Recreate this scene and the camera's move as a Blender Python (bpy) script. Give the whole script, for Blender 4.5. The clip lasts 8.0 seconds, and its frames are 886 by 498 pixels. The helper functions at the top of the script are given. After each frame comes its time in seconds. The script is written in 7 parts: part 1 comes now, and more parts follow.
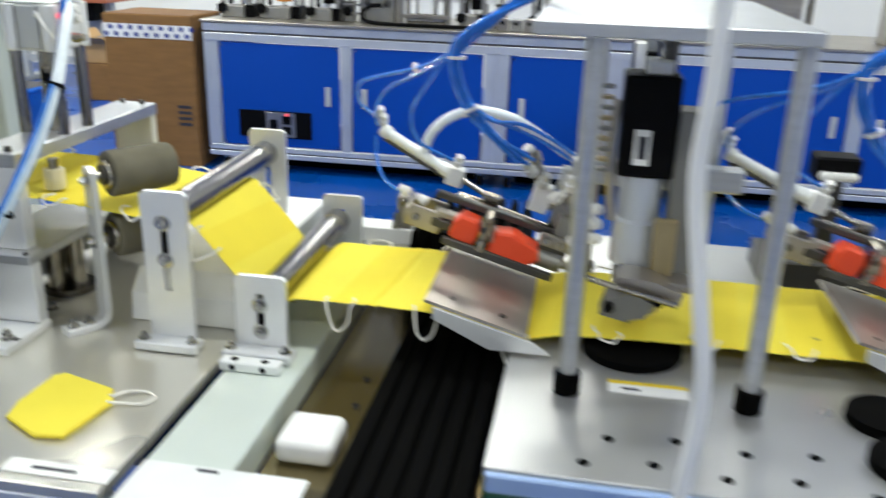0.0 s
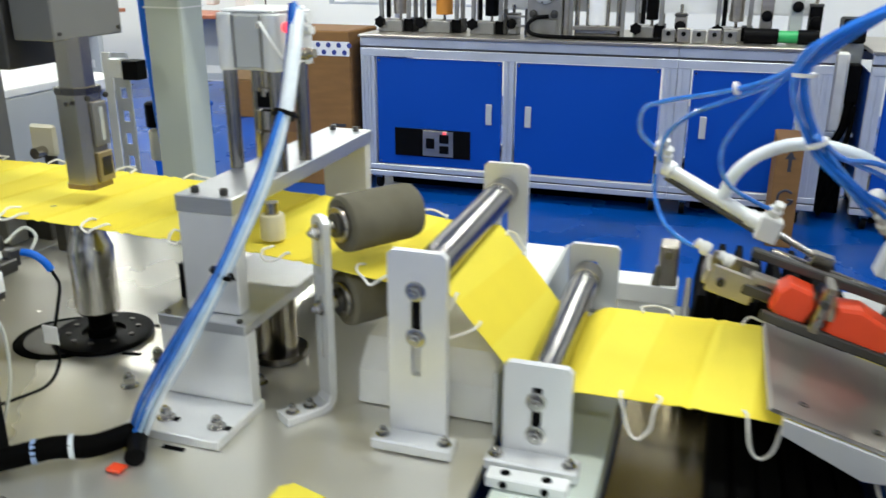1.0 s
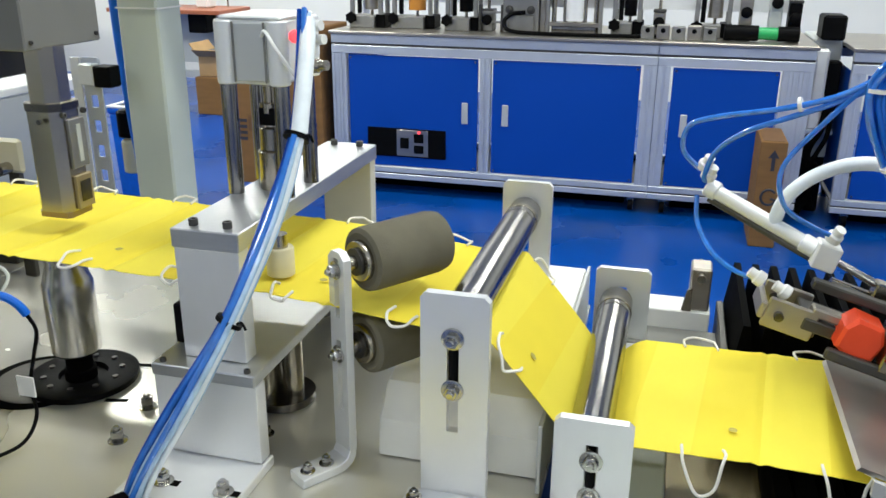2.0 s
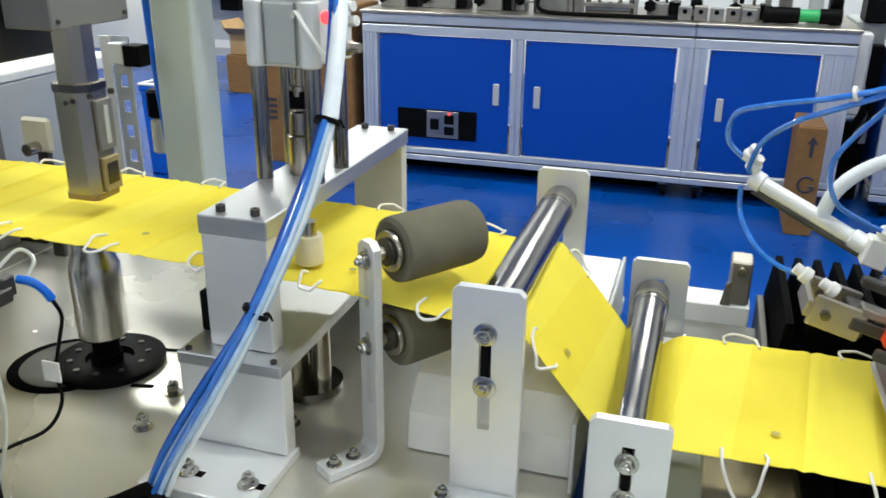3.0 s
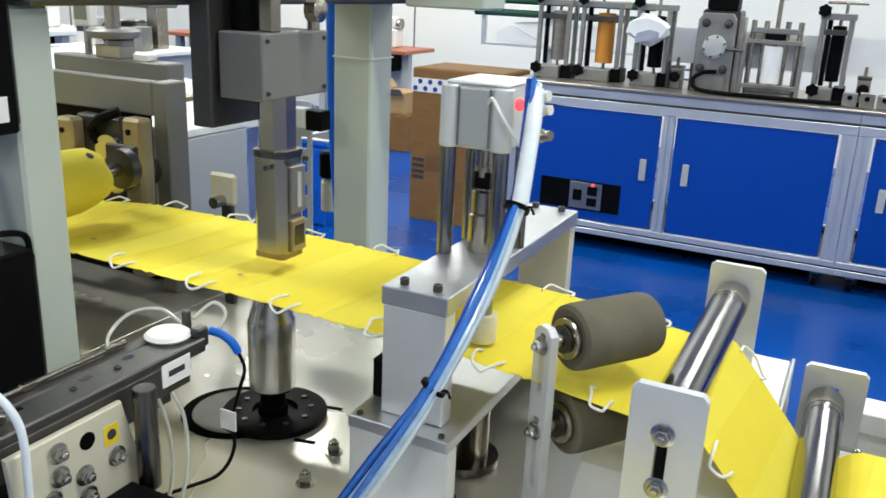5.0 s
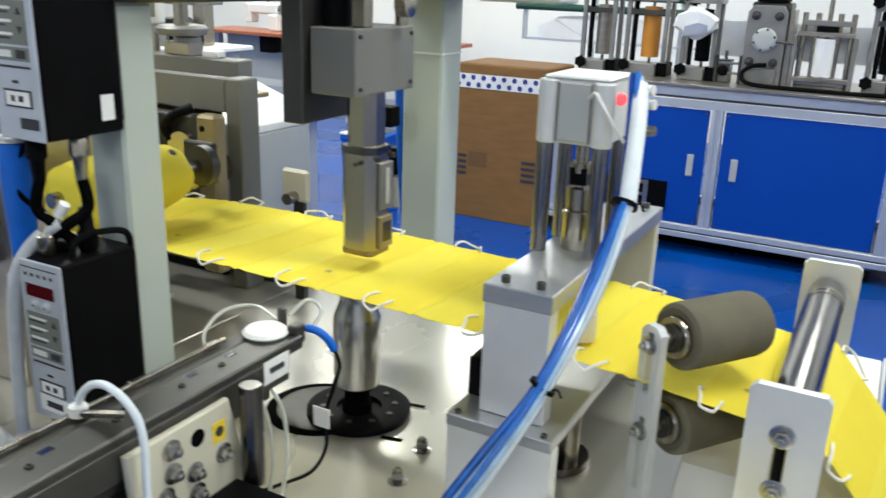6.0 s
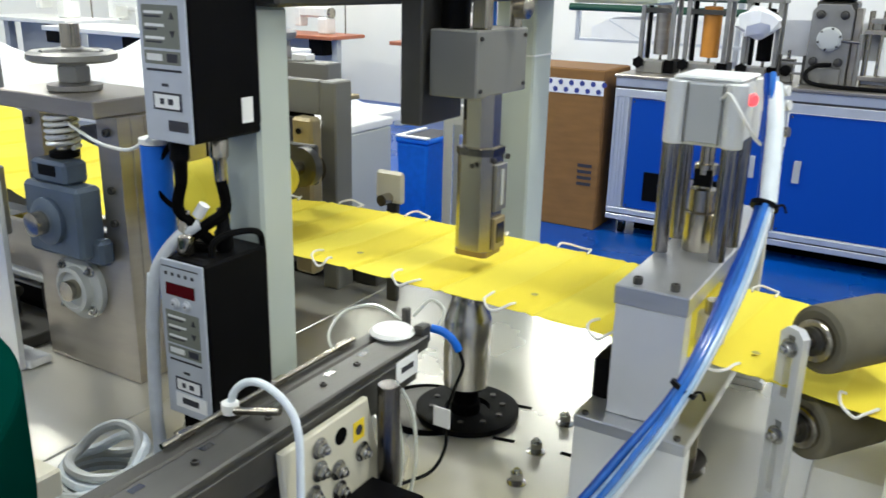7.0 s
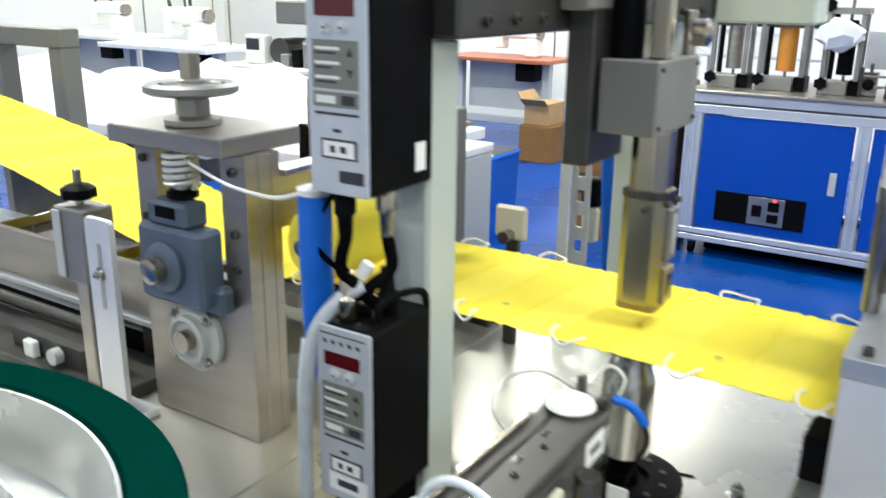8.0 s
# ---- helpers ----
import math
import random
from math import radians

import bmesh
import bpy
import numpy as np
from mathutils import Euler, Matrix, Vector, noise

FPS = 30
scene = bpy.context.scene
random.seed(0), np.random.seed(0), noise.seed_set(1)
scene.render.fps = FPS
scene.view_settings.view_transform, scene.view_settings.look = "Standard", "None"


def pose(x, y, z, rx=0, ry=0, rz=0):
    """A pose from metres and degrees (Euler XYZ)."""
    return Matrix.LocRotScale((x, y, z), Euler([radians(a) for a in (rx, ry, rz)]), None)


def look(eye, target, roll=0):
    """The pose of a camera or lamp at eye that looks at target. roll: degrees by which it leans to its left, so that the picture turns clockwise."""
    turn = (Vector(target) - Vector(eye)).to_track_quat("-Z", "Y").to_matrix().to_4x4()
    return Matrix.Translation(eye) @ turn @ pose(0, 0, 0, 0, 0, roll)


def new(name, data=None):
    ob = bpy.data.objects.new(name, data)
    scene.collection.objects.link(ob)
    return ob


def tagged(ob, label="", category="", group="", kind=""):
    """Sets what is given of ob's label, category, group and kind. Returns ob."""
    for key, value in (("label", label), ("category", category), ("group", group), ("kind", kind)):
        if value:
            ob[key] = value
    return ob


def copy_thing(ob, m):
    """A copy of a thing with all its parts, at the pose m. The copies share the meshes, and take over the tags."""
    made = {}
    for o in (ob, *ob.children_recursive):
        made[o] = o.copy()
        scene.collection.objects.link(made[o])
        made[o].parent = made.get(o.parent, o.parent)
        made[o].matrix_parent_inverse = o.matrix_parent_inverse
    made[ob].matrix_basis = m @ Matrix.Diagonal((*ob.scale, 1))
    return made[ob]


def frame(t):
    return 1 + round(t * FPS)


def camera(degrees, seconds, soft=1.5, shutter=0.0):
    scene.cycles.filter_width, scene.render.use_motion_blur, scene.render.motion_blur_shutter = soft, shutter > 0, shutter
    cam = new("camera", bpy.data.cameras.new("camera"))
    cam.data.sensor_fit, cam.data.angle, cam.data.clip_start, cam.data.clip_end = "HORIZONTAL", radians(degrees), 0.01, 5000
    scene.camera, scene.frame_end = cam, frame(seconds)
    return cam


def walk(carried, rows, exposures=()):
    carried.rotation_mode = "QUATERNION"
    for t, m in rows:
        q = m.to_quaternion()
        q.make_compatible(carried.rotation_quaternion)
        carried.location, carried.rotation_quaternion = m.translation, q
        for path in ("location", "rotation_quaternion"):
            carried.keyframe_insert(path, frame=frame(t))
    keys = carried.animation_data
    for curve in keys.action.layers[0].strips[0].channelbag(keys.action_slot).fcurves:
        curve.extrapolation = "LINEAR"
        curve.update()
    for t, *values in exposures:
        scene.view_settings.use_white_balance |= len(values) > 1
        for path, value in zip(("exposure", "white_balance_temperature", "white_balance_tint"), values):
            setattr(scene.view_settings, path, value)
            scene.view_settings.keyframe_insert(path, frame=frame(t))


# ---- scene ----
cam = camera(55.0, 8.0, 1.5, 0.5)
PATH = [
    (0, (0.419, 0.434, 1.388), (0.111, 2.285, 0.695), 1.7),
    (0.5, (0.277, 0.605, 1.372), (-0.255, 2.413, 0.702), 0.2),
    (1, (0.107, 0.702, 1.345), (-0.471, 2.496, 0.678), 0.1),
    (1.2, (0.047, 0.727, 1.353), (-0.508, 2.531, 0.692), 0.0),
    (2.3, (-0.017, 0.821, 1.352), (-0.5, 2.632, 0.653), 0.4),
    (2.5, (-0.02, 0.828, 1.352), (-0.519, 2.63, 0.641), 0.4),
    (3, (-0.029, 0.835, 1.352), (-0.574, 2.617, 0.626), 0.6),
    (3.5, (-0.052, 0.825, 1.375), (-0.682, 2.621, 0.759), 1.4),
    (4, (-0.068, 0.813, 1.374), (-0.797, 2.587, 0.807), 2.0),
    (4.5, (-0.072, 0.81, 1.374), (-0.867, 2.555, 0.806), 2.0),
    (5.8, (-0.146, 0.793, 1.391), (-1.015, 2.477, 0.75), 2.9),
    (6, (-0.166, 0.78, 1.375), (-1.057, 2.463, 0.762), 2.0),
    (6.5, (-0.209, 0.754, 1.374), (-1.146, 2.412, 0.763), 1.6),
    (7, (-0.258, 0.724, 1.372), (-1.224, 2.365, 0.761), 1.4),
    (7.5, (-0.321, 0.731, 1.369), (-1.343, 2.337, 0.755), 0.9),
    (8, (-0.462, 0.751, 1.384), (-1.500, 2.355, 0.794), 0.8),
]
walk(cam, [(t, look(eye, target, roll)) for t, eye, target, roll in PATH], [(0.0, -0.16), (3.0, -0.21), (5.0, -0.22), (6.5, -0.17), (7.2, -0.12), (8.0, 0.19)])

# ---- light ----
LAMP_WATTS = 46.0
world = bpy.data.worlds.new("world")
scene.world = world
world.use_nodes = True
world.node_tree.nodes["Background"].inputs[0].default_value = (0.9, 0.95, 1.0, 1)
world.node_tree.nodes["Background"].inputs[1].default_value = 0.02


# ---- materials ----
def material(name, color, rough=0.5, metal=0.0, vary=0.12, scale=8.0, grain=0.0, grain_scale=300.0, stretch=(1, 1, 1), coat=0.0,
             random_tint=0.0, spec=0.5, emit=0.0, clear=0.0, sheen=0.0, thin=0.0):
    """A surface with variation at two scales: broad stains in colour and gloss, and a fine grain as relief."""
    m = bpy.data.materials.new(name)
    m.use_nodes = True
    n, l = m.node_tree.nodes, m.node_tree.links
    b = n["Principled BSDF"]
    co = n.new("ShaderNodeTexCoord")
    mp = n.new("ShaderNodeMapping")
    mp.inputs["Scale"].default_value = stretch
    l.new(co.outputs["Object"], mp.inputs["Vector"])
    broad = n.new("ShaderNodeTexNoise")
    broad.inputs["Scale"].default_value, broad.inputs["Detail"].default_value = scale, 5
    l.new(mp.outputs["Vector"], broad.inputs["Vector"])
    ramp = n.new("ShaderNodeMapRange")
    ramp.inputs["From Min"].default_value, ramp.inputs["From Max"].default_value = 0.3, 0.7
    ramp.inputs["To Min"].default_value, ramp.inputs["To Max"].default_value = 1 - vary, 1 + vary * 0.6
    l.new(broad.outputs["Fac"], ramp.inputs["Value"])
    value = ramp.outputs["Result"]
    if random_tint:
        info = n.new("ShaderNodeObjectInfo")
        mr = n.new("ShaderNodeMapRange")
        mr.inputs["To Min"].default_value, mr.inputs["To Max"].default_value = 1 - random_tint, 1 + random_tint
        l.new(info.outputs["Random"], mr.inputs["Value"])
        mul = n.new("ShaderNodeMath")
        mul.operation = "MULTIPLY"
        l.new(value, mul.inputs[0]), l.new(mr.outputs["Result"], mul.inputs[1])
        value = mul.outputs[0]
    tint = n.new("ShaderNodeVectorMath")
    tint.operation = "SCALE"
    tint.inputs[0].default_value = color
    l.new(value, tint.inputs["Scale"])
    l.new(tint.outputs["Vector"], b.inputs["Base Color"])
    gloss = n.new("ShaderNodeMapRange")
    gloss.inputs["To Min"].default_value, gloss.inputs["To Max"].default_value = max(0.03, rough - 0.07), min(1, rough + 0.07)
    l.new(broad.outputs["Fac"], gloss.inputs["Value"])
    l.new(gloss.outputs["Result"], b.inputs["Roughness"])
    b.inputs["Metallic"].default_value = metal
    b.inputs["Specular IOR Level"].default_value = spec
    b.inputs["Coat Weight"].default_value = coat
    b.inputs["Sheen Weight"].default_value = sheen
    if grain:
        fine = n.new("ShaderNodeTexNoise")
        fine.inputs["Scale"].default_value, fine.inputs["Detail"].default_value = grain_scale, 3
        l.new(mp.outputs["Vector"], fine.inputs["Vector"])
        bump = n.new("ShaderNodeBump")
        bump.inputs["Strength"].default_value, bump.inputs["Distance"].default_value = grain, 0.002
        l.new(fine.outputs["Fac"], bump.inputs["Height"])
        l.new(bump.outputs["Normal"], b.inputs["Normal"])
    if emit:
        b.inputs["Emission Color"].default_value = (*color, 1)
        b.inputs["Emission Strength"].default_value = emit
    if clear:
        b.inputs["Transmission Weight"].default_value = clear
        b.inputs["IOR"].default_value = 1.3
    if thin:
        mix, tr = n.new("ShaderNodeMixShader"), n.new("ShaderNodeBsdfTranslucent")
        mix.inputs["Fac"].default_value = thin
        l.new(tint.outputs["Vector"], tr.inputs["Color"])
        l.new(b.outputs[0], mix.inputs[1]), l.new(tr.outputs[0], mix.inputs[2])
        l.new(mix.outputs[0], n["Material Output"].inputs["Surface"])
    return m


ALU = material("brushed_aluminium", (0.52, 0.535, 0.55), 0.36, 0.8, 0.1, 12, 0.12, 260, (1, 1, 8))
ALU_PLATE = material("satin_aluminium_plate", (0.76, 0.77, 0.775), 0.36, 0.42, 0.07, 9, 0.05, 400)
PROFILE = material("anodised_profile", (0.62, 0.65, 0.69), 0.42, 0.55, 0.08, 5)
CHROME = material("chromed_steel", (0.29, 0.28, 0.27), 0.17, 1.0, 0.06, 30)
STEEL = material("machined_steel", (0.41, 0.375, 0.31), 0.25, 1.0, 0.05, 9, 0.015, 300, (2, 2, 1))
STAINLESS = material("stainless_plate", (0.40, 0.37, 0.325), 0.34, 0.85, 0.16, 5, 0.06, 300, (1, 1, 6))
DARK_STEEL = material("dark_steel", (0.085, 0.082, 0.075), 0.42, 0.7, 0.3, 9, 0.08, 200)
DECK = material("deck_plate", (0.64, 0.625, 0.56), 0.27, 0.62, 0.06, 1.5, 0.010, 500)
DECK_GREY = material("deck_plate_grey", (0.46, 0.465, 0.46), 0.30, 0.6, 0.10, 3, 0.015, 500)
BRONZE = material("tinted_mirror_plate", (0.25, 0.205, 0.105), 0.18, 0.8, 0.15, 6)
YELLOW = material("yellow_nonwoven", (0.93, 0.79, 0.085), 0.8, 0.0, 0.05, 9, 0.4, 900, spec=0.2, thin=0.12, random_tint=0.03)
YELLOW_FOLD = material("yellow_nonwoven_layers", (0.895, 0.73, 0.062), 0.8, 0.0, 0.05, 9, 0.4, 900, spec=0.2, thin=0.07)
SMUDGE = material("grey_smudge", (0.42, 0.36, 0.08), 0.8, 0.0, 0.3, 120)
ELASTIC = material("white_elastic", (0.85, 0.83, 0.76), 0.8, 0.0, 0.05, 60, 0.3, 1500)
BLUE = material("blue_panel", (0.0005, 0.060, 0.385), 0.45, 0.0, 0.05, 2, 0.03, 500, spec=0.22)
FLOOR_BLUE = material("blue_epoxy", (0.0005, 0.056, 0.295), 0.28, 0.0, 0.22, 1.6, 0.03, 60, spec=0.2)
WHITE_WALL = material("white_wall", (0.84, 0.835, 0.79), 0.75, 0.0, 0.03, 1.5, 0.1, 120)
CEIL = material("ceiling_white", (0.78, 0.79, 0.79), 0.8, 0.0, 0.03, 1)
CARD = material("cardboard", (0.245, 0.128, 0.046), 0.85, 0.0, 0.12, 6, 0.15, 200, (1, 1, 5), spec=0.2)
CARD_DARK = material("stained_and_shaded_cardboard", (0.17, 0.085, 0.032), 0.85, 0.0, 0.15, 9, 0.15, 200)
CARD_IN = material("cardboard_edge", (0.44, 0.28, 0.13), 0.85, 0.0, 0.1, 8)
PALE = material("pale_green_paint", (0.50, 0.55, 0.49), 0.4, 0.0, 0.06, 3, 0.05, 300)
HEAD = material("grey_machine_paint", (0.205, 0.203, 0.188), 0.45, 0.2, 0.08, 6, 0.06, 400, spec=0.3)
FOAM = material("grey_foam_rubber", (0.15, 0.138, 0.10), 0.9, 0.0, 0.14, 25, 0.6, 700, spec=0.15)
BLACK = material("black_plastic", (0.004, 0.004, 0.0045), 0.45, 0.0, 0.2, 20, 0.08, 400, spec=0.05)
BLACK_MATT = material("black_rubber", (0.0025, 0.0025, 0.0025), 0.8, 0.0, 0.2, 20, 0.1, 300, spec=0.03)
WHITE_PL = material("white_plastic", (0.80, 0.80, 0.77), 0.4, 0.0, 0.05, 20)
CREAM = material("cream_paint_and_yellow_reflection", (0.66, 0.625, 0.49), 0.4, 0.1, 0.06, 5, 0.04, 300)
CREAM_PL = material("cream_plastic", (0.72, 0.66, 0.44), 0.5, 0.0, 0.08, 20)
RED = material("red_plastic", (0.85, 0.075, 0.02), 0.4, 0.0, 0.08, 20)
RED_LED = material("red_indicator", (1.0, 0.08, 0.1), 0.4, emit=1.2)
GREEN = material("green_enamel", (0.0004, 0.030, 0.022), 0.55, 0.0, 0.12, 5, 0.03, 200, spec=0.0)
GREEN_RUB = material("green_sleeve", (0.01, 0.07, 0.04), 0.6)
BOWL_IN = material("bowl_lining", (0.62, 0.63, 0.60), 0.25, 0.6, 0.1, 6)
TUBE_BLUE = material("blue_air_tube", (0.006, 0.10, 0.42), 0.16, 0.0, 0.25, 60, spec=0.8)
TUBE_SKY = material("sky_blue_sleeve", (0.005, 0.13, 0.60), 0.4, 0.0, 0.1, 30, spec=0.3)
TUBE_WHITE = material("white_air_tube", (0.74, 0.80, 0.84), 0.3, 0.0, 0.08, 60)
TUBE_ICE = material("ice_blue_air_tube", (0.42, 0.60, 0.80), 0.16, 0.0, 0.2, 60, spec=0.8)
TUBE_GLASS = material("translucent_blue_air_tube", (0.035, 0.18, 0.62), 0.12, 0.0, 0.2, 60, spec=0.9)
TUBE_NAVY = material("dark_blue_air_tube", (0.006, 0.06, 0.36), 0.16, 0.0, 0.3, 60, spec=0.8)
WRAP = material("grey_spiral_wrap", (0.50, 0.53, 0.56), 0.35, 0.0, 0.1, 60)
BRASS = material("tarnished_brass", (0.36, 0.29, 0.16), 0.45, 0.5, 0.2, 14, 0.1, 200)
TUBE_CLEAR = material("clear_air_tube", (0.80, 0.82, 0.74), 0.2, 0.0, 0.05, 60, clear=0.5)
GEAR_BLUE = material("blue_grey_casting", (0.105, 0.14, 0.19), 0.42, 0.3, 0.15, 18, 0.15, 150)
BOX_GREY = material("light_grey_sheet", (0.50, 0.52, 0.51), 0.45, 0.1, 0.05, 3)
FACE = material("silver_front_panel", (0.54, 0.575, 0.63), 0.4, 0.3, 0.05, 30)
DISPLAY = material("red_display", (0.10, 0.006, 0.010), 0.15)
KEYPAD = material("olive_keypad", (0.20, 0.21, 0.175), 0.4)
INK = material("dark_print", (0.03, 0.03, 0.04), 0.6)
INK_BLUE = material("blue_print", (0.03, 0.05, 0.25), 0.6)
PAPER = material("white_paper", (0.84, 0.84, 0.82), 0.7)
ORANGE = material("amber_roll", (0.60, 0.24, 0.03), 0.45)
FABRIC = material("white_fabric", (0.82, 0.83, 0.84), 0.8, 0.0, 0.04, 10, 0.3, 90)
TABLE_RED = material("red_brown_laminate", (0.42, 0.13, 0.06), 0.4)
LAMP_ON = material("lamp_diffuser", (1.0, 1.0, 1.0), 0.5, emit=6.0)
YELLOW_TAG = material("warning_yellow", (0.85, 0.62, 0.02), 0.5)
TURNED = material("turned_steel", (0.58, 0.565, 0.53), 0.24, 1.0, 0.08, 40, 0.05, 160, (1, 1, 0.05))
PALE_ALU = material("pale_anodised_block", (0.76, 0.775, 0.77), 0.42, 0.2, 0.05, 12, 0.05, 400)
RAIL = material("dull_feeder_steel", (0.125, 0.122, 0.112), 0.40, 0.8, 0.2, 14, 0.08, 200, (1, 0.2, 1))
POST_STEEL = material("oiled_round_steel", (0.14, 0.13, 0.12), 0.26, 1.0, 0.2, 20)
SPRING = material("bright_spring_wire", (0.72, 0.72, 0.70), 0.3, 0.6, 0.05, 40)
PALE_BLUE = material("pale_blue_trim", (0.30, 0.42, 0.66), 0.4, 0.1, 0.06, 6)
PALE_PLATE = material("pale_plate_paint", (0.60, 0.66, 0.61), 0.38, 0.2, 0.06, 4, 0.04, 300)
BOLT_STEEL = material("zinc_plated_steel", (0.46, 0.45, 0.42), 0.22, 1.0, 0.25, 120)
DULL_STEEL = material("dull_cast_steel", (0.30, 0.295, 0.28), 0.46, 0.75, 0.16, 12, 0.15, 180)
DOT_PATCH = material("pale_key_patch", (0.62, 0.64, 0.66), 0.4)
STATION_TUBE = material("clear_blue_air_tube", (0.03, 0.20, 0.74), 0.10, 0.0, 0.2, 60, spec=1.0)
MINT = material("green_plastic", (0.02, 0.42, 0.12), 0.4)


# ---- building kit ----
def box(bm, x0, x1, y0, y1, z0, z1, bevel=0.0015, turn=None):
    made = bmesh.ops.create_cube(bm, size=1)["verts"]
    bmesh.ops.scale(bm, vec=(abs(x1 - x0), abs(y1 - y0), abs(z1 - z0)), verts=made)
    if bevel:
        edges = list({e for v in made for e in v.link_edges})
        out = bmesh.ops.bevel(bm, geom=edges, offset=bevel, segments=1, affect="EDGES", profile=0.5)
        made = list({v for f in out["faces"] for v in f.verts} | {v for v in made if v.is_valid})
    if turn is not None:
        bmesh.ops.transform(bm, matrix=turn, verts=made)
    bmesh.ops.translate(bm, vec=((x0 + x1) / 2, (y0 + y1) / 2, (z0 + z1) / 2), verts=made)
    return bm


def rod(bm, a, b, r, r2=None, n=20, caps=True):
    a, b = Vector(a), Vector(b)
    m = Matrix.Translation((a + b) / 2) @ (b - a).to_track_quat("Z", "Y").to_matrix().to_4x4()
    bmesh.ops.create_cone(bm, cap_ends=caps, segments=n, radius1=r, radius2=r if r2 is None else r2, depth=(b - a).length, matrix=m)
    return bm


def lathe(bm, profile, origin, axis=(0, 0, 1), n=28):
    """Turn a profile of (radius, height) about an axis."""
    m = Matrix.Translation(origin) @ Vector(axis).to_track_quat("Z", "Y").to_matrix().to_4x4()
    rings = [[bm.verts.new(m @ Vector((r * math.cos(k * math.tau / n), r * math.sin(k * math.tau / n), h))) for k in range(n)] for r, h in profile]
    for p, q in zip(rings, rings[1:]):
        for k in range(n):
            bm.faces.new((p[k], p[(k + 1) % n], q[(k + 1) % n], q[k]))
    bm.faces.new(reversed(rings[0])), bm.faces.new(rings[-1])
    return bm


def smooth_line(points, steps=6):
    p = [Vector(q) for q in points]
    p = [p[0] * 2 - p[1]] + p + [p[-1] * 2 - p[-2]]
    out = []
    for a, b, c, d in zip(p, p[1:], p[2:], p[3:]):
        for k in range(steps):
            t = k / steps
            out.append(0.5 * (2 * b + (c - a) * t + (2 * a - 5 * b + 4 * c - d) * t * t + (3 * b - a - 3 * c + d) * t ** 3))
    return out + [p[-2]]


def hose(bm, points, r, n=8, steps=6):
    line = smooth_line(points, steps)
    up, last = Vector((0.13, 0.31, 0.94)), None
    for i, q in enumerate(line):
        way = (line[min(i + 1, len(line) - 1)] - line[max(i - 1, 0)]).normalized()
        side = way.cross(up)
        if side.length < 1e-4:
            side = way.orthogonal()
        side.normalize()
        up = side.cross(way).normalized()
        ring = [bm.verts.new(q + r * (math.cos(k * math.tau / n) * side + math.sin(k * math.tau / n) * up)) for k in range(n)]
        if last:
            for k in range(n):
                bm.faces.new((last[k], last[(k + 1) % n], ring[(k + 1) % n], ring[k]))
        else:
            bm.faces.new(ring)
        last = ring
    bm.faces.new(list(reversed(last)))
    return bm


def prism(bm, outline, a, b, axis="y", bevel=0.0):
    """An outline in two axes, drawn out along the third from a to b."""
    def at(p, q, s):
        return {"y": (p, s, q), "x": (s, p, q), "z": (p, q, s)}[axis]
    one = [bm.verts.new(at(p, q, a)) for p, q in outline]
    two = [bm.verts.new(at(p, q, b)) for p, q in outline]
    made = [bm.faces.new(one), bm.faces.new(list(reversed(two)))]
    for k in range(len(one)):
        j = (k + 1) % len(one)
        made.append(bm.faces.new((one[j], one[k], two[k], two[j])))
    bmesh.ops.recalc_face_normals(bm, faces=made)
    if bevel:
        bmesh.ops.bevel(bm, geom=list({e for f in made[:2] for e in f.edges}), offset=bevel, segments=1, affect="EDGES", profile=0.5)
    return bm


def slot_plate(bm, x0, x1, y0, y1, z0, z1, slots, cut=0.006):
    """An upright plate with cut top corners and through slots (x, z, half width, half height), as one shell."""
    xs = sorted({x0, x0 + cut, x1 - cut, x1} | {s for x, _, r, _ in slots for s in (x - r, x + r)})
    zs = sorted({z0, z1 - cut, z1} | {s for _, z, _, h in slots for s in (z - h, z + h)})
    made = {}

    def vert(x, y, z):
        key = (round(x, 5), y, round(z, 5))
        if key not in made:
            made[key] = bm.verts.new((x, y, z))
        return made[key]

    walls = {}
    for a, b in zip(xs, xs[1:]):
        for c, d in zip(zs, zs[1:]):
            mx, mz = (a + b) / 2, (c + d) / 2
            if any(abs(mx - x) < r and abs(mz - z) < h for x, z, r, h in slots):
                continue
            ring = [(a, c), (b, c), (b, d), (a, d)]
            if d == z1 and a == x0:
                ring = [(a, c), (b, c), (b, d)]
            elif d == z1 and b == x1:
                ring = [(a, c), (b, c), (a, d)]
            bm.faces.new([vert(p, y0, q) for p, q in ring])
            bm.faces.new([vert(p, y1, q) for p, q in reversed(ring)])
            for p, q in zip(ring, ring[1:] + ring[:1]):
                if (q, p) in walls:
                    del walls[(q, p)]
                else:
                    walls[(p, q)] = 1
    for p, q in walls:
        bm.faces.new((vert(q[0], y0, q[1]), vert(p[0], y0, p[1]), vert(p[0], y1, p[1]), vert(q[0], y1, q[1])))
    return bm


def finish(bm, name, mat, smooth=True):
    me = bpy.data.meshes.new(name)
    bm.to_mesh(me)
    bm.free()
    me.materials.append(mat)
    if smooth:
        me.shade_smooth()
        me.set_sharp_from_angle(angle=radians(35))
    return me


BASE = {}


def thing(name, at, label, category, group="", kind=""):
    ob = new(name)
    ob.empty_display_size = 0.05
    ob.location = at
    BASE[ob] = Vector(at)
    return tagged(ob, label, category, group, kind)


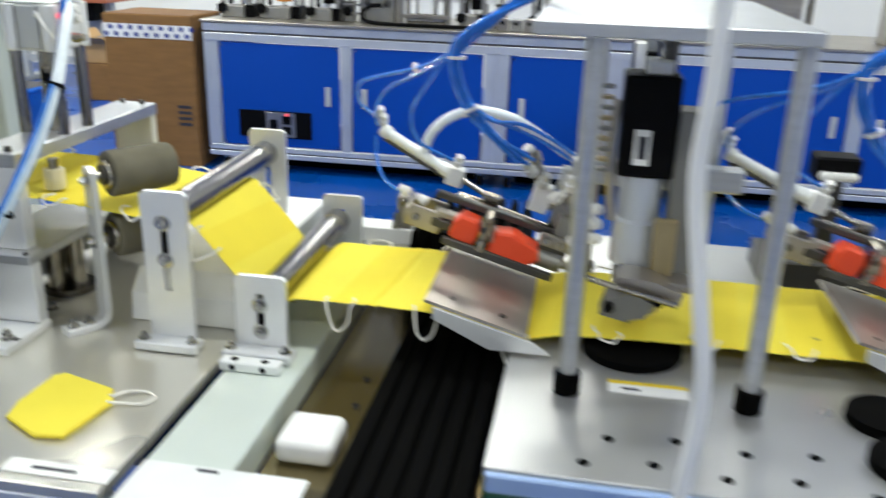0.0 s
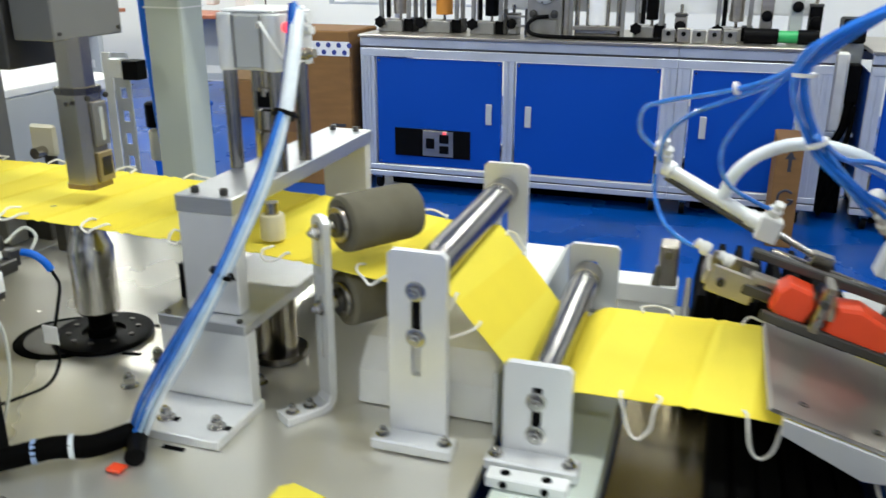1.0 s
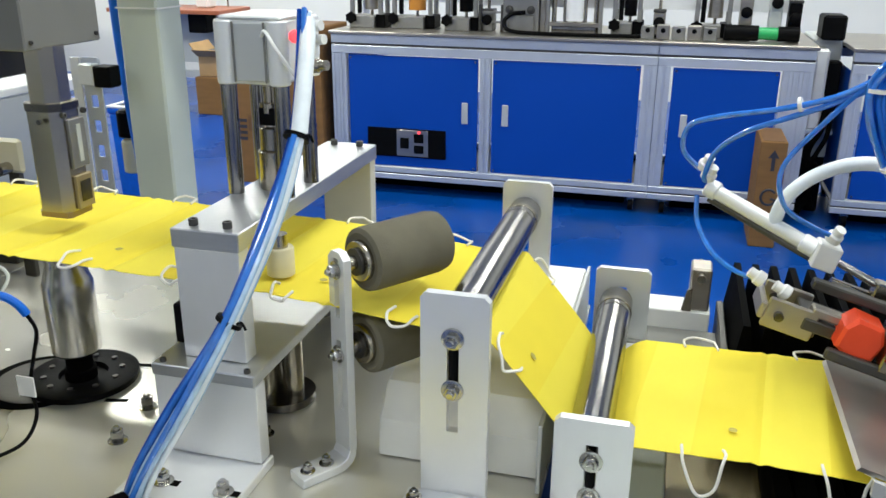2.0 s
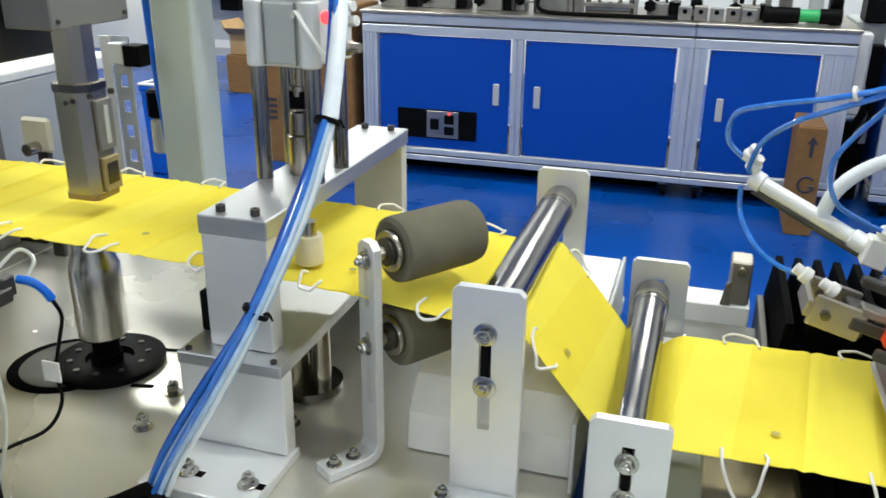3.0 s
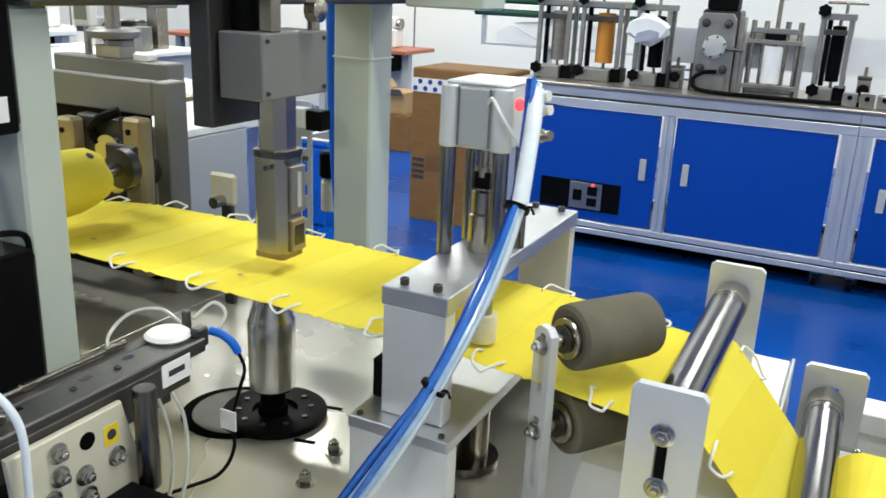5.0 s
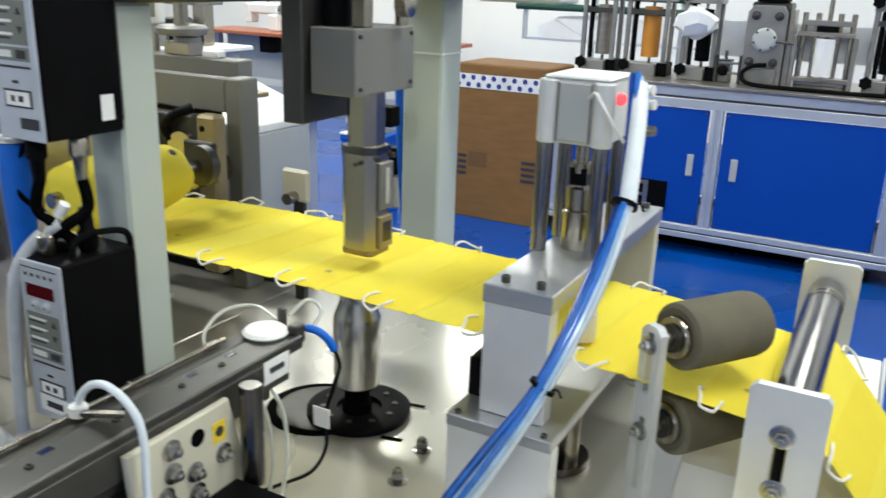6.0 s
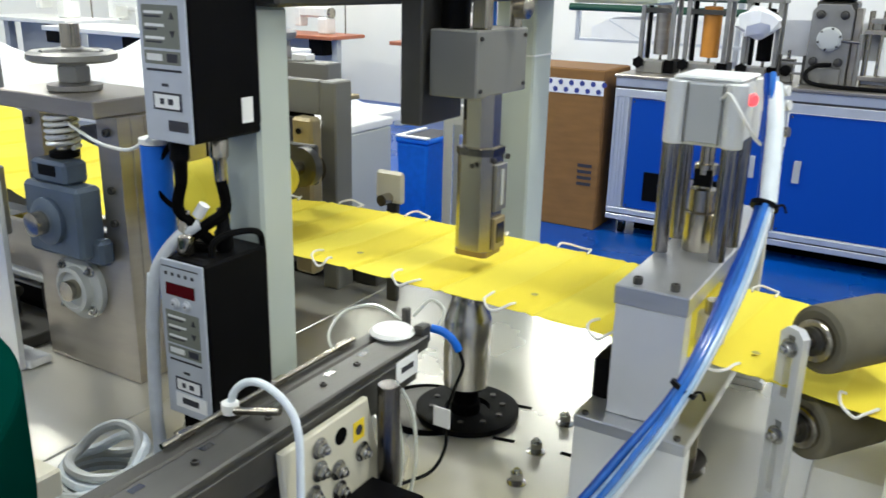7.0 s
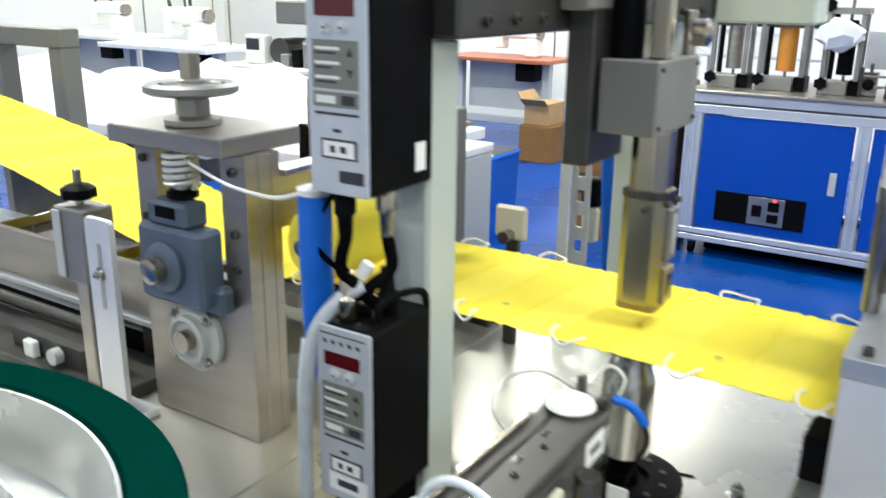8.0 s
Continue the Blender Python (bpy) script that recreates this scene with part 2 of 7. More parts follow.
def part(name, bm, mat, parent, label="", smooth=True):
    """Link a bmesh, drawn in the world's metres, as one mesh under a thing or part."""
    base = BASE[parent]
    bmesh.ops.translate(bm, vec=-base, verts=bm.verts)
    ob = new(name, finish(bm, name, mat, smooth))
    ob.parent = parent
    BASE[ob] = base
    return tagged(ob, label)


def solid(name, bm, mat, at, label, category="", group="", kind="", smooth=True):
    bmesh.ops.translate(bm, vec=-Vector(at), verts=bm.verts)
    ob = new(name, finish(bm, name, mat, smooth))
    ob.location = at
    BASE[ob] = Vector(at)
    return tagged(ob, label, category, group, kind)


def B(*a, **k):
    return box(bmesh.new(), *a, **k)


def bevelled(x0, x1, y0, y1, z0, z1, r=0.012, n=4):
    """A soft block with well rounded edges."""
    bm = B(x0, x1, y0, y1, z0, z1, 0)
    bmesh.ops.bevel(bm, geom=list(bm.edges), offset=r, segments=n, affect="EDGES", profile=0.5)
    return bm


def R(*a, **k):
    return rod(bmesh.new(), *a, **k)


def bolt(parent, at, way, r=0.007, h=0.007, name="bolt"):
    a, w = Vector(at), Vector(way).normalized()
    if name == "bolt":
        # washer, domed hex nut and the end of the thread
        lathe(bm := bmesh.new(), [(r * 1.3, 0), (r * 1.5, 0.0006), (r * 1.5, 0.0016), (r * 1.3, 0.002)], a, w, 20)
        lathe(bm, [(r * 0.94, 0.002), (r, 0.003), (r, h - 0.0008), (r * 0.86, h + 0.0006)], a, w, 6)
        lathe(bm, [(r * 0.52, h), (r * 0.52, h + r * 0.5), (r * 0.40, h + r * 0.62)], a, w, 12)
    else:
        lathe(bm := bmesh.new(), [(r * 0.97, 0), (r, 0.0006), (r, h - 0.0006), (r * 0.93, h), (r * 0.55, h), (r * 0.5, h - r * 0.5)], a, w, 14)
    return part(name, bm, BOLT_STEEL if name == "bolt" else DARK_STEEL, parent, "bright steel bolt" if name == "bolt" else "dark cap screw")


# ---- the hall ----
solid("floor", B(-9, 6, -4, 8.7, -0.1, 0, 0), FLOOR_BLUE, (0, 0, 0), "glossy blue epoxy floor", "floor", kind="structure")
solid("wall_north", B(-9.2, 6.2, 8.7, 8.9, -0.1, 3.5, 0), WHITE_WALL, (0, 8.8, 0), "plain white painted wall", "wall", kind="structure")
solid("wall_south", B(-9.2, 6.2, -4.2, -4, -0.1, 3.5, 0), WHITE_WALL, (0, -4.1, 0), "plain white painted wall", "wall", kind="structure")
solid("wall_west", B(-9.2, -9, -4, 8.7, -0.1, 3.5, 0), WHITE_WALL, (-9.1, 0, 0), "plain white painted wall", "wall", kind="structure")
solid("wall_east", B(6, 6.2, -4, 8.7, -0.1, 3.5, 0), WHITE_WALL, (6.1, 0, 0), "plain white painted wall", "wall", kind="structure")
solid("ceiling", B(-9, 6, -4, 8.7, 3.4, 3.5, 0), CEIL, (0, 0, 3.4), "plain white ceiling", "ceiling", kind="structure")


def ceiling_light(x, y):
    t = thing("ceiling_light", (x, y, 3.4), "long white fluorescent ceiling light, switched on", "lamp", "ceiling lights of the hall")
    part("housing", B(x - 0.75, x + 0.75, y - 0.14, y + 0.14, 3.35, 3.398, 0.004), WHITE_PL, t)
    part("diffuser", B(x - 0.72, x + 0.72, y - 0.11, y + 0.11, 3.33, 3.349, 0.003), LAMP_ON, t, "glowing white diffuser")
    lamp = bpy.data.lights.new("fluorescent_light", "AREA")
    lamp.shape, lamp.size, lamp.size_y, lamp.energy, lamp.color = "RECTANGLE", 1.4, 0.22, LAMP_WATTS * (1.5 if x < -2 and y > 4 else 1.0), (0.965, 1.0, 0.905)
    ob = new("fluorescent_light", lamp)
    ob.location = (x, y, 3.31)


for lx in (-6.2, -2.9, 0.4, 3.7):
    for ly in (-1.2, 1.9, 4.6, 7.2):
        ceiling_light(lx, ly)


# ---- machine tables ----
def profile_post(bm, x0, x1, y0, y1, z0, z1):
    """A square aluminium profile with a groove down each side, as two shells and a core."""
    w, d = x1 - x0, y1 - y0
    box(bm, x0 + 0.005, x1 - 0.005, y0 + 0.005, y1 - 0.005, z0, z1, 0)
    for fx in (0, 1):
        for fy in (0, 1):
            ax, ay = x0 + fx * w * 0.62, y0 + fy * d * 0.62
            box(bm, ax, ax + w * 0.38, ay, ay + d * 0.38, z0, z1, 0.001)
    return bm


def machine_table(x0, x1, y0, y1, z, deck_mat, label, joints=()):
    t = thing("machine_table", (x0, y0, 0), label, "machine table")
    edges = [x0, *joints, x1]
    for a, b in zip(edges, edges[1:]):
        part("deck_plate", B(a + 0.0012, b - 0.0012, y0, y1, z - 0.016, z, 0.0012), deck_mat, t, "smooth metal deck plate")
    for y in (y0 + 0.002, y1 - 0.046):
        part("rail", B(x0 + 0.01, x1 - 0.01, y, y + 0.044, z - 0.064, z - 0.018, 0.002), PROFILE, t, "aluminium profile rail")
    for x in (x0 + 0.01, x1 - 0.056):
        for y in (y0 + 0.002, y1 - 0.046):
            part("leg", profile_post(bmesh.new(), x, x + 0.044, y, y + 0.044, 0.0, z - 0.066), PROFILE, t, "aluminium profile leg")
    for y in (y0 + 0.014, y1 - 0.034):
        part("panel", B(x0 + 0.056, x1 - 0.058, y, y + 0.012, 0.06, z - 0.066, 0.001), BLUE, t, "blue painted panel")
    for x in (x0 + 0.014, x1 - 0.034):
        part("side_panel", B(x, x + 0.012, y0 + 0.048, y1 - 0.048, 0.06, z - 0.066, 0.001), BLUE, t, "blue painted panel")
    return t


left_table = machine_table(-2.75, -0.118, 1.205, 2.2, 0.75, DECK, "long machine table with cream-grey metal deck and blue panels", (-1.203,))
right_table = machine_table(0.33, 2.0, 1.30, 2.2, 0.79, DECK_GREY, "machine table with grey metal deck and blue front edge")
part("front_strip", B(0.335, 1.99, 1.288, 1.2985, 0.762, 0.787, 0.002), PALE_BLUE, right_table, "pale blue edge strip")
part("lower_strip", B(0.335, 1.99, 1.289, 1.2985, 0.735, 0.7615, 0.002), GREEN_RUB, right_table, "dark green edge strip")
mid_table = thing("slide_table", (-0.1, 1.0, 0), "low bridge table with pale plate and dark mirror plate", "machine table")
part("pale_plate", B(-0.098, 0.02, 0.98, 2.2, 0.70, 0.75, 0.002), PALE_PLATE, mid_table, "pale painted slide plate")
part("mirror_plate", B(0.0225, 0.325, 0.98, 2.2, 0.66, 0.70, 0.001), BRONZE, mid_table, "dark bronze reflecting plate")
part("base", B(-0.098, 0.325, 1.0, 2.19, 0.0, 0.658, 0.002), BLUE, mid_table, "blue painted base")
step = part("step_plate", B(-0.094, 0.122, 0.985, 1.275, 0.7515, 0.757, 0.0015), PALE_ALU, mid_table, "white step plate")
part("label_bar", B(-0.02, 0.008, 1.262, 1.268, 0.7571, 0.7575, 0), INK, step)
for x, y in ((0.10, 1.63), (0.135, 1.60), (0.105, 1.545), (0.13, 1.50), (0.19, 1.12)):
    bolt(mid_table, (x, y, 0.70), (0, 0, 1), 0.005, 0.004, "cap_screw")
part("back_beam", B(-0.095, 0.075, 2.10, 2.16, 0.75, 0.80, 0.002), WHITE_PL, mid_table, "white beam")
part("dark_panel", B(-0.09, 0.13, 2.03, 2.098, 0.70, 0.77, 0.002), HEAD, mid_table, "grey panel")
for k in range(12):
    bx, by = 0.45 + (k % 6) * 0.085 + 0.03 * (k // 6), 1.335 + 0.06 * (k // 6) + 0.012 * (k % 2)
    part("screw_hole", R((bx, by, 0.7895), (bx, by, 0.7905), 0.0075, n=14), BLACK_MATT, right_table)

# ribbed black guard under the strip
guard = thing("bellows_guard", (0.225, 1.2, 0.70), "black pleated rubber bellows over a slide", "bellows")
for k in range(6):
    x = 0.140 + k * 0.0298
    part("pleat", prism(bmesh.new(), [(x, 0.702), (x + 0.0292, 0.702), (x + 0.0292, 0.738), (x + 0.024, 0.746), (x + 0.005, 0.746), (x, 0.738)], 1.10, 1.93), BLACK_MATT, guard)
for k in range(8):
    x = 0.100 + k * 0.028
    part("tall_pleat", prism(bmesh.new(), [(x, 0.702), (x + 0.0275, 0.702), (x + 0.0275, 0.79), (x + 0.019, 0.858), (x + 0.009, 0.858), (x, 0.79)], 1.935, 2.19), BLACK_MATT, guard)
part("end_plate", B(0.086, 0.0975, 1.95, 2.16, 0.702, 0.80, 0.002), DARK_STEEL, guard)

# ---- the yellow strip ----
RA, RB = (-0.213, 0.966, 0.0245), (-0.068, 0.832, 0.0245)
STRIP = [(-2.75, 1.155), (-2.3, 1.09), (-1.95, 1.03), (-1.66, 0.962), (-1.5, 0.95), (-1.35, 0.96), (-1.2, 0.975), (-1.05, 0.977), (-0.8, 0.974), (-0.55, 0.968), (-0.40, 0.960), (-0.30, 0.950),
         (-0.235, 0.943), (-0.213, 0.9405), (-0.193, 0.945), (-0.18, 0.935), (-0.10, 0.840), (-0.088, 0.816), (-0.068, 0.8065), (-0.048, 0.812), (-0.036, 0.822), (-0.022, 0.830), (0.0, 0.832), (0.18, 0.832),
         (0.24, 0.825), (0.34, 0.802), (0.42, 0.814), (0.6, 0.820), (1.0, 0.820), (1.6, 0.820)]
LINE = smooth_line([(x, 0, z) for x, z in STRIP], 8)
Y0, Y1 = 1.633, 1.908


# arc length along the strip
LENGTH = [0.0]
for p, q in zip(LINE, LINE[1:]):
    LENGTH.append(LENGTH[-1] + (q - p).length)
PITCH = 0.142


def on_strip(s):
    k = max(1, next((i for i, v in enumerate(LENGTH) if v >= s), len(LENGTH) - 1))
    a, b = LINE[k - 1], LINE[k]
    f = (s - LENGTH[k - 1]) / (LENGTH[k] - LENGTH[k - 1])
    q, way = a.lerp(b, f), (b - a).normalized()
    return pose(q.x, Y0, q.z, 0, math.degrees(math.atan2(-way.z, way.x)), 0)


S_REST = next(v for q, v in zip(LINE, LENGTH) if q.x >= -0.603)


# ---- the strip as panels ----
TILT = 0.030


def mask_strip():
    """One panel for each mask length, with a pressed seam at its ends and soft creases between."""
    t = thing("mask_strip", (-0.6, 1.6, 0.985), "continuous bright yellow nonwoven mask strip running through rollers", "fabric strip")
    n, fine = 26, 0.0045
    first = S_REST - 0.5 * PITCH
    k0 = -int(first / PITCH)
    for k in range(k0, int((LENGTH[-1] - first) / PITCH)):
        a, rows = first + k * PITCH, []
        steps = round(PITCH / fine)
        for i in range(steps + 1):
            row = []
            for j in range(n + 1):
                v = j / n
                s = a + PITCH * i / steps
                m = on_strip(s + TILT * (v - 0.5))
                q, way = m.translation, m.to_3x3() @ Vector((1, 0, 0))
                normal = Vector((-way.z, 0, way.x))
                free = min(1.0, max(0.0, max(-0.30 - q.x, q.x - 0.02) * 12)) if q.x < 0.16 else 0.6
                y = Y0 + v * (Y1 - Y0)
                if j in (0, n):
                    y += 0.0011 * noise.noise((s * 9, j, 3))
                d = min(s - a, a + PITCH - s) + 0.003 * noise.noise((v * 5, k, 1))
                seam = -0.0012 * math.exp(-(d / 0.004) ** 2) + 0.0016 * math.exp(-((d - 0.009) / 0.006) ** 2)
                skew = (s - a) - PITCH * 0.5
                fold = 0.0030 * math.exp(-(skew / 0.006) ** 2) * (0.6 + noise.noise((v * 4, k * 3.1, 2)))
                waves = 0.0009 * noise.noise((s * 9, v * 2.4, 1)) + 0.0018 * noise.noise((s * 4, v * 1.7, 7))
                lift = free * (seam + fold + waves) - free * 0.003 * math.sin(math.pi * v)
                row.append((Vector((q.x, y, q.z)) + normal * lift, normal))
            rows.append(row)
        bm = bmesh.new()
        top = [[bm.verts.new(p + d * 0.0005) for p, d in row] for row in rows]
        low = [[bm.verts.new(p - d * 0.0005) for p, d in row] for row in rows]
        for i in range(len(rows) - 1):
            for j in range(n):
                bm.faces.new((top[i][j], top[i + 1][j], top[i + 1][j + 1], top[i][j + 1])).material_index = int(2 * i >= len(rows) - 1)
                bm.faces.new((low[i][j + 1], low[i + 1][j + 1], low[i + 1][j], low[i][j]))
            bm.faces.new((top[i][0], low[i][0], low[i + 1][0], top[i + 1][0]))
            bm.faces.new((top[i][n], top[i + 1][n], low[i + 1][n], low[i][n]))
        panel = part("mask_panel", bm, YELLOW, t)
        panel.data.materials.append(YELLOW_FOLD)
    return t


mask_strip()


def ear_loop(side, hanging):
    """A loop of elastic that lies on the strip's edge or hangs over it."""
    j = random.uniform
    w = 0.021
    if side > 0:
        pts = [(-w, -0.012, 0.003), (-w, 0.001, 0.005), (-w * 0.5, 0.009, 0.007), (0, 0.011, 0.005), (w * 0.7, 0.008, 0.003), (w, 0.001, 0.005), (w, -0.012, 0.003)]
        pts = [(x, y + Y1 - Y0, z) for x, y, z in pts]
    elif hanging:
        pts = [(-w, 0.012, 0.003), (-w - 0.002, 0.001, 0.004), (-w + 0.002, -0.009, -0.006), (-w * 0.6, -0.015, -0.030), (0, -0.016, -0.041),
               (w * 0.75, -0.013, -0.030), (w, -0.007, -0.006), (w + 0.002, 0.003, 0.004), (w, 0.014, 0.003)]
    else:
        pts = [(-0.015, 0.036, 0.003), (-0.016, 0.020, 0.0045), (-0.013, 0.005, 0.0045), (-0.006, -0.006, -0.0005), (0.005, -0.009, -0.004), (0.014, -0.004, -0.0005), (0.0195, 0.007, 0.0045), (0.021, 0.017, 0.003)]
    wide, slant = j(0.75, 1.25), j(-0.3, 0.3)
    if not hanging:
        edge = Y1 - Y0 if side > 0 else 0.0
        pts = [(x * wide + slant * (y - edge), edge + (y - edge) * j(0.8, 1.15), z) for x, y, z in pts]
    pts = [(x + j(-0.003, 0.003), y + j(-0.002, 0.002), z + j(-0.001, 0.002) * (k not in (0, len(pts) - 1))) for k, (x, y, z) in enumerate(pts)]
    return hose(bmesh.new(), pts, 0.0018, 6, 5)


BLANKS = []
for k in range(-7, 13):
    t = thing("mask_blank", (0, 0, 0), "yellow mask blank with white ear loops on the strip", "face mask", "mask blanks on the strip")
    for side in (-1, 1):
        part("ear_loop", ear_loop(side, 4 <= k < 9), ELASTIC, t, "thin white elastic ear loop")
    if k % 2:
        bm = bmesh.new()
        lathe(bm, [(0.0005, 0), (0.005, 0.0001), (0.0005, 0.0003)], (0.032, 0.06, 0.0028), n=10)
        part("stain", bm, SMUDGE, t, "small grey oil smudge")
    BLANKS.append((t, S_REST + k * PITCH))
STEPS = ((1.36, 1.66), (3.72, 4.04), (6.14, 6.40))


# ---- upright plates with rollers ----
def roller_plate(name, x0, x1, y, z0, z1, label, bolts, slots, group, foot=True):
    t = thing(name, ((x0 + x1) / 2, y, z0), label, "bracket", group)
    part("plate", slot_plate(bmesh.new(), x0, x1, y, y + 0.011, z0, z1, slots), ALU_PLATE, t, "pale satin aluminium plate", False)
    for x, z in bolts:
        bolt(t, (x, y - 0.0002, z), (0, -1, 0), 0.0085, 0.009)
    if bolts:
        part("threaded_rod", R((bolts[0][0], y + 0.004, bolts[1][1]), (bolts[0][0], y + 0.004, bolts[0][1]), 0.0055, n=10), BLACK, t, "black threaded rod")
    if foot:
        part("foot", B(x0 - 0.014, x1 + 0.016, y - 0.034, y - 0.0005, z0, z0 + 0.015, 0.002), ALU_PLATE, t)
        for x in (x0 - 0.002, x1 + 0.004):
            bolt(t, (x, y - 0.02, z0 + 0.015), (0, 0, 1), 0.006, 0.008)
    return t


def riser(x0, x1, y):
    """A block under the short bracket's foot with two rows of dark sockets."""
    t = thing("bracket_riser", ((x0 + x1) / 2, y, 0.7505), "white block with dark sockets under the short bracket", "block")
    part("step", B(x0, x1, y - 0.066, y - 0.042, 0.7505, 0.7665, 0.002), PALE_ALU, t)
    for x in (x0 + 0.022, x1 - 0.026):
        part("socket", R((x, y - 0.054, 0.7662), (x, y - 0.054, 0.7672), 0.006, n=12), BLACK_MATT, t)
        part("socket", R((x, y - 0.0662, 0.758), (x, y - 0.0668, 0.758), 0.005, n=12), BLACK_MATT, t)
    return t


riser(-0.106, -0.009, 1.588)
for y in (1.588, 2.028):
    roller_plate("roller_bracket", -0.249, -0.174, y, 0.752, 1.012 if y > 1.8 else 1.008, "tall pale aluminium bracket holding a chrome roller", [(-0.213, 0.958), (-0.213, 0.897)] if y < 1.8 else [], [(-0.213, 0.905, 0.0065, 0.06)], "tall roller brackets")
    roller_plate("low_roller_bracket", -0.102, -0.019, y + (0.0 if y < 1.8 else 0.012), 0.752, 0.883, "short pale aluminium bracket holding a chrome roller", [(-0.061, 0.835), (-0.061, 0.79)] if y < 1.8 else [], [(-0.061, 0.828, 0.0065, 0.026)], "short roller brackets")


def roller(x, z, r, y0, y1, label):
    t = thing("guide_roller", (x, y0, z), label, "roller", "chrome guide rollers")
    part("shell", lathe(bmesh.new(), [(r * 0.8, 0), (r, 0.002), (r, y1 - y0 - 0.002), (r * 0.8, y1 - y0)], (x, y0, z), (0, 1, 0), 36), CHROME, t, "polished chrome shell")
    part("shaft", R((x, y0 - 0.004, z), (x, y1 + 0.004, z), 0.008), STEEL, t)
    part("collar", lathe(bmesh.new(), [(r * 0.7, 0), (r * 1.03, 0.002), (r * 1.03, 0.012), (r * 0.7, 0.014)], (x, y1 - 0.05, z), (0, 1, 0), 36), STEEL, t)
    part("collar_groove", lathe(bmesh.new(), [(r * 0.9, 0), (r * 1.008, 0.0003), (r * 1.008, 0.0025), (r * 0.9, 0.0028)], (x, y1 - 0.066, z), (0, 1, 0), 36), DARK_STEEL, t, "dark groove ring")
    return t


roller(RA[0], RA[1], RA[2], 1.604, 2.0235, "polished chrome guide roller between tall brackets")
roller(RB[0], RB[1], RB[2], 1.604, 2.0355, "polished chrome guide roller between short brackets")

# white cover box behind the roller brackets
cover = thing("cover_box", (-0.25, 1.65, 0.75), "white sheet-metal cover with a rounded front on the deck", "machine cover")
part("shell", prism(bmesh.new(), [(1.66, 0.752), (1.665, 0.80), (1.70, 0.835), (1.74, 0.84), (2.14, 0.84), (2.14, 0.752)], -0.325, -0.126, "x", 0.002), WHITE_PL, cover)
part("side_plate", B(-0.1245, -0.1195, 1.63, 2.15, 0.752, 0.842, 0.001), BOX_GREY, cover, "grey side plate")


# ---- foam nip rollers on a slotted bar ----
nip = thing("nip_roller_stand", (-0.345, 1.6, 0.752), "slotted pale bracket with two grey foam pinch rollers", "roller stand")
SKEW = Vector((0.57, 0.82, 0.0)).normalized()
NIP = Matrix.Translation((-0.357, 1.634, 0.0)) @ Matrix.Rotation(math.atan2(SKEW.y, SKEW.x) - math.pi / 2, 4, "Z")


def turned(bm):
    bmesh.ops.transform(bm, matrix=NIP, verts=bm.verts)
    return bm


part("bar", turned(slot_plate(bmesh.new(), -0.0155, 0.0155, -0.005, 0.005, 0.775, 1.026, [(0.0, 0.982, 0.0045, 0.036), (0.0, 0.872, 0.0045, 0.045)], 0.008)), ALU_PLATE, nip, "slotted pale bar", False)
bend = [(-0.070, 0.7505), (-0.070, 0.7625), (-0.0185, 0.7625), (-0.009, 0.766), (-0.005, 0.7745), (0.005, 0.7745), (0.0035, 0.765), (-0.0015, 0.757), (-0.010, 0.752), (-0.018, 0.7505)]
part("foot", turned(prism(bmesh.new(), bend, -0.0155, 0.0155, "x", 0.001)), ALU_PLATE, nip, "rounded bend and foot of the bar")
for y in (-0.030, -0.056):
    bolt(nip, NIP @ Vector((0.002, y, 0.7625)), (0, 0, 1), 0.006, 0.009)
for z in (1.010, 0.906):
    o = Vector((-0.338, 1.652, z))
    rollr = part("foam_roller", lathe(bmesh.new(), [(0.015, 0.004), (0.032, 0.0), (0.037, 0.003), (0.038, 0.010), (0.038, 0.100), (0.036, 0.110), (0.026, 0.112)], o, SKEW, 40), FOAM, nip, "grey foam rubber roller")
    part("bearing", lathe(bmesh.new(), [(0.008, 0), (0.023, 0.0), (0.024, 0.002), (0.024, 0.008), (0.008, 0.008)], o - SKEW * 0.006, SKEW, 28), STEEL, rollr, "steel bearing")
    part("bearing_ring", lathe(bmesh.new(), [(0.012, 0), (0.016, 0.0), (0.016, 0.003), (0.012, 0.003)], o - SKEW * 0.0095, SKEW, 28), DARK_STEEL, rollr)
    part("axle", R(o - SKEW * 0.021, o + SKEW * 0.12, 0.0085), STEEL, rollr, "steel axle")
    bolt(nip, NIP @ Vector((0.0, -0.0052, z - 0.006)), -SKEW, 0.0072, 0.009)


# ---- press ----
press = thing("pneumatic_press", (-0.507, 1.6, 0.75), "aluminium press frame with a pneumatic cylinder on four columns", "press")
part("top_plate", B(-0.549, -0.464, 1.603, 2.065, 1.022, 1.045, 0.0015), ALU, press, "brushed top plate")
part("front_pillar", B(-0.547, -0.466, 1.605, 1.630, 0.884, 1.0215, 0.001), ALU_PLATE, press, "smooth pale pillar")
# aluminium like the front pillar; cream puts the strip's yellow reflection into the colour
part("back_pillar", B(-0.547, -0.466, 2.040, 2.063, 0.884, 1.0215, 0.001), CREAM, press, "smooth pale pillar")
part("bed_plate", B(-0.577, -0.444, 1.578, 2.075, 0.868, 0.8835, 0.0015), ALU, press, "brushed bed plate")
part("front_leg", B(-0.577, -0.444, 1.582, 1.604, 0.765, 0.8675, 0.001), ALU_PLATE, press, "smooth pale leg plate")
part("back_leg", B(-0.577, -0.444, 2.05, 2.072, 0.765, 0.8675, 0.001), ALU_PLATE, press)
part("front_flange", B(-0.583, -0.440, 1.490, 1.606, 0.7505, 0.764, 0.0015), ALU_PLATE, press)
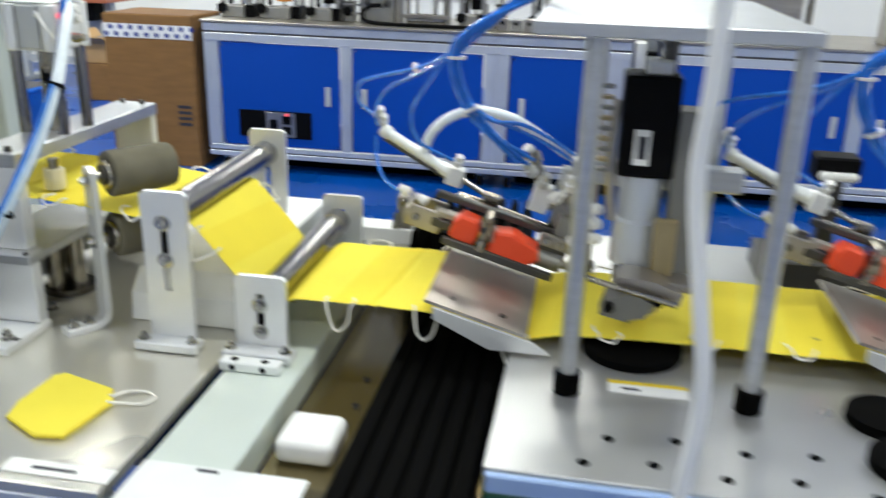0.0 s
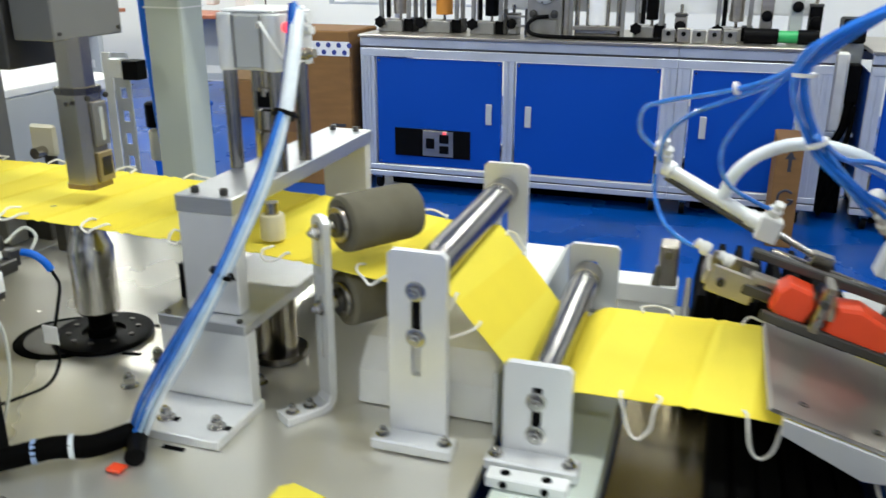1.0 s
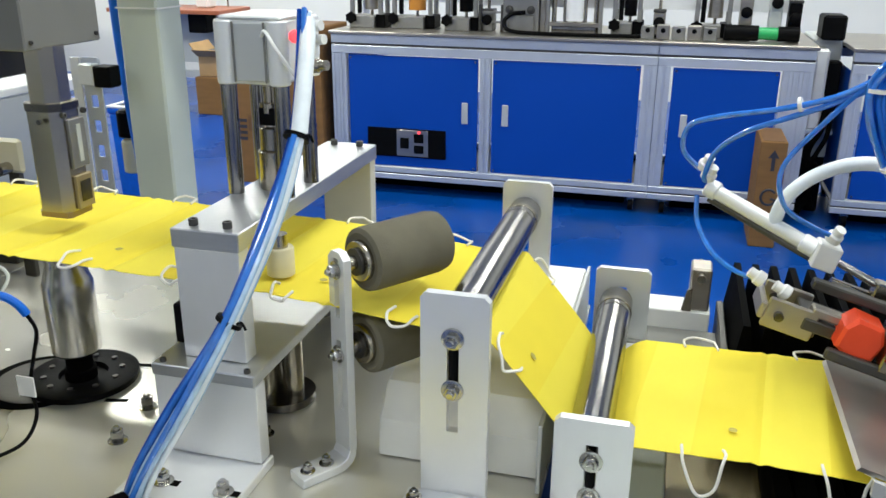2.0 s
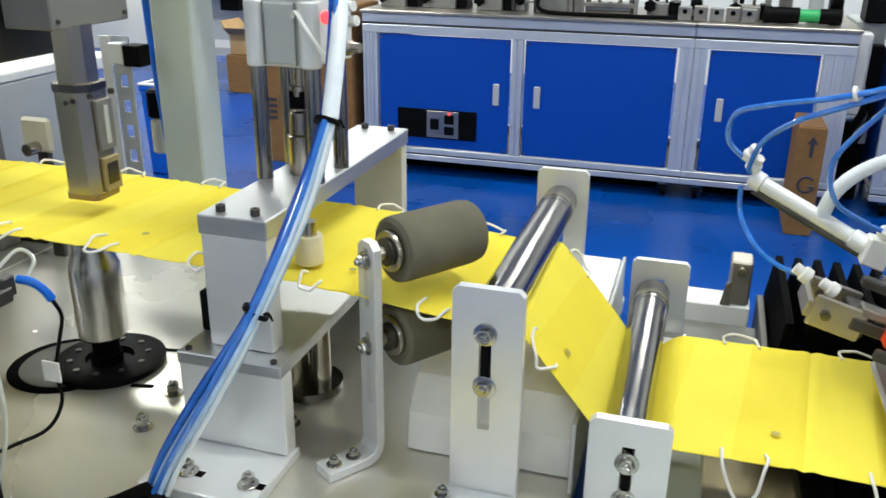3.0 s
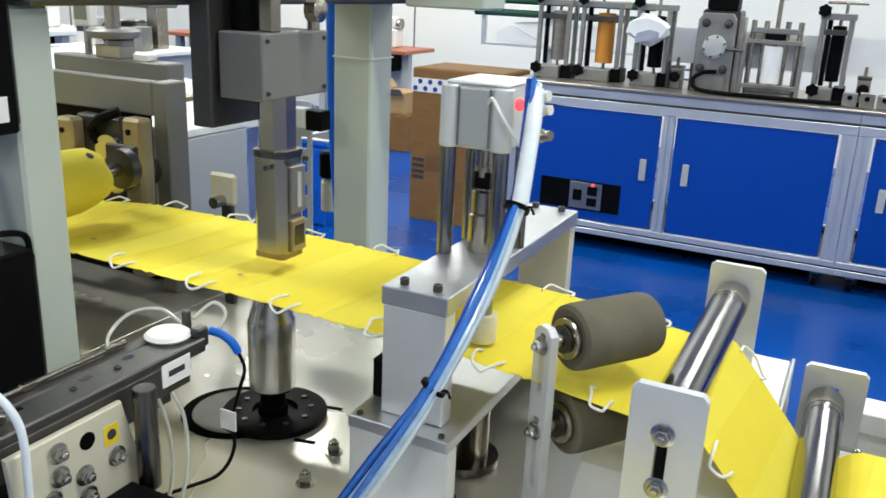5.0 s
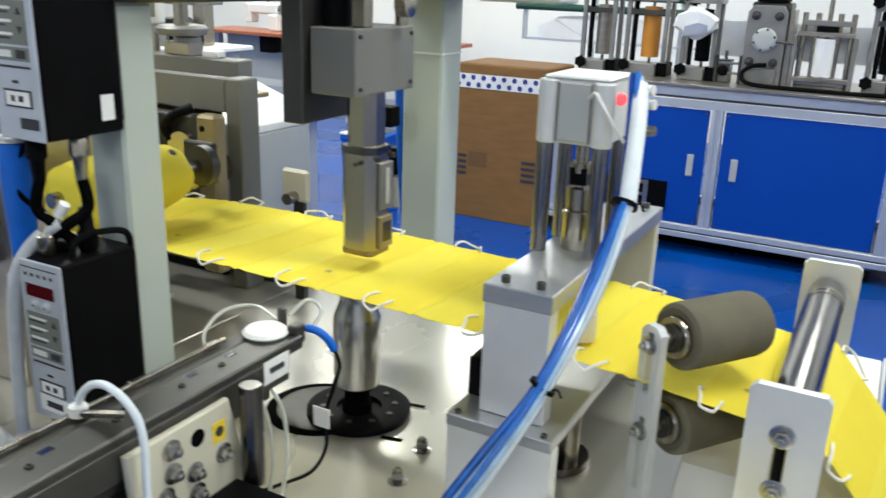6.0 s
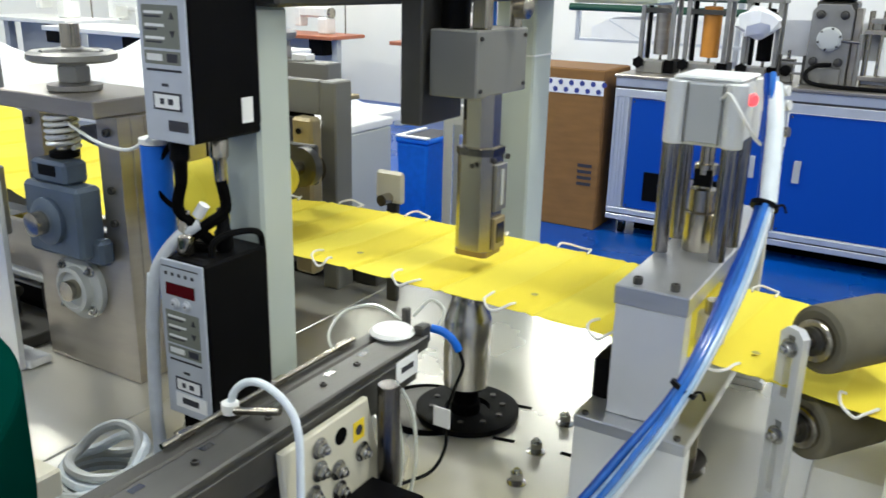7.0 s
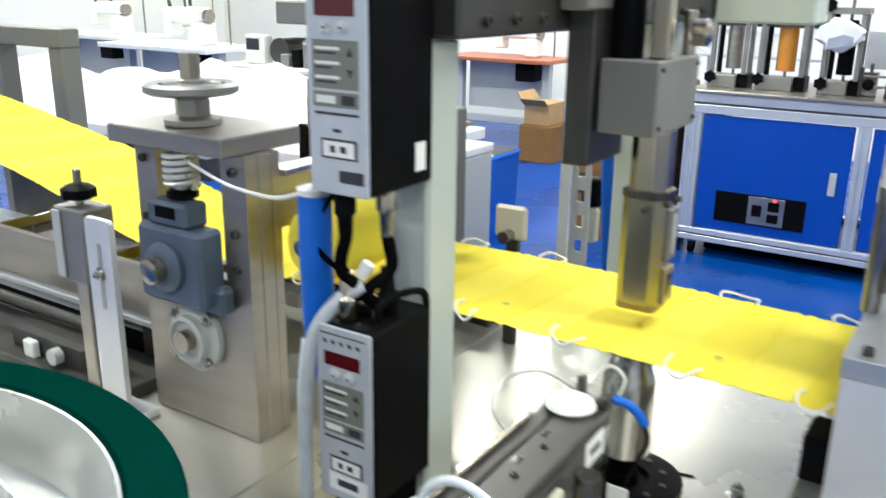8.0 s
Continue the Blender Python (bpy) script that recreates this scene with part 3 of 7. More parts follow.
part("left_wall", B(-0.577, -0.562, 1.6045, 2.0495, 0.765, 0.8675, 0.001), HEAD, press, "grey inner wall")
part("column_flange", lathe(bmesh.new(), [(0.03, 0), (0.046, 0.001), (0.046, 0.012), (0.03, 0.013)], (-0.500, 1.757, 0.7506), n=28), POST_STEEL, press, "round steel flange")
part("back_flange", B(-0.583, -0.438, 2.05, 2.10, 0.7505, 0.764, 0.0015), ALU_PLATE, press)
for x in (-0.528, -0.485):
    bolt(press, (x, 1.620, 1.045), (0, 0, 1), 0.0055, 0.008, "cap_screw")
    bolt(press, (x, 2.045, 1.045), (0, 0, 1), 0.0055, 0.008, "cap_screw")
for x in (-0.565, -0.456):
    bolt(press, (x, 1.586, 0.8835), (0, 0, 1), 0.004, 0.004, "cap_screw")
for x in (-0.538, -0.462):
    bolt(press, (x, 1.522, 0.764), (0, 0, 1), 0.008, 0.012)
    part("slot", B(x - 0.005, x + 0.020, 1.517, 1.527, 0.7638, 0.7646, 0), BLACK_MATT, press)
for x in (-0.545, -0.474):
    for y in (1.755, 1.830):
        part("column", R((x, y, 1.045), (x, y, 1.19), 0.0100, n=24), CHROME, press, "polished guide column")
block = part("cylinder_block", B(-0.545, -0.468, 1.745, 1.842, 1.186, 1.262, 0.003), PALE_ALU, press, "pale grey cylinder block")
for x in (-0.541, -0.472):
    for y in (1.749, 1.838):
        part("corner_rib", lathe(bmesh.new(), [(0.0115, 0), (0.0130, 0.002), (0.0130, 0.074), (0.0115, 0.076)], (x, y, 1.1862), n=20), PALE_ALU, block, "rounded corner rib")
part("side_band", B(-0.530, -0.484, 1.7425, 1.7448, 1.190, 1.259, 0.001), BOX_GREY, block)
part("block_cap", B(-0.547, -0.466, 1.744, 1.842, 1.2625, 1.267, 0.002), PALE_ALU, press)
for gx in (-0.5275, -0.4865):
    part("groove", B(gx - 0.0012, gx + 0.0012, 1.7412, 1.7424, 1.189, 1.260, 0), HEAD, press, "dark groove")
bm = lathe(bmesh.new(), [(0.019, 0), (0.020, 0.002), (0.020, 0.05), (0.015, 0.052), (0.017, 0.053), (0.017, 0.080), (0.010, 0.082), (0.010, 0.098), (0.0145, 0.1), (0.0145, 0.112), (0.009, 0.113), (0.009, 0.141)], (-0.507, 1.79, 1.045), n=28)
part("piston_rod", bm, STEEL, press, "stepped steel piston rod")
part("clevis", B(-0.518, -0.496, 1.776, 1.782, 1.13, 1.152, 0.001), BLACK, press)
part("indicator", lathe(bmesh.new(), [(0.007, 0), (0.008, 0.003), (0.006, 0.006)], (-0.4595, 1.765, 1.243), (1, -0.6, 0), 12), RED_LED, press, "small glowing red light")
part("rod_guide", lathe(bmesh.new(), [(0.010, 0), (0.010, 0.03)], (-0.455, 1.686, 0.99), n=16), STEEL, press)
part("press_pad", lathe(bmesh.new(), [(0.0155, 0), (0.017, 0.001), (0.017, 0.033), (0.016, 0.035)], (-0.455, 1.686, 0.968), n=24), CREAM_PL, press, "ivory press pad")
for x, y in ((-0.512, 1.735), (-0.482, 1.755), (-0.512, 1.782)):
    part("lower_column", R((x, y, 0.764), (x, y, 0.868), 0.015), STEEL, press, "steel support column")
bolt(press, (-0.480, 1.665, 0.7505), (0, 0, 1), 0.007, 0.010)


# ---- ultrasonic welder ----
welder = thing("ultrasonic_welder", (-0.803, 1.727, 0.75), "ultrasonic welding horn below and square steel anvil above the yellow strip", "welder")
bm = lathe(bmesh.new(), [(0.030, 0), (0.076, 0), (0.077, 0.002), (0.077, 0.009), (0.070, 0.011), (0.034, 0.0105), (0.032, 0.004)], (-0.800, 1.728, 0.7505), n=40)
flange = part("flange", bm, BLACK, welder, "black round flange with screws")
for k in range(10):
    a = k * math.tau / 10
    part("cap_screw", R((-0.800 + 0.053 * math.cos(a), 1.728 + 0.053 * math.sin(a), 0.761), (-0.800 + 0.053 * math.cos(a), 1.728 + 0.053 * math.sin(a), 0.7635), 0.0042, n=10), DARK_STEEL, flange)
part("neck", lathe(bmesh.new(), [(0.022, 0), (0.022, 0.014), (0.0185, 0.016), (0.0185, 0.045)], (-0.803, 1.727, 0.755), n=24), BLACK_MATT, welder, "black neck")
part("horn", lathe(bmesh.new(), [(0.031, 0), (0.034, 0.004), (0.0345, 0.075), (0.0345, 0.105), (0.032, 0.112), (0.026, 0.130), (0.025, 0.146), (0.026, 0.149), (0.026, 0.164)], (-0.803, 1.727, 0.797), n=36), TURNED, welder, "polished steel horn")
part("upper_neck", lathe(bmesh.new(), [(0.0275, 0), (0.0275, 0.004)], (-0.803, 1.727, 0.9615), n=24), TURNED, welder)
part("opening", lathe(bmesh.new(), [(0.080, 0), (0.080, 0.0012)], (-0.855, 1.705, 0.7500), n=36), BLACK_MATT, welder, "round opening in the deck")
part("opening_ring", lathe(bmesh.new(), [(0.048, 0), (0.068, 0.0001), (0.068, 0.0016), (0.048, 0.0016)], (-0.852, 1.708, 0.7502), n=36), DARK_STEEL, welder)


def octagon(bm, x, y, a, c, z0, z1):
    o = [(x - a, y - a + c), (x - a + c, y - a), (x + a - c, y - a), (x + a, y - a + c), (x + a, y + a - c), (x + a - c, y + a), (x - a + c, y + a), (x - a, y + a - c)]
    return prism(bm, o, z0, z1, "z")


bm = octagon(bmesh.new(), -0.806, 1.752, 0.0275, 0.0115, 1.004, 1.150)
part("anvil", bm, STEEL, welder, "square machined steel anvil", False)
part("anvil_tip", octagon(bmesh.new(), -0.806, 1.752, 0.0255, 0.005, 0.996, 1.004), material("worn_bronze", (0.30, 0.22, 0.14), 0.35, 0.8), welder, "worn tip", False)
clamp = part("clamp", B(-0.7790, -0.7735, 1.740, 1.772, 1.006, 1.052, 0.001), BRASS, welder, "bronze clamp plate")
part("clamp_inset", B(-0.7735, -0.7722, 1.746, 1.766, 1.016, 1.044, 0), POST_STEEL, clamp)
clamp = part("clamp", B(-0.7790, -0.7735, 1.740, 1.772, 1.062, 1.128, 0.001), DULL_STEEL, welder, "steel clamp plate")
part("clamp_slot", B(-0.7735, -0.7722, 1.752, 1.760, 1.070, 1.120, 0), BOX_GREY, clamp)
part("collar_band", octagon(bmesh.new(), -0.806, 1.752, 0.0290, 0.0118, 1.140, 1.1495), POST_STEEL, welder, "dark band round the anvil", False)
for y in (1.738, 1.768):
    bolt(welder, (-0.806 + 0.006, y - 0.018, 1.128), (0, -1, 0), 0.0035, 0.004, "cap_screw")
part("anvil_shaft", octagon(bmesh.new(), -0.806, 1.752, 0.0235, 0.0125, 1.150, 1.222), STEEL, welder, "", False)
for y in (1.735, 1.775):
    bolt(welder, (-0.7785, y, 1.135), (1, 0, 0), 0.004, 0.005, "cap_screw")
part("head", B(-0.862, -0.790, 1.702, 1.850, 1.219, 1.306, 0.002), HEAD, welder, "grey painted head box")
for z in (1.229, 1.296):
    for y in (1.712, 1.84):
        bolt(welder, (-0.790, y, z), (1, 0, 0), 0.003, 0.003, "cap_screw")
part("slide_plate", B(-0.900, -0.866, 1.69, 1.80, 1.178, 1.62, 0.002), DARK_STEEL, welder, "dark slide plate")
part("slide_bar", B(-0.812, -0.790, 1.724, 1.744, 1.3065, 1.62, 0.002), STEEL, welder, "steel lift bar")
part("air_cylinder", R((-0.845, 1.74, 1.3065), (-0.845, 1.74, 1.62), 0.02), BLACK, welder, "black air cylinder")
part("knuckle", lathe(bmesh.new(), [(0.012, 0), (0.016, 0.003), (0.016, 0.02), (0.010, 0.024)], (-0.787, 1.80, 1.335), (1, 0, 0)), STEEL, welder)
part("lift_rod", R((-0.80, 1.83, 1.3065), (-0.80, 1.83, 1.36), 0.009), STEEL, welder)

# portal frame that carries the welder
portal = thing("portal_frame", (-0.95, 1.47, 0.75), "pale green painted square-tube portal over the machine deck", "frame")
part("post", B(-0.987, -0.930, 1.446, 1.502, 0.7505, 1.335, 0.004), PALE, portal)
part("post", B(-1.062, -0.975, 2.275, 2.36, 0.30, 1.335, 0.004), PALE, portal)
part("crossbeam", B(-1.075, -0.90, 1.45, 2.37, 1.3355, 1.40, 0.004), DARK_STEEL, portal, "dark steel crossbeam")
for y in (1.50, 1.56, 1.62, 1.90, 2.0, 2.1, 2.2):
    bolt(portal, (-0.8998, y, 1.352), (1, 0, 0), 0.006, 0.006, "cap_screw")
part("side_beam", B(-0.899, -0.735, 2.268, 2.368, 1.331, 1.42, 0.004), PALE, portal, "pale beam end")
part("mount", B(-0.899, -0.861, 1.66, 1.85, 1.36, 1.60, 0.003), HEAD, portal)
part("band", B(-1.064, -0.973, 2.273, 2.362, 1.225, 1.228, 0), WHITE_PL, portal)

# ---- cable bundle down the press ----
bundle = thing("air_tube_bundle", (-0.55, 1.478, 0.76), "bundle of white and blue air tubes tied with black ties", "tubes")
SPINE = [(-0.436, 1.752, 1.262), (-0.424, 1.715, 1.225), (-0.410, 1.655, 1.149), (-0.418, 1.60, 1.07), (-0.443, 1.537, 0.974), (-0.487, 1.502, 0.886), (-0.527, 1.485, 0.815), (-0.548, 1.478, 0.772)]
TUBES = ((0.010, 0.001, TUBE_WHITE), (0.005, 0.007, TUBE_ICE), (-0.001, 0.010, TUBE_GLASS), (0.005, -0.002, TUBE_BLUE), (-0.007, 0.007, TUBE_NAVY), (-0.011, 0.002, TUBE_NAVY), (-0.008, -0.005, TUBE_BLUE),
         (-0.003, -0.009, TUBE_NAVY), (0.003, -0.009, TUBE_ICE), (0.008, -0.006, TUBE_ICE), (-0.004, 0.001, TUBE_BLUE), (0.0, -0.003, TUBE_NAVY), (-0.010, -0.001, TUBE_BLUE))
for i, (u, v, m) in enumerate(TUBES):
    pts = []
    for k, (x, y, z) in enumerate(SPINE):
        grow = (0.7, 0.65, 0.6, 0.9, 0.75, 1.3, 1.2, 0.9)[k]
        c, s2 = math.cos(k * 0.1), math.sin(k * 0.1)
        pts.append((x + grow * (u * c - v * s2), y - 0.3 * grow * v, z + 0.4 * grow * (u * s2 + v * c) + (k == 0) * 0.006 * (i % 3)))
    part("tube", hose(bmesh.new(), pts, 0.0033, 10, 7), m, bundle, "glossy plastic air tube")
part("white_wrap", hose(bmesh.new(), [(x + 0.003, y - 0.001, z) for x, y, z in SPINE[:3]], 0.0095, 14, 7), TUBE_WHITE, bundle, "milky white spiral wrap")
for i, (u, v, w) in enumerate(((0.010, -0.011, 0.0), (0.0145, -0.006, -0.002), (0.004, -0.013, 0.003))):
    part("white_tube", hose(bmesh.new(), [(x + (u + 0.002 * math.sin(k * 1.3 + i)) * (0.5 if k < 3 else 1.0), y + v, z + w) for k, (x, y, z) in enumerate(SPINE[2:])], 0.0034, 10, 7), (TUBE_ICE, TUBE_WHITE, TUBE_GLASS)[i], bundle, "milky white air tube")
for k in (2, 4):
    p, q = Vector(SPINE[k]), Vector(SPINE[k + 1])
    w = (q - p).normalized()
    part("cable_tie", lathe(bmesh.new(), [(0.0125, 0), (0.0150, 0.0), (0.0150, 0.005), (0.0125, 0.005)], p, w, 20), BLACK, bundle, "black cable tie")
    part("tie_tail", hose(bmesh.new(), [p + Vector((0.012, -0.008, 0)), p + Vector((0.02, -0.012, 0.004)), p + Vector((0.024, -0.012, -0.004))], 0.0014, 5, 3), BLACK, bundle)
for k, (dx, dz) in enumerate(((0.0, 0.0), (0.008, -0.016), (0.014, -0.046))):
    f = part("fitting", lathe(bmesh.new(), [(0.006, 0), (0.0085, 0.002), (0.0085, 0.012), (0.006, 0.014), (0.006, 0.024)], (-0.440 + dx * 0.4, 1.757, 1.256 + dz), (1, -0.25, 0.1), 14), WHITE_PL if k < 2 else STEEL, bundle, "push-in air fitting")
part("sensor_wire", hose(bmesh.new(), [(-0.486, 1.735, 1.245), (-0.475, 1.722, 1.252), (-0.46, 1.715, 1.235), (-0.44, 1.72, 1.205), (-0.425, 1.71, 1.20)], 0.0022, 6, 6), WHITE_PL, bundle, "thin white wire")
loom = thing("cable_loom", (-0.55, 1.45, 0.752), "black wrapped cable loom lying on the deck", "cable")
part("sleeve", hose(bmesh.new(), [(-0.552, 1.470, 0.768), (-0.575, 1.425, 0.772), (-0.61, 1.40, 0.778), (-0.66, 1.365, 0.772), (-0.74, 1.31, 0.770)], 0.014, 12, 6), BLACK_MATT, loom)
part("plug", R((-0.548, 1.478, 0.764), (-0.518, 1.430, 0.764), 0.012), BLACK, loom, "black plug")
for k, (x, y) in enumerate(((-0.59, 1.414), (-0.625, 1.391), (-0.672, 1.357))):
    part("tie", lathe(bmesh.new(), [(0.0135, 0), (0.0155, 0), (0.0155, 0.006), (0.0135, 0.006)], (x, y, 0.7755), (-0.82, -0.56, 0), 14), TUBE_WHITE if k != 1 else PALE_BLUE, loom)
part("tag", B(-0.545, -0.525, 1.408, 1.424, 0.7525, 0.757, 0.001), RED, loom, "orange-red tag")

# ---- finished mask and paper on the deck ----
mask = thing("folded_mask", (-0.27, 1.37, 0.752), "folded yellow mask with white ear loop lying on the deck", "face mask")
part("body", prism(bmesh.new(), [(-0.333, 1.36), (-0.325, 1.325), (-0.262, 1.292), (-0.222, 1.297), (-0.205, 1.39), (-0.225, 1.425), (-0.315, 1.452), (-0.33, 1.44)], 0.7515, 0.759, "z", 0.002), YELLOW, mask)
part("ear_loop", hose(bmesh.new(), [(-0.215, 1.40, 0.76), (-0.20, 1.425, 0.756), (-0.175, 1.432, 0.754), (-0.158, 1.42, 0.754), (-0.165, 1.40, 0.754), (-0.19, 1.395, 0.755), (-0.212, 1.385, 0.759)], 0.002, 6), ELASTIC, mask)
note = solid("paper_note", B(-0.262, -0.118, 1.222, 1.25, 0.7505, 0.752, 0), PAPER, (-0.19, 1.235, 0.7505), "white printed paper label stuck on the deck edge", "label")
part("print_bar", B(-0.225, -0.165, 1.232, 1.238, 0.7521, 0.7525, 0), INK, note)
# bolts and slots in the deck
for x, y in ((-0.666, 1.683), (-0.663, 1.776), (-0.655, 1.60)):
    bolt(left_table, (x, y, 0.75), (0, 0, 1), 0.0085, 0.016)
for x, y, a in ((-0.718, 1.687, 12), (-0.739, 1.789, 12), (-0.62, 1.70, 5), (-0.60, 1.78, 5), (-0.93, 1.56, 20), (-0.50, 1.48, 0)):
    part("slot", B(x - 0.016, x + 0.016, y - 0.004, y + 0.004, 0.7502, 0.7507, 0, turn=pose(0, 0, 0, 0, 0, a)), BLACK_MATT, left_table, "dark slot")
part("side_block", B(-0.576, -0.5475, 1.632, 1.69, 0.8842, 0.936, 0.002), BLACK, press, "black side block")
white_box = solid("white_sensor_box", bevelled(0.035, 0.118, 1.375, 1.462, 0.7005, 0.738), PAPER, (0.08, 1.4, 0.7005), "small glossy white box on the dark mirror plate", "box")

# ---- linear feeder ----
feeder = thing("linear_feeder", (-0.79, 1.2, 0.75), "dark steel linear feeder rail on a cream bracket", "feeder")
part("rail_plate", B(-0.820, -0.800, 0.96, 1.53, 0.944, 0.956, 0.002), DARK_STEEL, feeder, "dark steel rail")
part("rail_plate", B(-0.796, -0.752, 0.96, 1.535, 0.940, 0.958, 0.002), RAIL, feeder, "dull steel rail")
part("rail_side", B(-0.754, -0.7465, 0.96, 1.50, 0.915, 0.950, 0.001), DARK_STEEL, feeder)
part("rail_body", B(-0.816, -0.757, 0.97, 1.48, 0.895, 0.9395, 0.003), DARK_STEEL, feeder)
side = part("side_bracket", prism(bmesh.new(), [(1.262, 0.80), (1.408, 0.80), (1.408, 0.862), (1.388, 0.942), (1.250, 0.942)], -0.7455, -0.737, "x", 0.0015), CREAM, feeder, "cream painted side bracket")
for y, z in ((1.304, 0.923), (1.375, 0.884), (1.304, 0.897), (1.333, 0.883), (1.293, 0.875), (1.335, 0.858)):
    bolt(feeder, (-0.737, y, z), (1, 0, 0), 0.0075, 0.009)
part("round_hole", R((-0.738, 1.340, 0.919), (-0.7362, 1.340, 0.919), 0.0095, n=20), BLACK_MATT, side)
part("warning_tag", B(-0.7372, -0.7364, 1.361, 1.380, 0.900, 0.923, 0), YELLOW_TAG, side, "yellow warning sticker")
part("tag_mark", R((-0.7364, 1.3705, 0.912), (-0.7358, 1.3705, 0.912), 0.006, n=8), INK, side)
part("driver_box", B(-0.83, -0.70, 1.20, 1.40, 0.752, 0.80, 0.003), BLACK, feeder, "black drive box")
part("driver_box", B(-0.7355, -0.665, 1.305, 1.392, 0.765, 0.846, 0.003), BLACK, feeder, "black drive box")
part("support_leg", B(-0.82, -0.77, 1.22, 1.38, 0.80, 0.895, 0.002), DARK_STEEL, feeder)
part("sensor_ring", lathe(bmesh.new(), [(0.008, 0), (0.026, 0.0), (0.028, 0.003), (0.024, 0.007), (0.008, 0.008)], (-0.790, 1.512, 0.9585), n=28), WHITE_PL, feeder, "white plastic disc")
part("sensor_block", B(-0.768, -0.754, 1.524, 1.543, 0.945, 0.970, 0.002), DARK_STEEL, feeder)
part("sensor_block", B(-0.798, -0.789, 1.542, 1.553, 0.945, 0.980, 0.002), DARK_STEEL, feeder)
part("paper_label", B(-0.7462, -0.7455, 1.455, 1.50, 0.925, 0.953, 0), PAPER, feeder, "small white label with dark print")
part("print_bar", B(-0.7455, -0.7449, 1.465, 1.49, 0.936, 0.943, 0), INK, feeder)
part("blue_end", hose(bmesh.new(), [(-0.757, 1.548, 0.961), (-0.742, 1.552, 0.958), (-0.730, 1.556, 0.948), (-0.724, 1.56, 0.935)], 0.0052, 10), TUBE_SKY, feeder, "blue cable end")
part("sensor_cable", hose(bmesh.new(), [(-0.724, 1.56, 0.935), (-0.722, 1.568, 0.91), (-0.735, 1.572, 0.875), (-0.748, 1.572, 0.83), (-0.745, 1.57, 0.79), (-0.752, 1.548, 0.762), (-0.772, 1.51, 0.757), (-0.80, 1.45, 0.757)], 0.0024, 8), BLACK, feeder, "thin dark cable")
part("cable_label", B(-0.762, -0.738, 1.566, 1.568, 0.818, 0.845, 0), PAPER, feeder, "white cable label")
for k, pts in enumerate((
        [(-0.785, 1.55, 0.97), (-0.775, 1.575, 0.985), (-0.755, 1.575, 0.975), (-0.757, 1.56, 0.955)],
        [(-0.752, 1.45, 0.92), (-0.742, 1.455, 0.88), (-0.733, 1.45, 0.83), (-0.735, 1.44, 0.785), (-0.738, 1.43, 0.757)],
        [(-0.752, 1.47, 0.92), (-0.735, 1.475, 0.88), (-0.722, 1.46, 0.82), (-0.728, 1.44, 0.757)],
        [(-0.797, 1.545, 0.962), (-0.845, 1.555, 0.968), (-0.875, 1.532, 0.962), (-0.878, 1.50, 0.942), (-0.855, 1.485, 0.925), (-0.818, 1.475, 0.918)])):
    part("air_tube", hose(bmesh.new(), pts, 0.0023, 8), TUBE_CLEAR, feeder, "clear thin air tube")
part("air_tube", hose(bmesh.new(), [(-0.812, 1.262, 0.968), (-0.806, 1.264, 0.984), (-0.790, 1.265, 0.997), (-0.765, 1.262, 1.002), (-0.738, 1.261, 0.990), (-0.726, 1.262, 0.963), (-0.722, 1.258, 0.90), (-0.718, 1.252, 0.84), (-0.714, 1.245, 0.801)], 0.0040, 10), TUBE_WHITE, feeder, "white air tube")
part("elbow_fitting", lathe(bmesh.new(), [(0.006, 0), (0.009, 0.002), (0.009, 0.012), (0.006, 0.014)], (-0.812, 1.262, 0.958), n=12), WHITE_PL, feeder)
part("air_nozzle", R((-0.81, 1.26, 0.963), (-0.757, 1.272, 0.972), 0.004), STEEL, feeder, "thin steel nozzle")
for y in (1.10, 1.18, 1.275, 1.36, 1.42):
    bolt(feeder, (-0.775, y, 0.958), (0, 0, 1), 0.004, 0.0025, "cap_screw")
    part("slot_mark", B(-0.79, -0.782, y + 0.018, y + 0.032, 0.9581, 0.9585, 0), CHROME, feeder)
for y in (1.06, 1.20, 1.33, 1.44):
    part("guide_clip", B(-0.821, -0.813, y, y + 0.018, 0.9562, 0.964, 0.001), STEEL, feeder)
part("guide_rod", R((-0.817, 1.18, 0.9605), (-0.817, 1.47, 0.9605), 0.003), STEEL, feeder, "thin steel guide rod")
post = thing("steel_post", (-0.735, 1.425, 0.752), "round dull steel support post on the deck", "post")
part("upper", lathe(bmesh.new(), [(0.0105, 0), (0.0125, 0.002), (0.0125, 0.118), (0.0115, 0.12)], (-0.722, 1.405, 0.835), n=24), POST_STEEL, post)
part("stem", R((-0.722, 1.405, 0.7505), (-0.722, 1.405, 0.834), 0.008), STEEL, post)


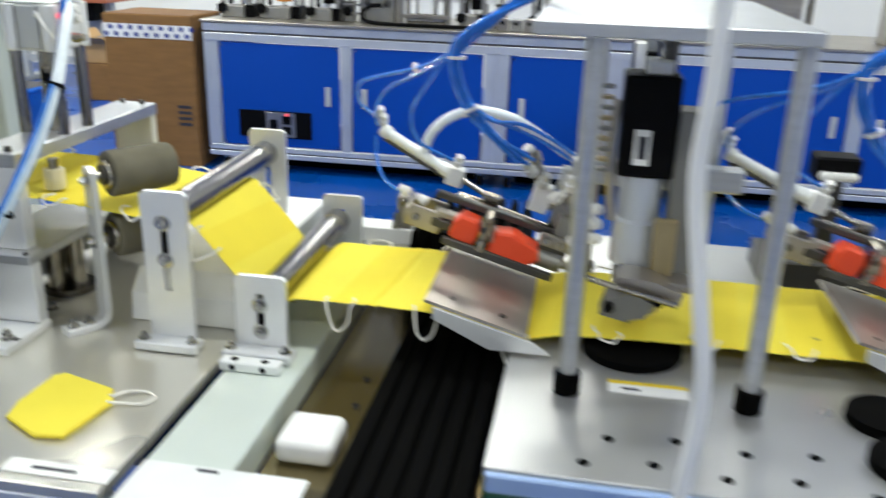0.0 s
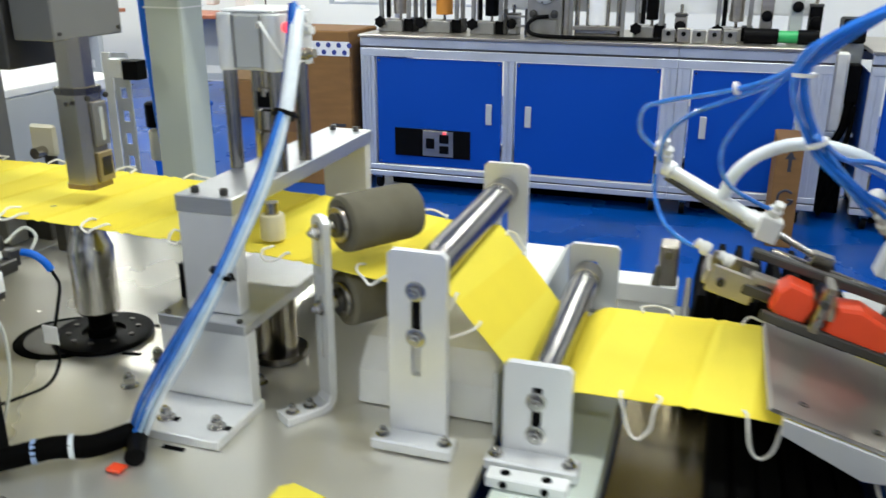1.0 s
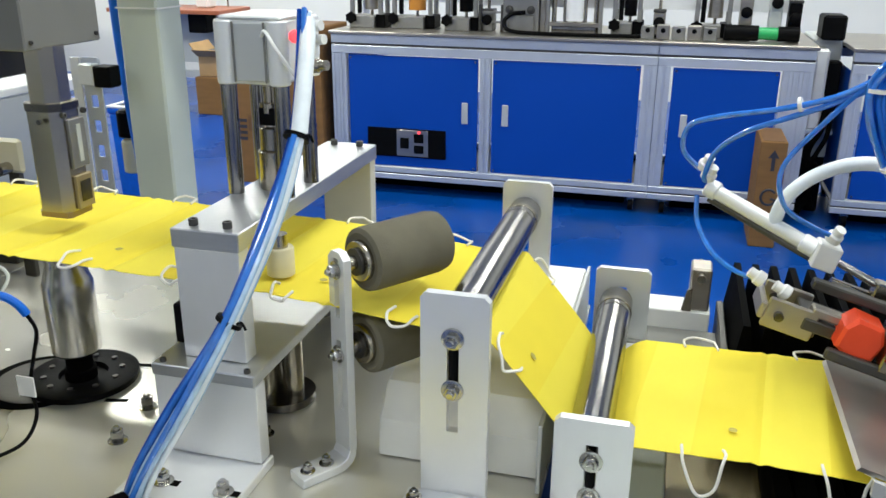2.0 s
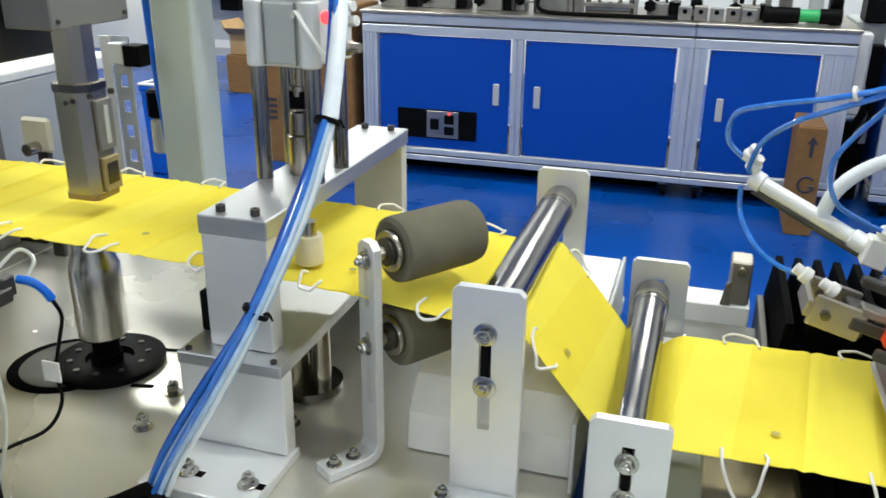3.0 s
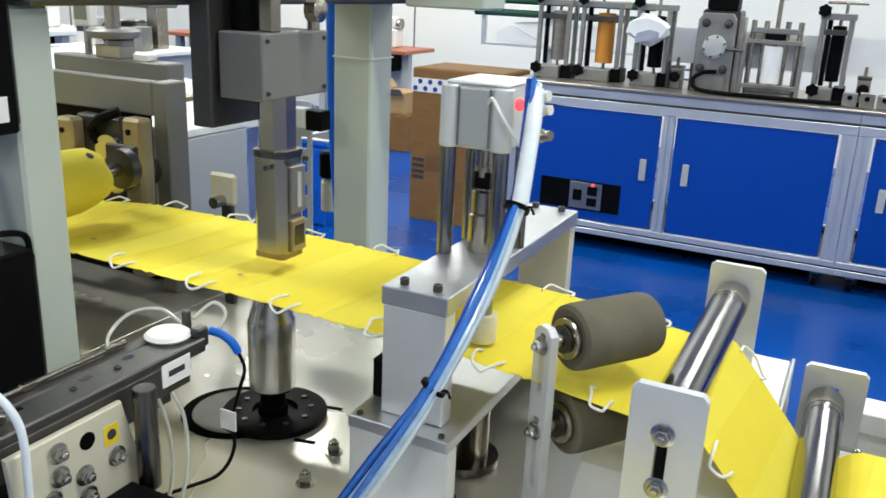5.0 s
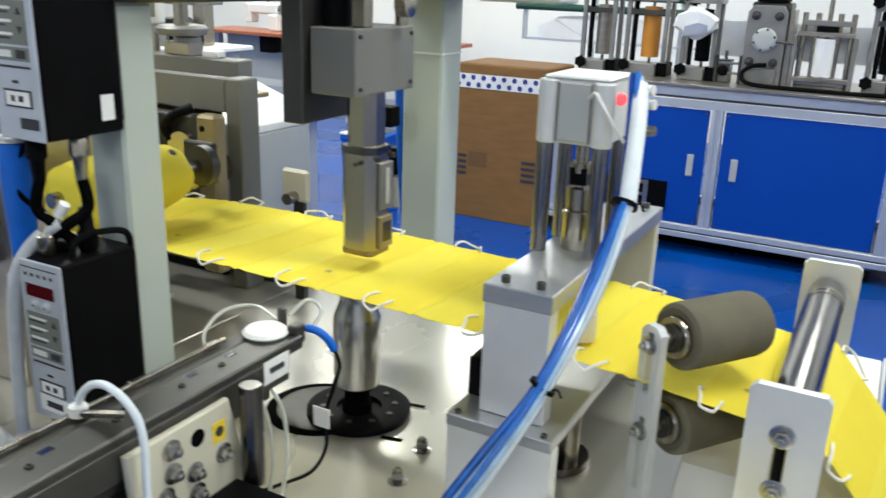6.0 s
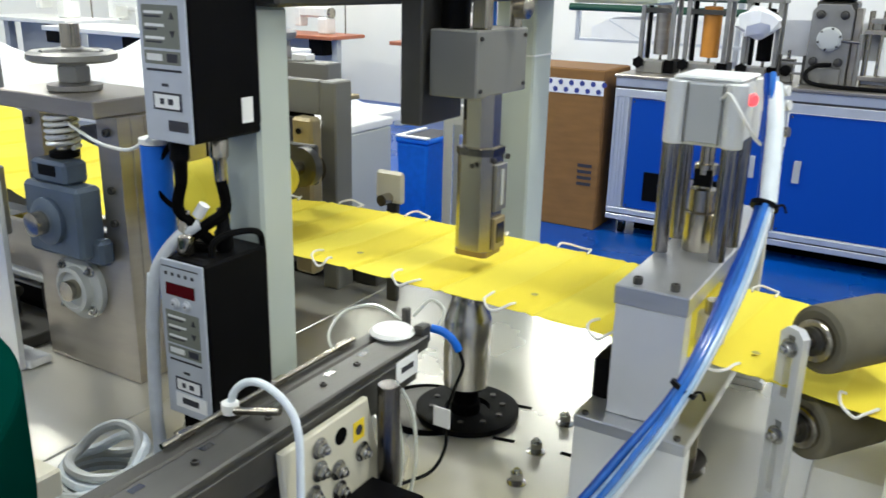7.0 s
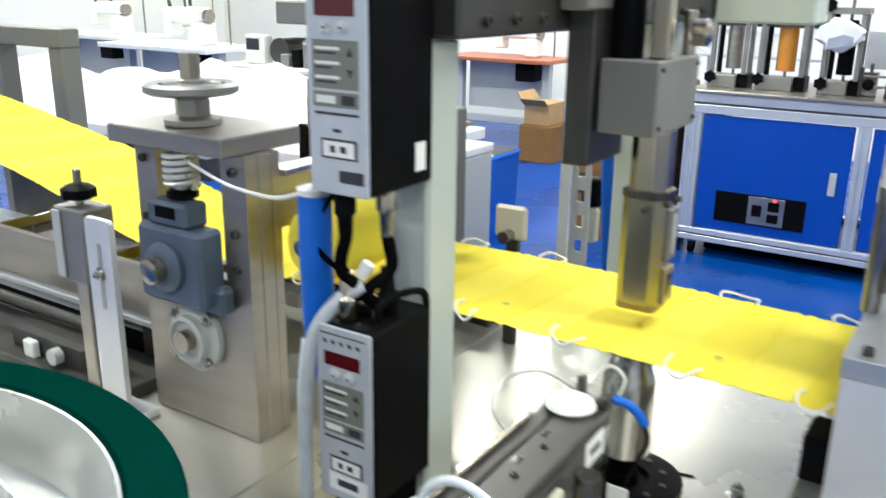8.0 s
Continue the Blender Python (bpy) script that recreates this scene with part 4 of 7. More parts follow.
# ---- generator boxes on the portal post ----
def generator(z0, z1, seed):
    t = thing("welding_generator", (-0.96, 1.39, z0), "black ultrasonic generator with silver front panel", "control box", "generator boxes on the post")
    x0, x1, y0, y1, h = -0.994, -0.925, 1.342, 1.446, z1 - z0
    part("case", B(x0 + 0.001, x1, y0 + 0.0035, y1, z0, z1, 0.003), BLACK, t, "black steel case")
    f = part("front_panel", B(x0, x1, y0, y0 + 0.003, z0, z1, 0.001), FACE, t, "silver front panel")
    u = lambda a, b, c, d, e=0.0006: B(x0 + a * (x1 - x0), x0 + b * (x1 - x0), y0 - e, y0 - 0.0001, z0 + c * h, z0 + d * h, 0)
    part("display", u(0.16, 0.80, 0.785, 0.86, 0.0012), DISPLAY, f, "dark red display")
    part("frame_line", u(0.08, 0.90, 0.955, 0.962), INK, f)
    for k in range(5):
        part("indicator_dot", u(0.14 + k * 0.15, 0.20 + k * 0.15, 0.905, 0.925), INK, f)
    for k in range(2):
        c = (x0 + (0.34 + 0.27 * k) * (x1 - x0), y0 - 0.0002, z0 + 0.735 * h)
        dial = part("dial", lathe(bmesh.new(), [(0.0066, 0), (0.0066, 0.001), (0.0050, 0.0016), (0.0038, 0.004), (0.0020, 0.0042)], c, (0, -1, 0), 20), DOT_PATCH, f, "small pale dial")
        part("dial_mark", R((c[0], c[1] - 0.0040, c[2]), (c[0] + 0.002, c[1] - 0.0045, c[2] + 0.001), 0.0012, n=8), INK, dial)
    part("key_field", u(0.10, 0.86, 0.475, 0.685), KEYPAD, f, "olive key field")
    for k in range(3):
        z = 0.500 + k * 0.062
        part("print_bar", u(0.15, 0.56, z + 0.018, z + 0.032, 0.0009), PAPER, f)
        part("print_bar", u(0.15, 0.50 - 0.08 * (k % 2), z, z + 0.010, 0.0009), INK, f)
    for z, d in ((0.635, 1), (0.545, -1)):
        cx, cz, r = x0 + 0.73 * (x1 - x0), z0 + z * h, 0.0035
        part("key", prism(bmesh.new(), [(cx - r, cz - d * r), (cx + r, cz - d * r), (cx, cz + d * r)], y0 - 0.0014, y0 - 0.0007), INK, f, "dark arrow key", False)
    part("lower_field", u(0.10, 0.86, 0.395, 0.462), KEYPAD, f)
    part("print_bar", u(0.15, 0.48, 0.412, 0.446, 0.0009), PAPER, f)
    part("print_bar", u(0.58, 0.80, 0.408, 0.45, 0.0009), INK, f)
    part("print_bar", u(0.12, 0.86, 0.36, 0.372), INK, f)
    part("print_bar", u(0.42, 0.56, 0.285, 0.30), INK, f)
    part("label_rim", u(0.22, 0.82, 0.165, 0.255, 0.0010), INK, f)
    part("socket_label", u(0.255, 0.785, 0.175, 0.245, 0.0014), PAPER, f, "white label with dark marks")
    part("print_bar", u(0.38, 0.46, 0.195, 0.225, 0.0018), INK, f)
    part("print_bar", u(0.55, 0.65, 0.195, 0.225, 0.0018), INK, f)
    if seed:
        part("white_label", u(0.20, 0.92, 0.055, 0.15, 0.0012), PAPER, f, "white label with dark print")
        part("print_bar", u(0.36, 0.74, 0.085, 0.125, 0.0016), INK, f)
    else:
        part("print_bar", u(0.52, 0.92, 0.06, 0.115, 0.0012), INK, f)
        part("side_label", B(x1 - 0.0002, x1 + 0.0006, 1.415, 1.432, z0 + 0.014, z0 + 0.042, 0), PAPER, t, "white sticker")
    part("back_bracket", B(x0 + 0.01, x1 - 0.005, y1, y1 + 0.004, z0 + 0.01, z1 - 0.01, 0), DARK_STEEL, t)
    for k, (x, y) in enumerate(((-0.972, 1.365), (-0.948, 1.40))):
        part("plug", lathe(bmesh.new(), [(0.009, 0), (0.011, 0.003), (0.011, 0.022), (0.008, 0.026), (0.0065, 0.05)], (x, y, z0 - 0.001 if not seed else z1 + 0.001), (0, 0, -1 if not seed else 1), 14), BLACK if k == seed else STEEL, t, "cable plug")
    return t


generator(1.198, 1.402, 0)
low_gen = generator(0.872, 1.064, 1)
part("handle", hose(bmesh.new(), [(-0.940, 1.372, 1.066), (-0.938, 1.375, 1.082), (-0.934, 1.40, 1.088), (-0.93, 1.438, 1.080), (-0.93, 1.444, 1.05)], 0.004, 8), BLACK, low_gen, "black handle strap")
part("lower_bracket", B(-0.985, -0.935, 1.35, 1.44, 0.832, 0.871, 0.006), BLACK_MATT, low_gen)
wires = thing("generator_cables", (-0.96, 1.4, 1.1), "black and grey cables between the generator boxes", "cable")
for k, pts in enumerate((
        [(-0.972, 1.365, 1.15), (-0.975, 1.36, 1.12), (-0.965, 1.37, 1.10), (-0.955, 1.39, 1.075)],
        [(-0.948, 1.40, 1.15), (-0.943, 1.40, 1.115), (-0.952, 1.38, 1.10), (-0.968, 1.37, 1.085)],
        [(-0.972, 1.365, 1.10), (-0.978, 1.37, 1.075), (-0.96, 1.39, 1.068)],
        [(-0.99, 1.37, 1.19), (-1.004, 1.36, 1.16), (-1.0, 1.36, 1.13), (-0.975, 1.37, 1.11)])):
    part("cable", hose(bmesh.new(), pts, 0.0065 if k < 3 else 0.003, 8), BLACK_MATT, wires, "black cable")
part("spiral_wrap", hose(bmesh.new(), [(-0.958, 1.375, 1.10), (-0.978, 1.36, 1.085), (-0.998, 1.345, 1.05), (-1.004, 1.338, 1.0), (-1.006, 1.334, 0.93), (-1.004, 1.33, 0.87), (-1.0, 1.325, 0.82), (-1.02, 1.305, 0.785), (-1.045, 1.28, 0.77)], 0.0075, 12), WRAP, wires, "grey-white spiral wrapped cable")
part("side_cable", hose(bmesh.new(), [(-1.012, 1.345, 1.04), (-1.02, 1.345, 0.98), (-1.02, 1.345, 0.90), (-1.014, 1.335, 0.83)], 0.0035, 8), TUBE_WHITE, wires)
part("cable_tie", R((-0.964, 1.377, 1.108), (-0.956, 1.381, 1.122), 0.0065, n=10), PAPER, wires, "white tag")
sleeve = thing("blue_sleeve", (-1.03, 1.55, 0.7515), "thick blue sleeved hose with white end beside the generators", "hose")
part("hose", hose(bmesh.new(), [(-1.013, 1.368, 1.186), (-1.014, 1.369, 1.10), (-1.017, 1.380, 1.01), (-1.020, 1.415, 0.94), (-1.022, 1.47, 0.89), (-1.025, 1.53, 0.82), (-1.03, 1.55, 0.7515)], 0.017, 16), TUBE_SKY, sleeve, "blue hose sleeve")
part("end_collar", lathe(bmesh.new(), [(0.012, 0), (0.0178, 0.001), (0.0178, 0.007), (0.012, 0.009)], (-1.013, 1.368, 1.186), n=20), WHITE_PL, sleeve, "white end collar")
wire = solid("white_wire", hose(bmesh.new(), [(-1.372, 1.512, 1.155), (-1.342, 1.505, 1.150), (-1.26, 1.475, 1.145), (-1.194, 1.45, 1.148), (-1.09, 1.395, 1.166), (-0.998, 1.347, 1.196)], 0.0024, 7), WHITE_PL, (-1.4, 1.515, 1.125), "thin white wire strung from spindle to generator", "wire")
coil = thing("cable_coil", (-1.05, 1.29, 0.752), "coil of grey-white wrapped cable on the deck", "cable")
for k in range(6):
    r = 0.046 + 0.0075 * k
    ring = [(-1.055 + r * math.cos(a * math.tau / 10), 1.29 + 0.8 * r * math.sin(a * math.tau / 10), 0.759 + 0.010 * (5 - k) + 0.03 * max(0, math.sin(a * math.tau / 10 + 0.6 * k))) for a in range(11)]
    part("turn", hose(bmesh.new(), ring, 0.0065, 9, 4), TUBE_WHITE if k % 2 else BOX_GREY, coil, "wrapped cable turn")

# ---- bowl feeder ----
bowl = thing("bowl_feeder", (-1.16, 0.84, 0.86), "green vibratory bowl feeder with bright metal inside", "bowl feeder")
part("outer_wall", lathe(bmesh.new(), [(0.30, 0.0), (0.37, 0.004), (0.377, 0.02), (0.377, 0.138), (0.374, 0.142), (0.332, 0.142), (0.328, 0.136), (0.318, 0.06), (0.313, 0.055)], (-1.172, 0.833, 0.86), n=72), GREEN, bowl, "dark green enamelled wall")
part("inner_dish", lathe(bmesh.new(), [(0.05, 0.066), (0.28, 0.058), (0.317, 0.062), (0.3275, 0.139), (0.324, 0.1395), (0.308, 0.07), (0.27, 0.0665)], (-1.172, 0.833, 0.86), n=72), BOWL_IN, bowl, "bright metal dish")
part("track", lathe(bmesh.new(), [(0.24, 0.085), (0.262, 0.082), (0.262, 0.10), (0.258, 0.10), (0.257, 0.088), (0.24, 0.09)], (-1.172, 0.833, 0.86), n=60), BOWL_IN, bowl)
stand = thing("feeder_stand", (-1.16, 0.8, 0), "cream painted feeder stand", "stand")
part("column", B(-1.40, -0.95, 0.55, 1.10, 0.0, 0.825, 0.004), CREAM, stand)
part("top_plate", B(-1.46, -1.01, 0.5, 1.205, 0.826, 0.8595, 0.003), CREAM, stand, "cream top plate")

# ---- stand with handwheel and gear box ----
st = thing("roller_stand", (-1.38, 1.55, 0.7515), "stainless roller stand with handwheel and blue-grey gear box", "machine stand")
bm = prism(bmesh.new(), [(-1.492, 0.7515), (-1.272, 0.7515), (-1.272, 1.168), (-1.318, 1.168), (-1.318, 0.99), (-1.448, 0.99), (-1.448, 1.168), (-1.492, 1.168)], 1.524, 1.546)
part("front_plate", bm, STAINLESS, st, "slotted stainless plate", False)
part("side_plate", B(-1.292, -1.271, 1.5465, 1.572, 0.7515, 1.168, 0.0015), STAINLESS, st, "stainless side plate")
part("back_plate", prism(bmesh.new(), [(-1.492, 0.7515), (-1.272, 0.7515), (-1.272, 1.168), (-1.318, 1.168), (-1.318, 0.99), (-1.448, 0.99), (-1.448, 1.168), (-1.492, 1.168)], 1.5725, 1.588), STAINLESS, st, "slotted stainless plate", False)
part("inner_plate", B(-1.296, -1.281, 1.5885, 1.70, 1.055, 1.132, 0.0015), STAINLESS, st, "stainless inner plate")
part("inner_cap", B(-1.30, -1.262, 1.5885, 1.71, 1.1325, 1.142, 0.001), TURNED, st)
part("cap_plate", B(-1.512, -1.283, 1.495, 1.645, 1.1685, 1.194, 0.002), STAINLESS, st, "thick stainless cap")
for x in (-1.474, -1.295):
    for z in (1.145, 1.06, 1.01):
        bolt(st, (x, 1.524, z), (0, -1, 0), 0.006, 0.006, "cap_screw")
wheel = part("handwheel", lathe(bmesh.new(), [(0.044, 0.010), (0.049, 0.003), (0.058, 0.001), (0.065, 0.005), (0.065, 0.013), (0.058, 0.017), (0.048, 0.016)], (-1.405, 1.56, 1.236), n=44), DULL_STEEL, st, "dull steel handwheel")
for k in range(3):
    a = k * math.tau / 3 + 0.4
    part("spoke", R((-1.405, 1.56, 1.246), (-1.405 + 0.048 * math.cos(a), 1.56 + 0.048 * math.sin(a), 1.246), 0.012, 0.010, 12), DULL_STEEL, wheel)
part("wheel_hub", lathe(bmesh.new(), [(0.018, 0), (0.022, 0.002), (0.022, 0.020), (0.018, 0.022)], (-1.405, 1.56, 1.236), n=24), DULL_STEEL, wheel)
part("hub", lathe(bmesh.new(), [(0.038, 0), (0.040, 0.002), (0.040, 0.009), (0.030, 0.011), (0.019, 0.012), (0.019, 0.040)], (-1.405, 1.56, 1.1945), n=24), DULL_STEEL, st)
part("hub_nut", R((-1.405, 1.56, 1.208), (-1.405, 1.56, 1.230), 0.025, n=6), DULL_STEEL, st)
part("spindle", R((-1.405, 1.56, 1.226), (-1.405, 1.56, 1.292), 0.014), STEEL, st, "steel spindle")
part("lower_spindle", R((-1.385, 1.515, 1.07), (-1.385, 1.515, 1.168), 0.012), STEEL, st)
part("spindle_nut", lathe(bmesh.new(), [(0.018, 0), (0.022, 0.002), (0.022, 0.009), (0.016, 0.012)], (-1.385, 1.515, 1.1005), n=20), BLACK, st, "black collar")
coilpts = [(-1.385 + 0.022 * math.cos(a * 0.9), 1.515 + 0.022 * math.sin(a * 0.9), 1.116 + a * 0.00135) for a in range(37)]
part("spring", hose(bmesh.new(), coilpts, 0.0036, 8, 3), SPRING, st, "bright coil spring")
gear = part("gear_box", B(-1.445, -1.318, 1.478, 1.5235, 0.955, 1.065, 0.006), GEAR_BLUE, st, "blue-grey cast gear box")
part("gear_top", B(-1.425, -1.345, 1.482, 1.5235, 1.0655, 1.100, 0.005), GEAR_BLUE, gear)
part("gear_ear", B(-1.472, -1.30, 1.497, 1.5235, 0.945, 0.985, 0.006), GEAR_BLUE, gear)
part("gear_boss", lathe(bmesh.new(), [(0.036, 0), (0.036, 0.008), (0.024, 0.014), (0.022, 0.014)], (-1.385, 1.478, 1.01), (0, -1, 0), 28), GEAR_BLUE, gear)
part("gear_shaft", lathe(bmesh.new(), [(0.018, 0), (0.018, 0.02), (0.013, 0.022)], (-1.385, 1.466, 1.01), (0, -1, 0), 22), STEEL, gear)
part("gear_window", B(-1.405, -1.365, 1.4812, 1.4822, 1.078, 1.094, 0), BLACK, gear)
fl = part("flange_bearing", lathe(bmesh.new(), [(0.052, 0), (0.052, 0.010), (0.046, 0.013), (0.036, 0.014), (0.036, 0.026), (0.030, 0.028), (0.028, 0.02), (0.012, 0.02)], (-1.383, 1.5238, 0.893), (0, -1, 0), 36), BOX_GREY, st, "pale cast flange bearing")
part("bearing_shaft", R((-1.383, 1.523, 0.893), (-1.383, 1.488, 0.893), 0.016), STEEL, fl)
for a in range(4):
    bolt(st, (-1.383 + 0.046 * math.cos(a * 1.571 + 0.785), 1.5115, 0.893 + 0.046 * math.sin(a * 1.571 + 0.785)), (0, -1, 0), 0.006, 0.007)
SHAFT_END = 1.862
yr = thing("yellow_drum", (-1.19, 1.6, 1.05), "yellow covered drum on a steel shaft above the strip", "roller")
bm = lathe(bmesh.new(), [(0.012, 0), (0.034, 0.004), (0.048, 0.018), (0.052, 0.04), (0.053, 0.07), (0.054, 0.10), (0.053, 0.14), (0.052, 0.18), (0.048, 0.21), (0.040, 0.228), (0.02, 0.236)], (-1.200, 1.555, 1.050), (0, 1, 0), 40)
for v in bm.verts:
    v.co += (v.co - Vector((-1.200, v.co.y, 1.050))) * 0.08 * noise.noise(v.co * 20) + Vector((0, 0.006 * noise.noise(v.co * 30), 0))
drum = part("cover", bm, YELLOW, yr, "crumpled yellow cover")
part("tear", lathe(bmesh.new(), [(0.002, 0), (0.007, 0.0005), (0.006, 0.001)], (-1.166, 1.745, 1.094), (0.62, 0.05, 0.78), 7), INK, drum, "small dark tear")
part("shaft", R((-1.195, 1.54, 1.054), (-1.195, SHAFT_END, 1.054), 0.011), STEEL, yr)
part("bearing", lathe(bmesh.new(), [(0.015, 0), (0.034, 0.002), (0.034, 0.02), (0.015, 0.022)], (-1.195, SHAFT_END - 0.035, 1.054), (0, 1, 0), 24), DARK_STEEL, yr)
part("hanger", B(-1.2495, -1.18, SHAFT_END - 0.012, SHAFT_END, 1.02, 1.09, 0.003), DARK_STEEL, yr, "dark bearing hanger")
pad = thing("sensor_plate", (-1.15, 2.03, 0.75), "cream plate on a small bracket beside the strip", "bracket")
part("plate", B(-1.182, -1.118, 2.030, 2.042, 0.955, 1.018, 0.006), CREAM, pad)
part("stem", B(-1.165, -1.14, 2.043, 2.055, 0.7505, 0.99, 0.002), DARK_STEEL, pad)
part("clip", R((-1.15, 2.005, 0.965), (-1.15, 2.03, 0.965), 0.011), STEEL, pad)

# frame of the folding section
fr = thing("folding_frame", (-1.6, 2.0, 0.75), "dark grey steel frame of the folding section", "machine frame")
part("beam", B(-1.62, -1.314, 2.03, 2.05, 1.107, 1.174, 0.003), HEAD, fr, "dark grey beam")
part("worn_floor", B(-1.62, -1.3145, 2.0505, 2.164, 1.125, 1.135, 0.002), BRASS, fr, "worn brownish trough floor")
part("back_beam", B(-1.74, -1.40, 2.165, 2.215, 1.12, 1.190, 0.003), HEAD, fr, "dark grey beam")
part("wheel_block", B(-1.61, -1.535, 2.168, 2.212, 1.1905, 1.218, 0.002), STAINLESS, fr)
part("wheel_stem_nut", R((-1.56, 2.19, 1.218), (-1.56, 2.19, 1.228), 0.03, n=6), DULL_STEEL, fr)
part("latch", B(-1.50, -1.46, 2.168, 2.2, 1.1905, 1.205, 0.002), WHITE_PL, fr)
part("roll_block", B(-1.51, -1.465, 1.965, 2.0, 0.90, 1.095, 0.006), BRASS, fr, "brass-coloured bearing block")
for x, z in ((-1.313, 1.085), (-1.313, 0.93), (-1.49, 1.07)):
    part("block_screw", R((x, 1.965, z), (x, 1.9625, z), 0.006, n=10), BLACK, fr)
part("upright", B(-1.3135, -1.275, 2.03, 2.084, 0.7505, 1.174, 0.003), HEAD, fr)
# added black sheet, stands for the dark inside of the frame
part("dark_backing", B(-1.68, -1.37, 2.07, 2.085, 0.7505, 1.1065, 0.002), BLACK, fr, "black sheet standing for the dark frame interior")
part("pivot_ring", lathe(bmesh.new(), [(0.018, 0), (0.034, 0.0), (0.034, 0.012), (0.018, 0.012)], (-1.39, 1.995, 1.035), (0, -1, 0), 24), STEEL, fr, "steel bearing ring")
part("black_hose", hose(bmesh.new(), [(-1.37, 2.0, 1.115), (-1.40, 1.98, 1.10), (-1.43, 1.985, 1.075), (-1.42, 1.99, 1.05)], 0.010, 9), BLACK, fr, "black hose")
for x in (-2.745, -2.47):
    part("upright", B(x, x + 0.055, 2.03, 2.084, 0.7505, 1.2245, 0.003), HEAD, fr, "dark grey upright")
part("outer_beam", B(-2.745, -2.415, 2.028, 2.086, 1.225, 1.272, 0.003), HEAD, fr, "dark grey beam")
part("pressure_wheel", lathe(bmesh.new(), [(0.02, 0), (0.052, 0.004), (0.056, 0.010), (0.056, 0.018), (0.048, 0.024), (0.02, 0.022)], (-1.575, 2.19, 1.229), n=32), DULL_STEEL, fr, "dull steel handwheel")
part("wheel_stem", R((-1.575, 2.19, 1.2285), (-1.575, 2.19, 1.30), 0.016), STEEL, fr)
part("gauge_post", R((-1.665, 2.20, 1.1905), (-1.665, 2.20, 1.25), 0.008), STEEL, fr)
part("gauge", B(-1.695, -1.645, 2.19, 2.215, 1.2505, 1.305, 0.004), WHITE_PL, fr, "white gauge box")
part("gauge_screen", B(-1.69, -1.652, 2.1885, 2.1897, 1.265, 1.295, 0), KEYPAD, fr)
part("roll_block", B(-1.332, -1.283, 1.965, 2.0, 0.80, 1.111, 0.006), BRASS, fr, "brass-coloured bearing block")
part("tray", B(-1.50, -1.22, 2.09, 2.19, 0.7505, 0.86, 0.003), DARK_STEEL, fr)
part("gear_case", B(-1.49, -1.37, 2.0, 2.028, 0.80, 1.10, 0.004), DARK_STEEL, fr, "dark gear case")
part("roll_shaft", R((-1.33, 1.94, 1.0), (-1.33, 2.03, 1.0), 0.03), STEEL, fr)
# added dark slab, darkens the bright deck where shade lies below the panel
part("drip_tray", B(-2.7, -1.53, 1.47, 1.60, 0.7505, 0.772, 0.002), DARK_STEEL, fr, "dark slab standing for shade on the deck")
# added dark sheet, stands for the shaded interior beyond the strip's far edge
part("inner_panel", B(-2.6, -1.525, 1.965, 1.985, 0.7505, 0.945, 0.002), DARK_STEEL, fr, "dark sheet standing for the shaded interior")
part("front_panel", B(-2.6, -1.55, 1.598, 1.610, 0.847, 0.938, 0.002), STAINLESS, fr, "stainless front panel")
part("panel_lip", B(-2.6, -1.55, 1.585, 1.610, 0.835, 0.8465, 0.002), BOX_GREY, fr, "pale lower lip")
for x in (-2.45, -1.62):
    part("panel_leg", B(x, x + 0.02, 1.60, 1.618, 0.7505, 0.8345, 0.002), DARK_STEEL, fr)
# two added black sheets: shade under the lip, and cover for the deck's glare
part("dark_back", B(-2.6, -1.495, 1.632, 1.642, 0.7505, 0.798, 0.002), BLACK, fr, "black sheet standing for shade under the strip")
part("dark_skirt", B(-1.596, -1.495, 1.60, 1.606, 0.7505, 0.8345, 0.001), BLACK, fr)
part("low_rail", B(-2.6, -1.50, 1.62, 1.66, 0.80, 0.83, 0.002), PROFILE, fr, "aluminium rail")
part("low_rail", B(-2.6, -1.50, 1.86, 1.90, 0.80, 0.83, 0.002), PROFILE, fr, "aluminium rail")
for x in (-2.1, -1.75):
    part("cross_roller", R((x, 1.61, 0.90), (x, 1.90, 0.90), 0.02), STEEL, fr, "steel roller")
    part("hook", hose(bmesh.new(), [(x, 1.597, 0.935), (x + 0.004, 1.585, 0.920), (x - 0.004, 1.583, 0.890), (x + 0.006, 1.586, 0.860)], 0.006, 8), ELASTIC, fr, "pale hanging hook")
kb = thing("slotted_bracket", (-1.53, 1.46, 0.7515), "pale slotted upright bracket with adjusting screw", "bracket")
part("plate", slot_plate(bmesh.new(), -1.522, -1.467, 1.450, 1.459, 0.7515, 1.066, [(-1.494, 0.98, 0.005, 0.05)], 0.005), ALU_PLATE, kb, "", False)
bolt(kb, (-1.494, 1.4498, 0.985), (0, -1, 0), 0.007, 0.008)
part("foot", B(-1.527, -1.457, 1.4592, 1.50, 0.7515, 0.765, 0.002), ALU_PLATE, kb)
clampb = thing("screw_clamp", (-1.62, 1.47, 0.95), "small steel clamp with black star knob", "clamp")
part("block", B(-1.62, -1.55, 1.465, 1.52, 0.95, 1.065, 0.003), DULL_STEEL, clampb)
part("face_plate", B(-1.618, -1.60, 1.461, 1.4648, 0.955, 1.06, 0.001), BOX_GREY, clampb)
part("leg", B(-1.605, -1.575, 1.48, 1.51, 0.7515, 0.9495, 0.002), STAINLESS, clampb)
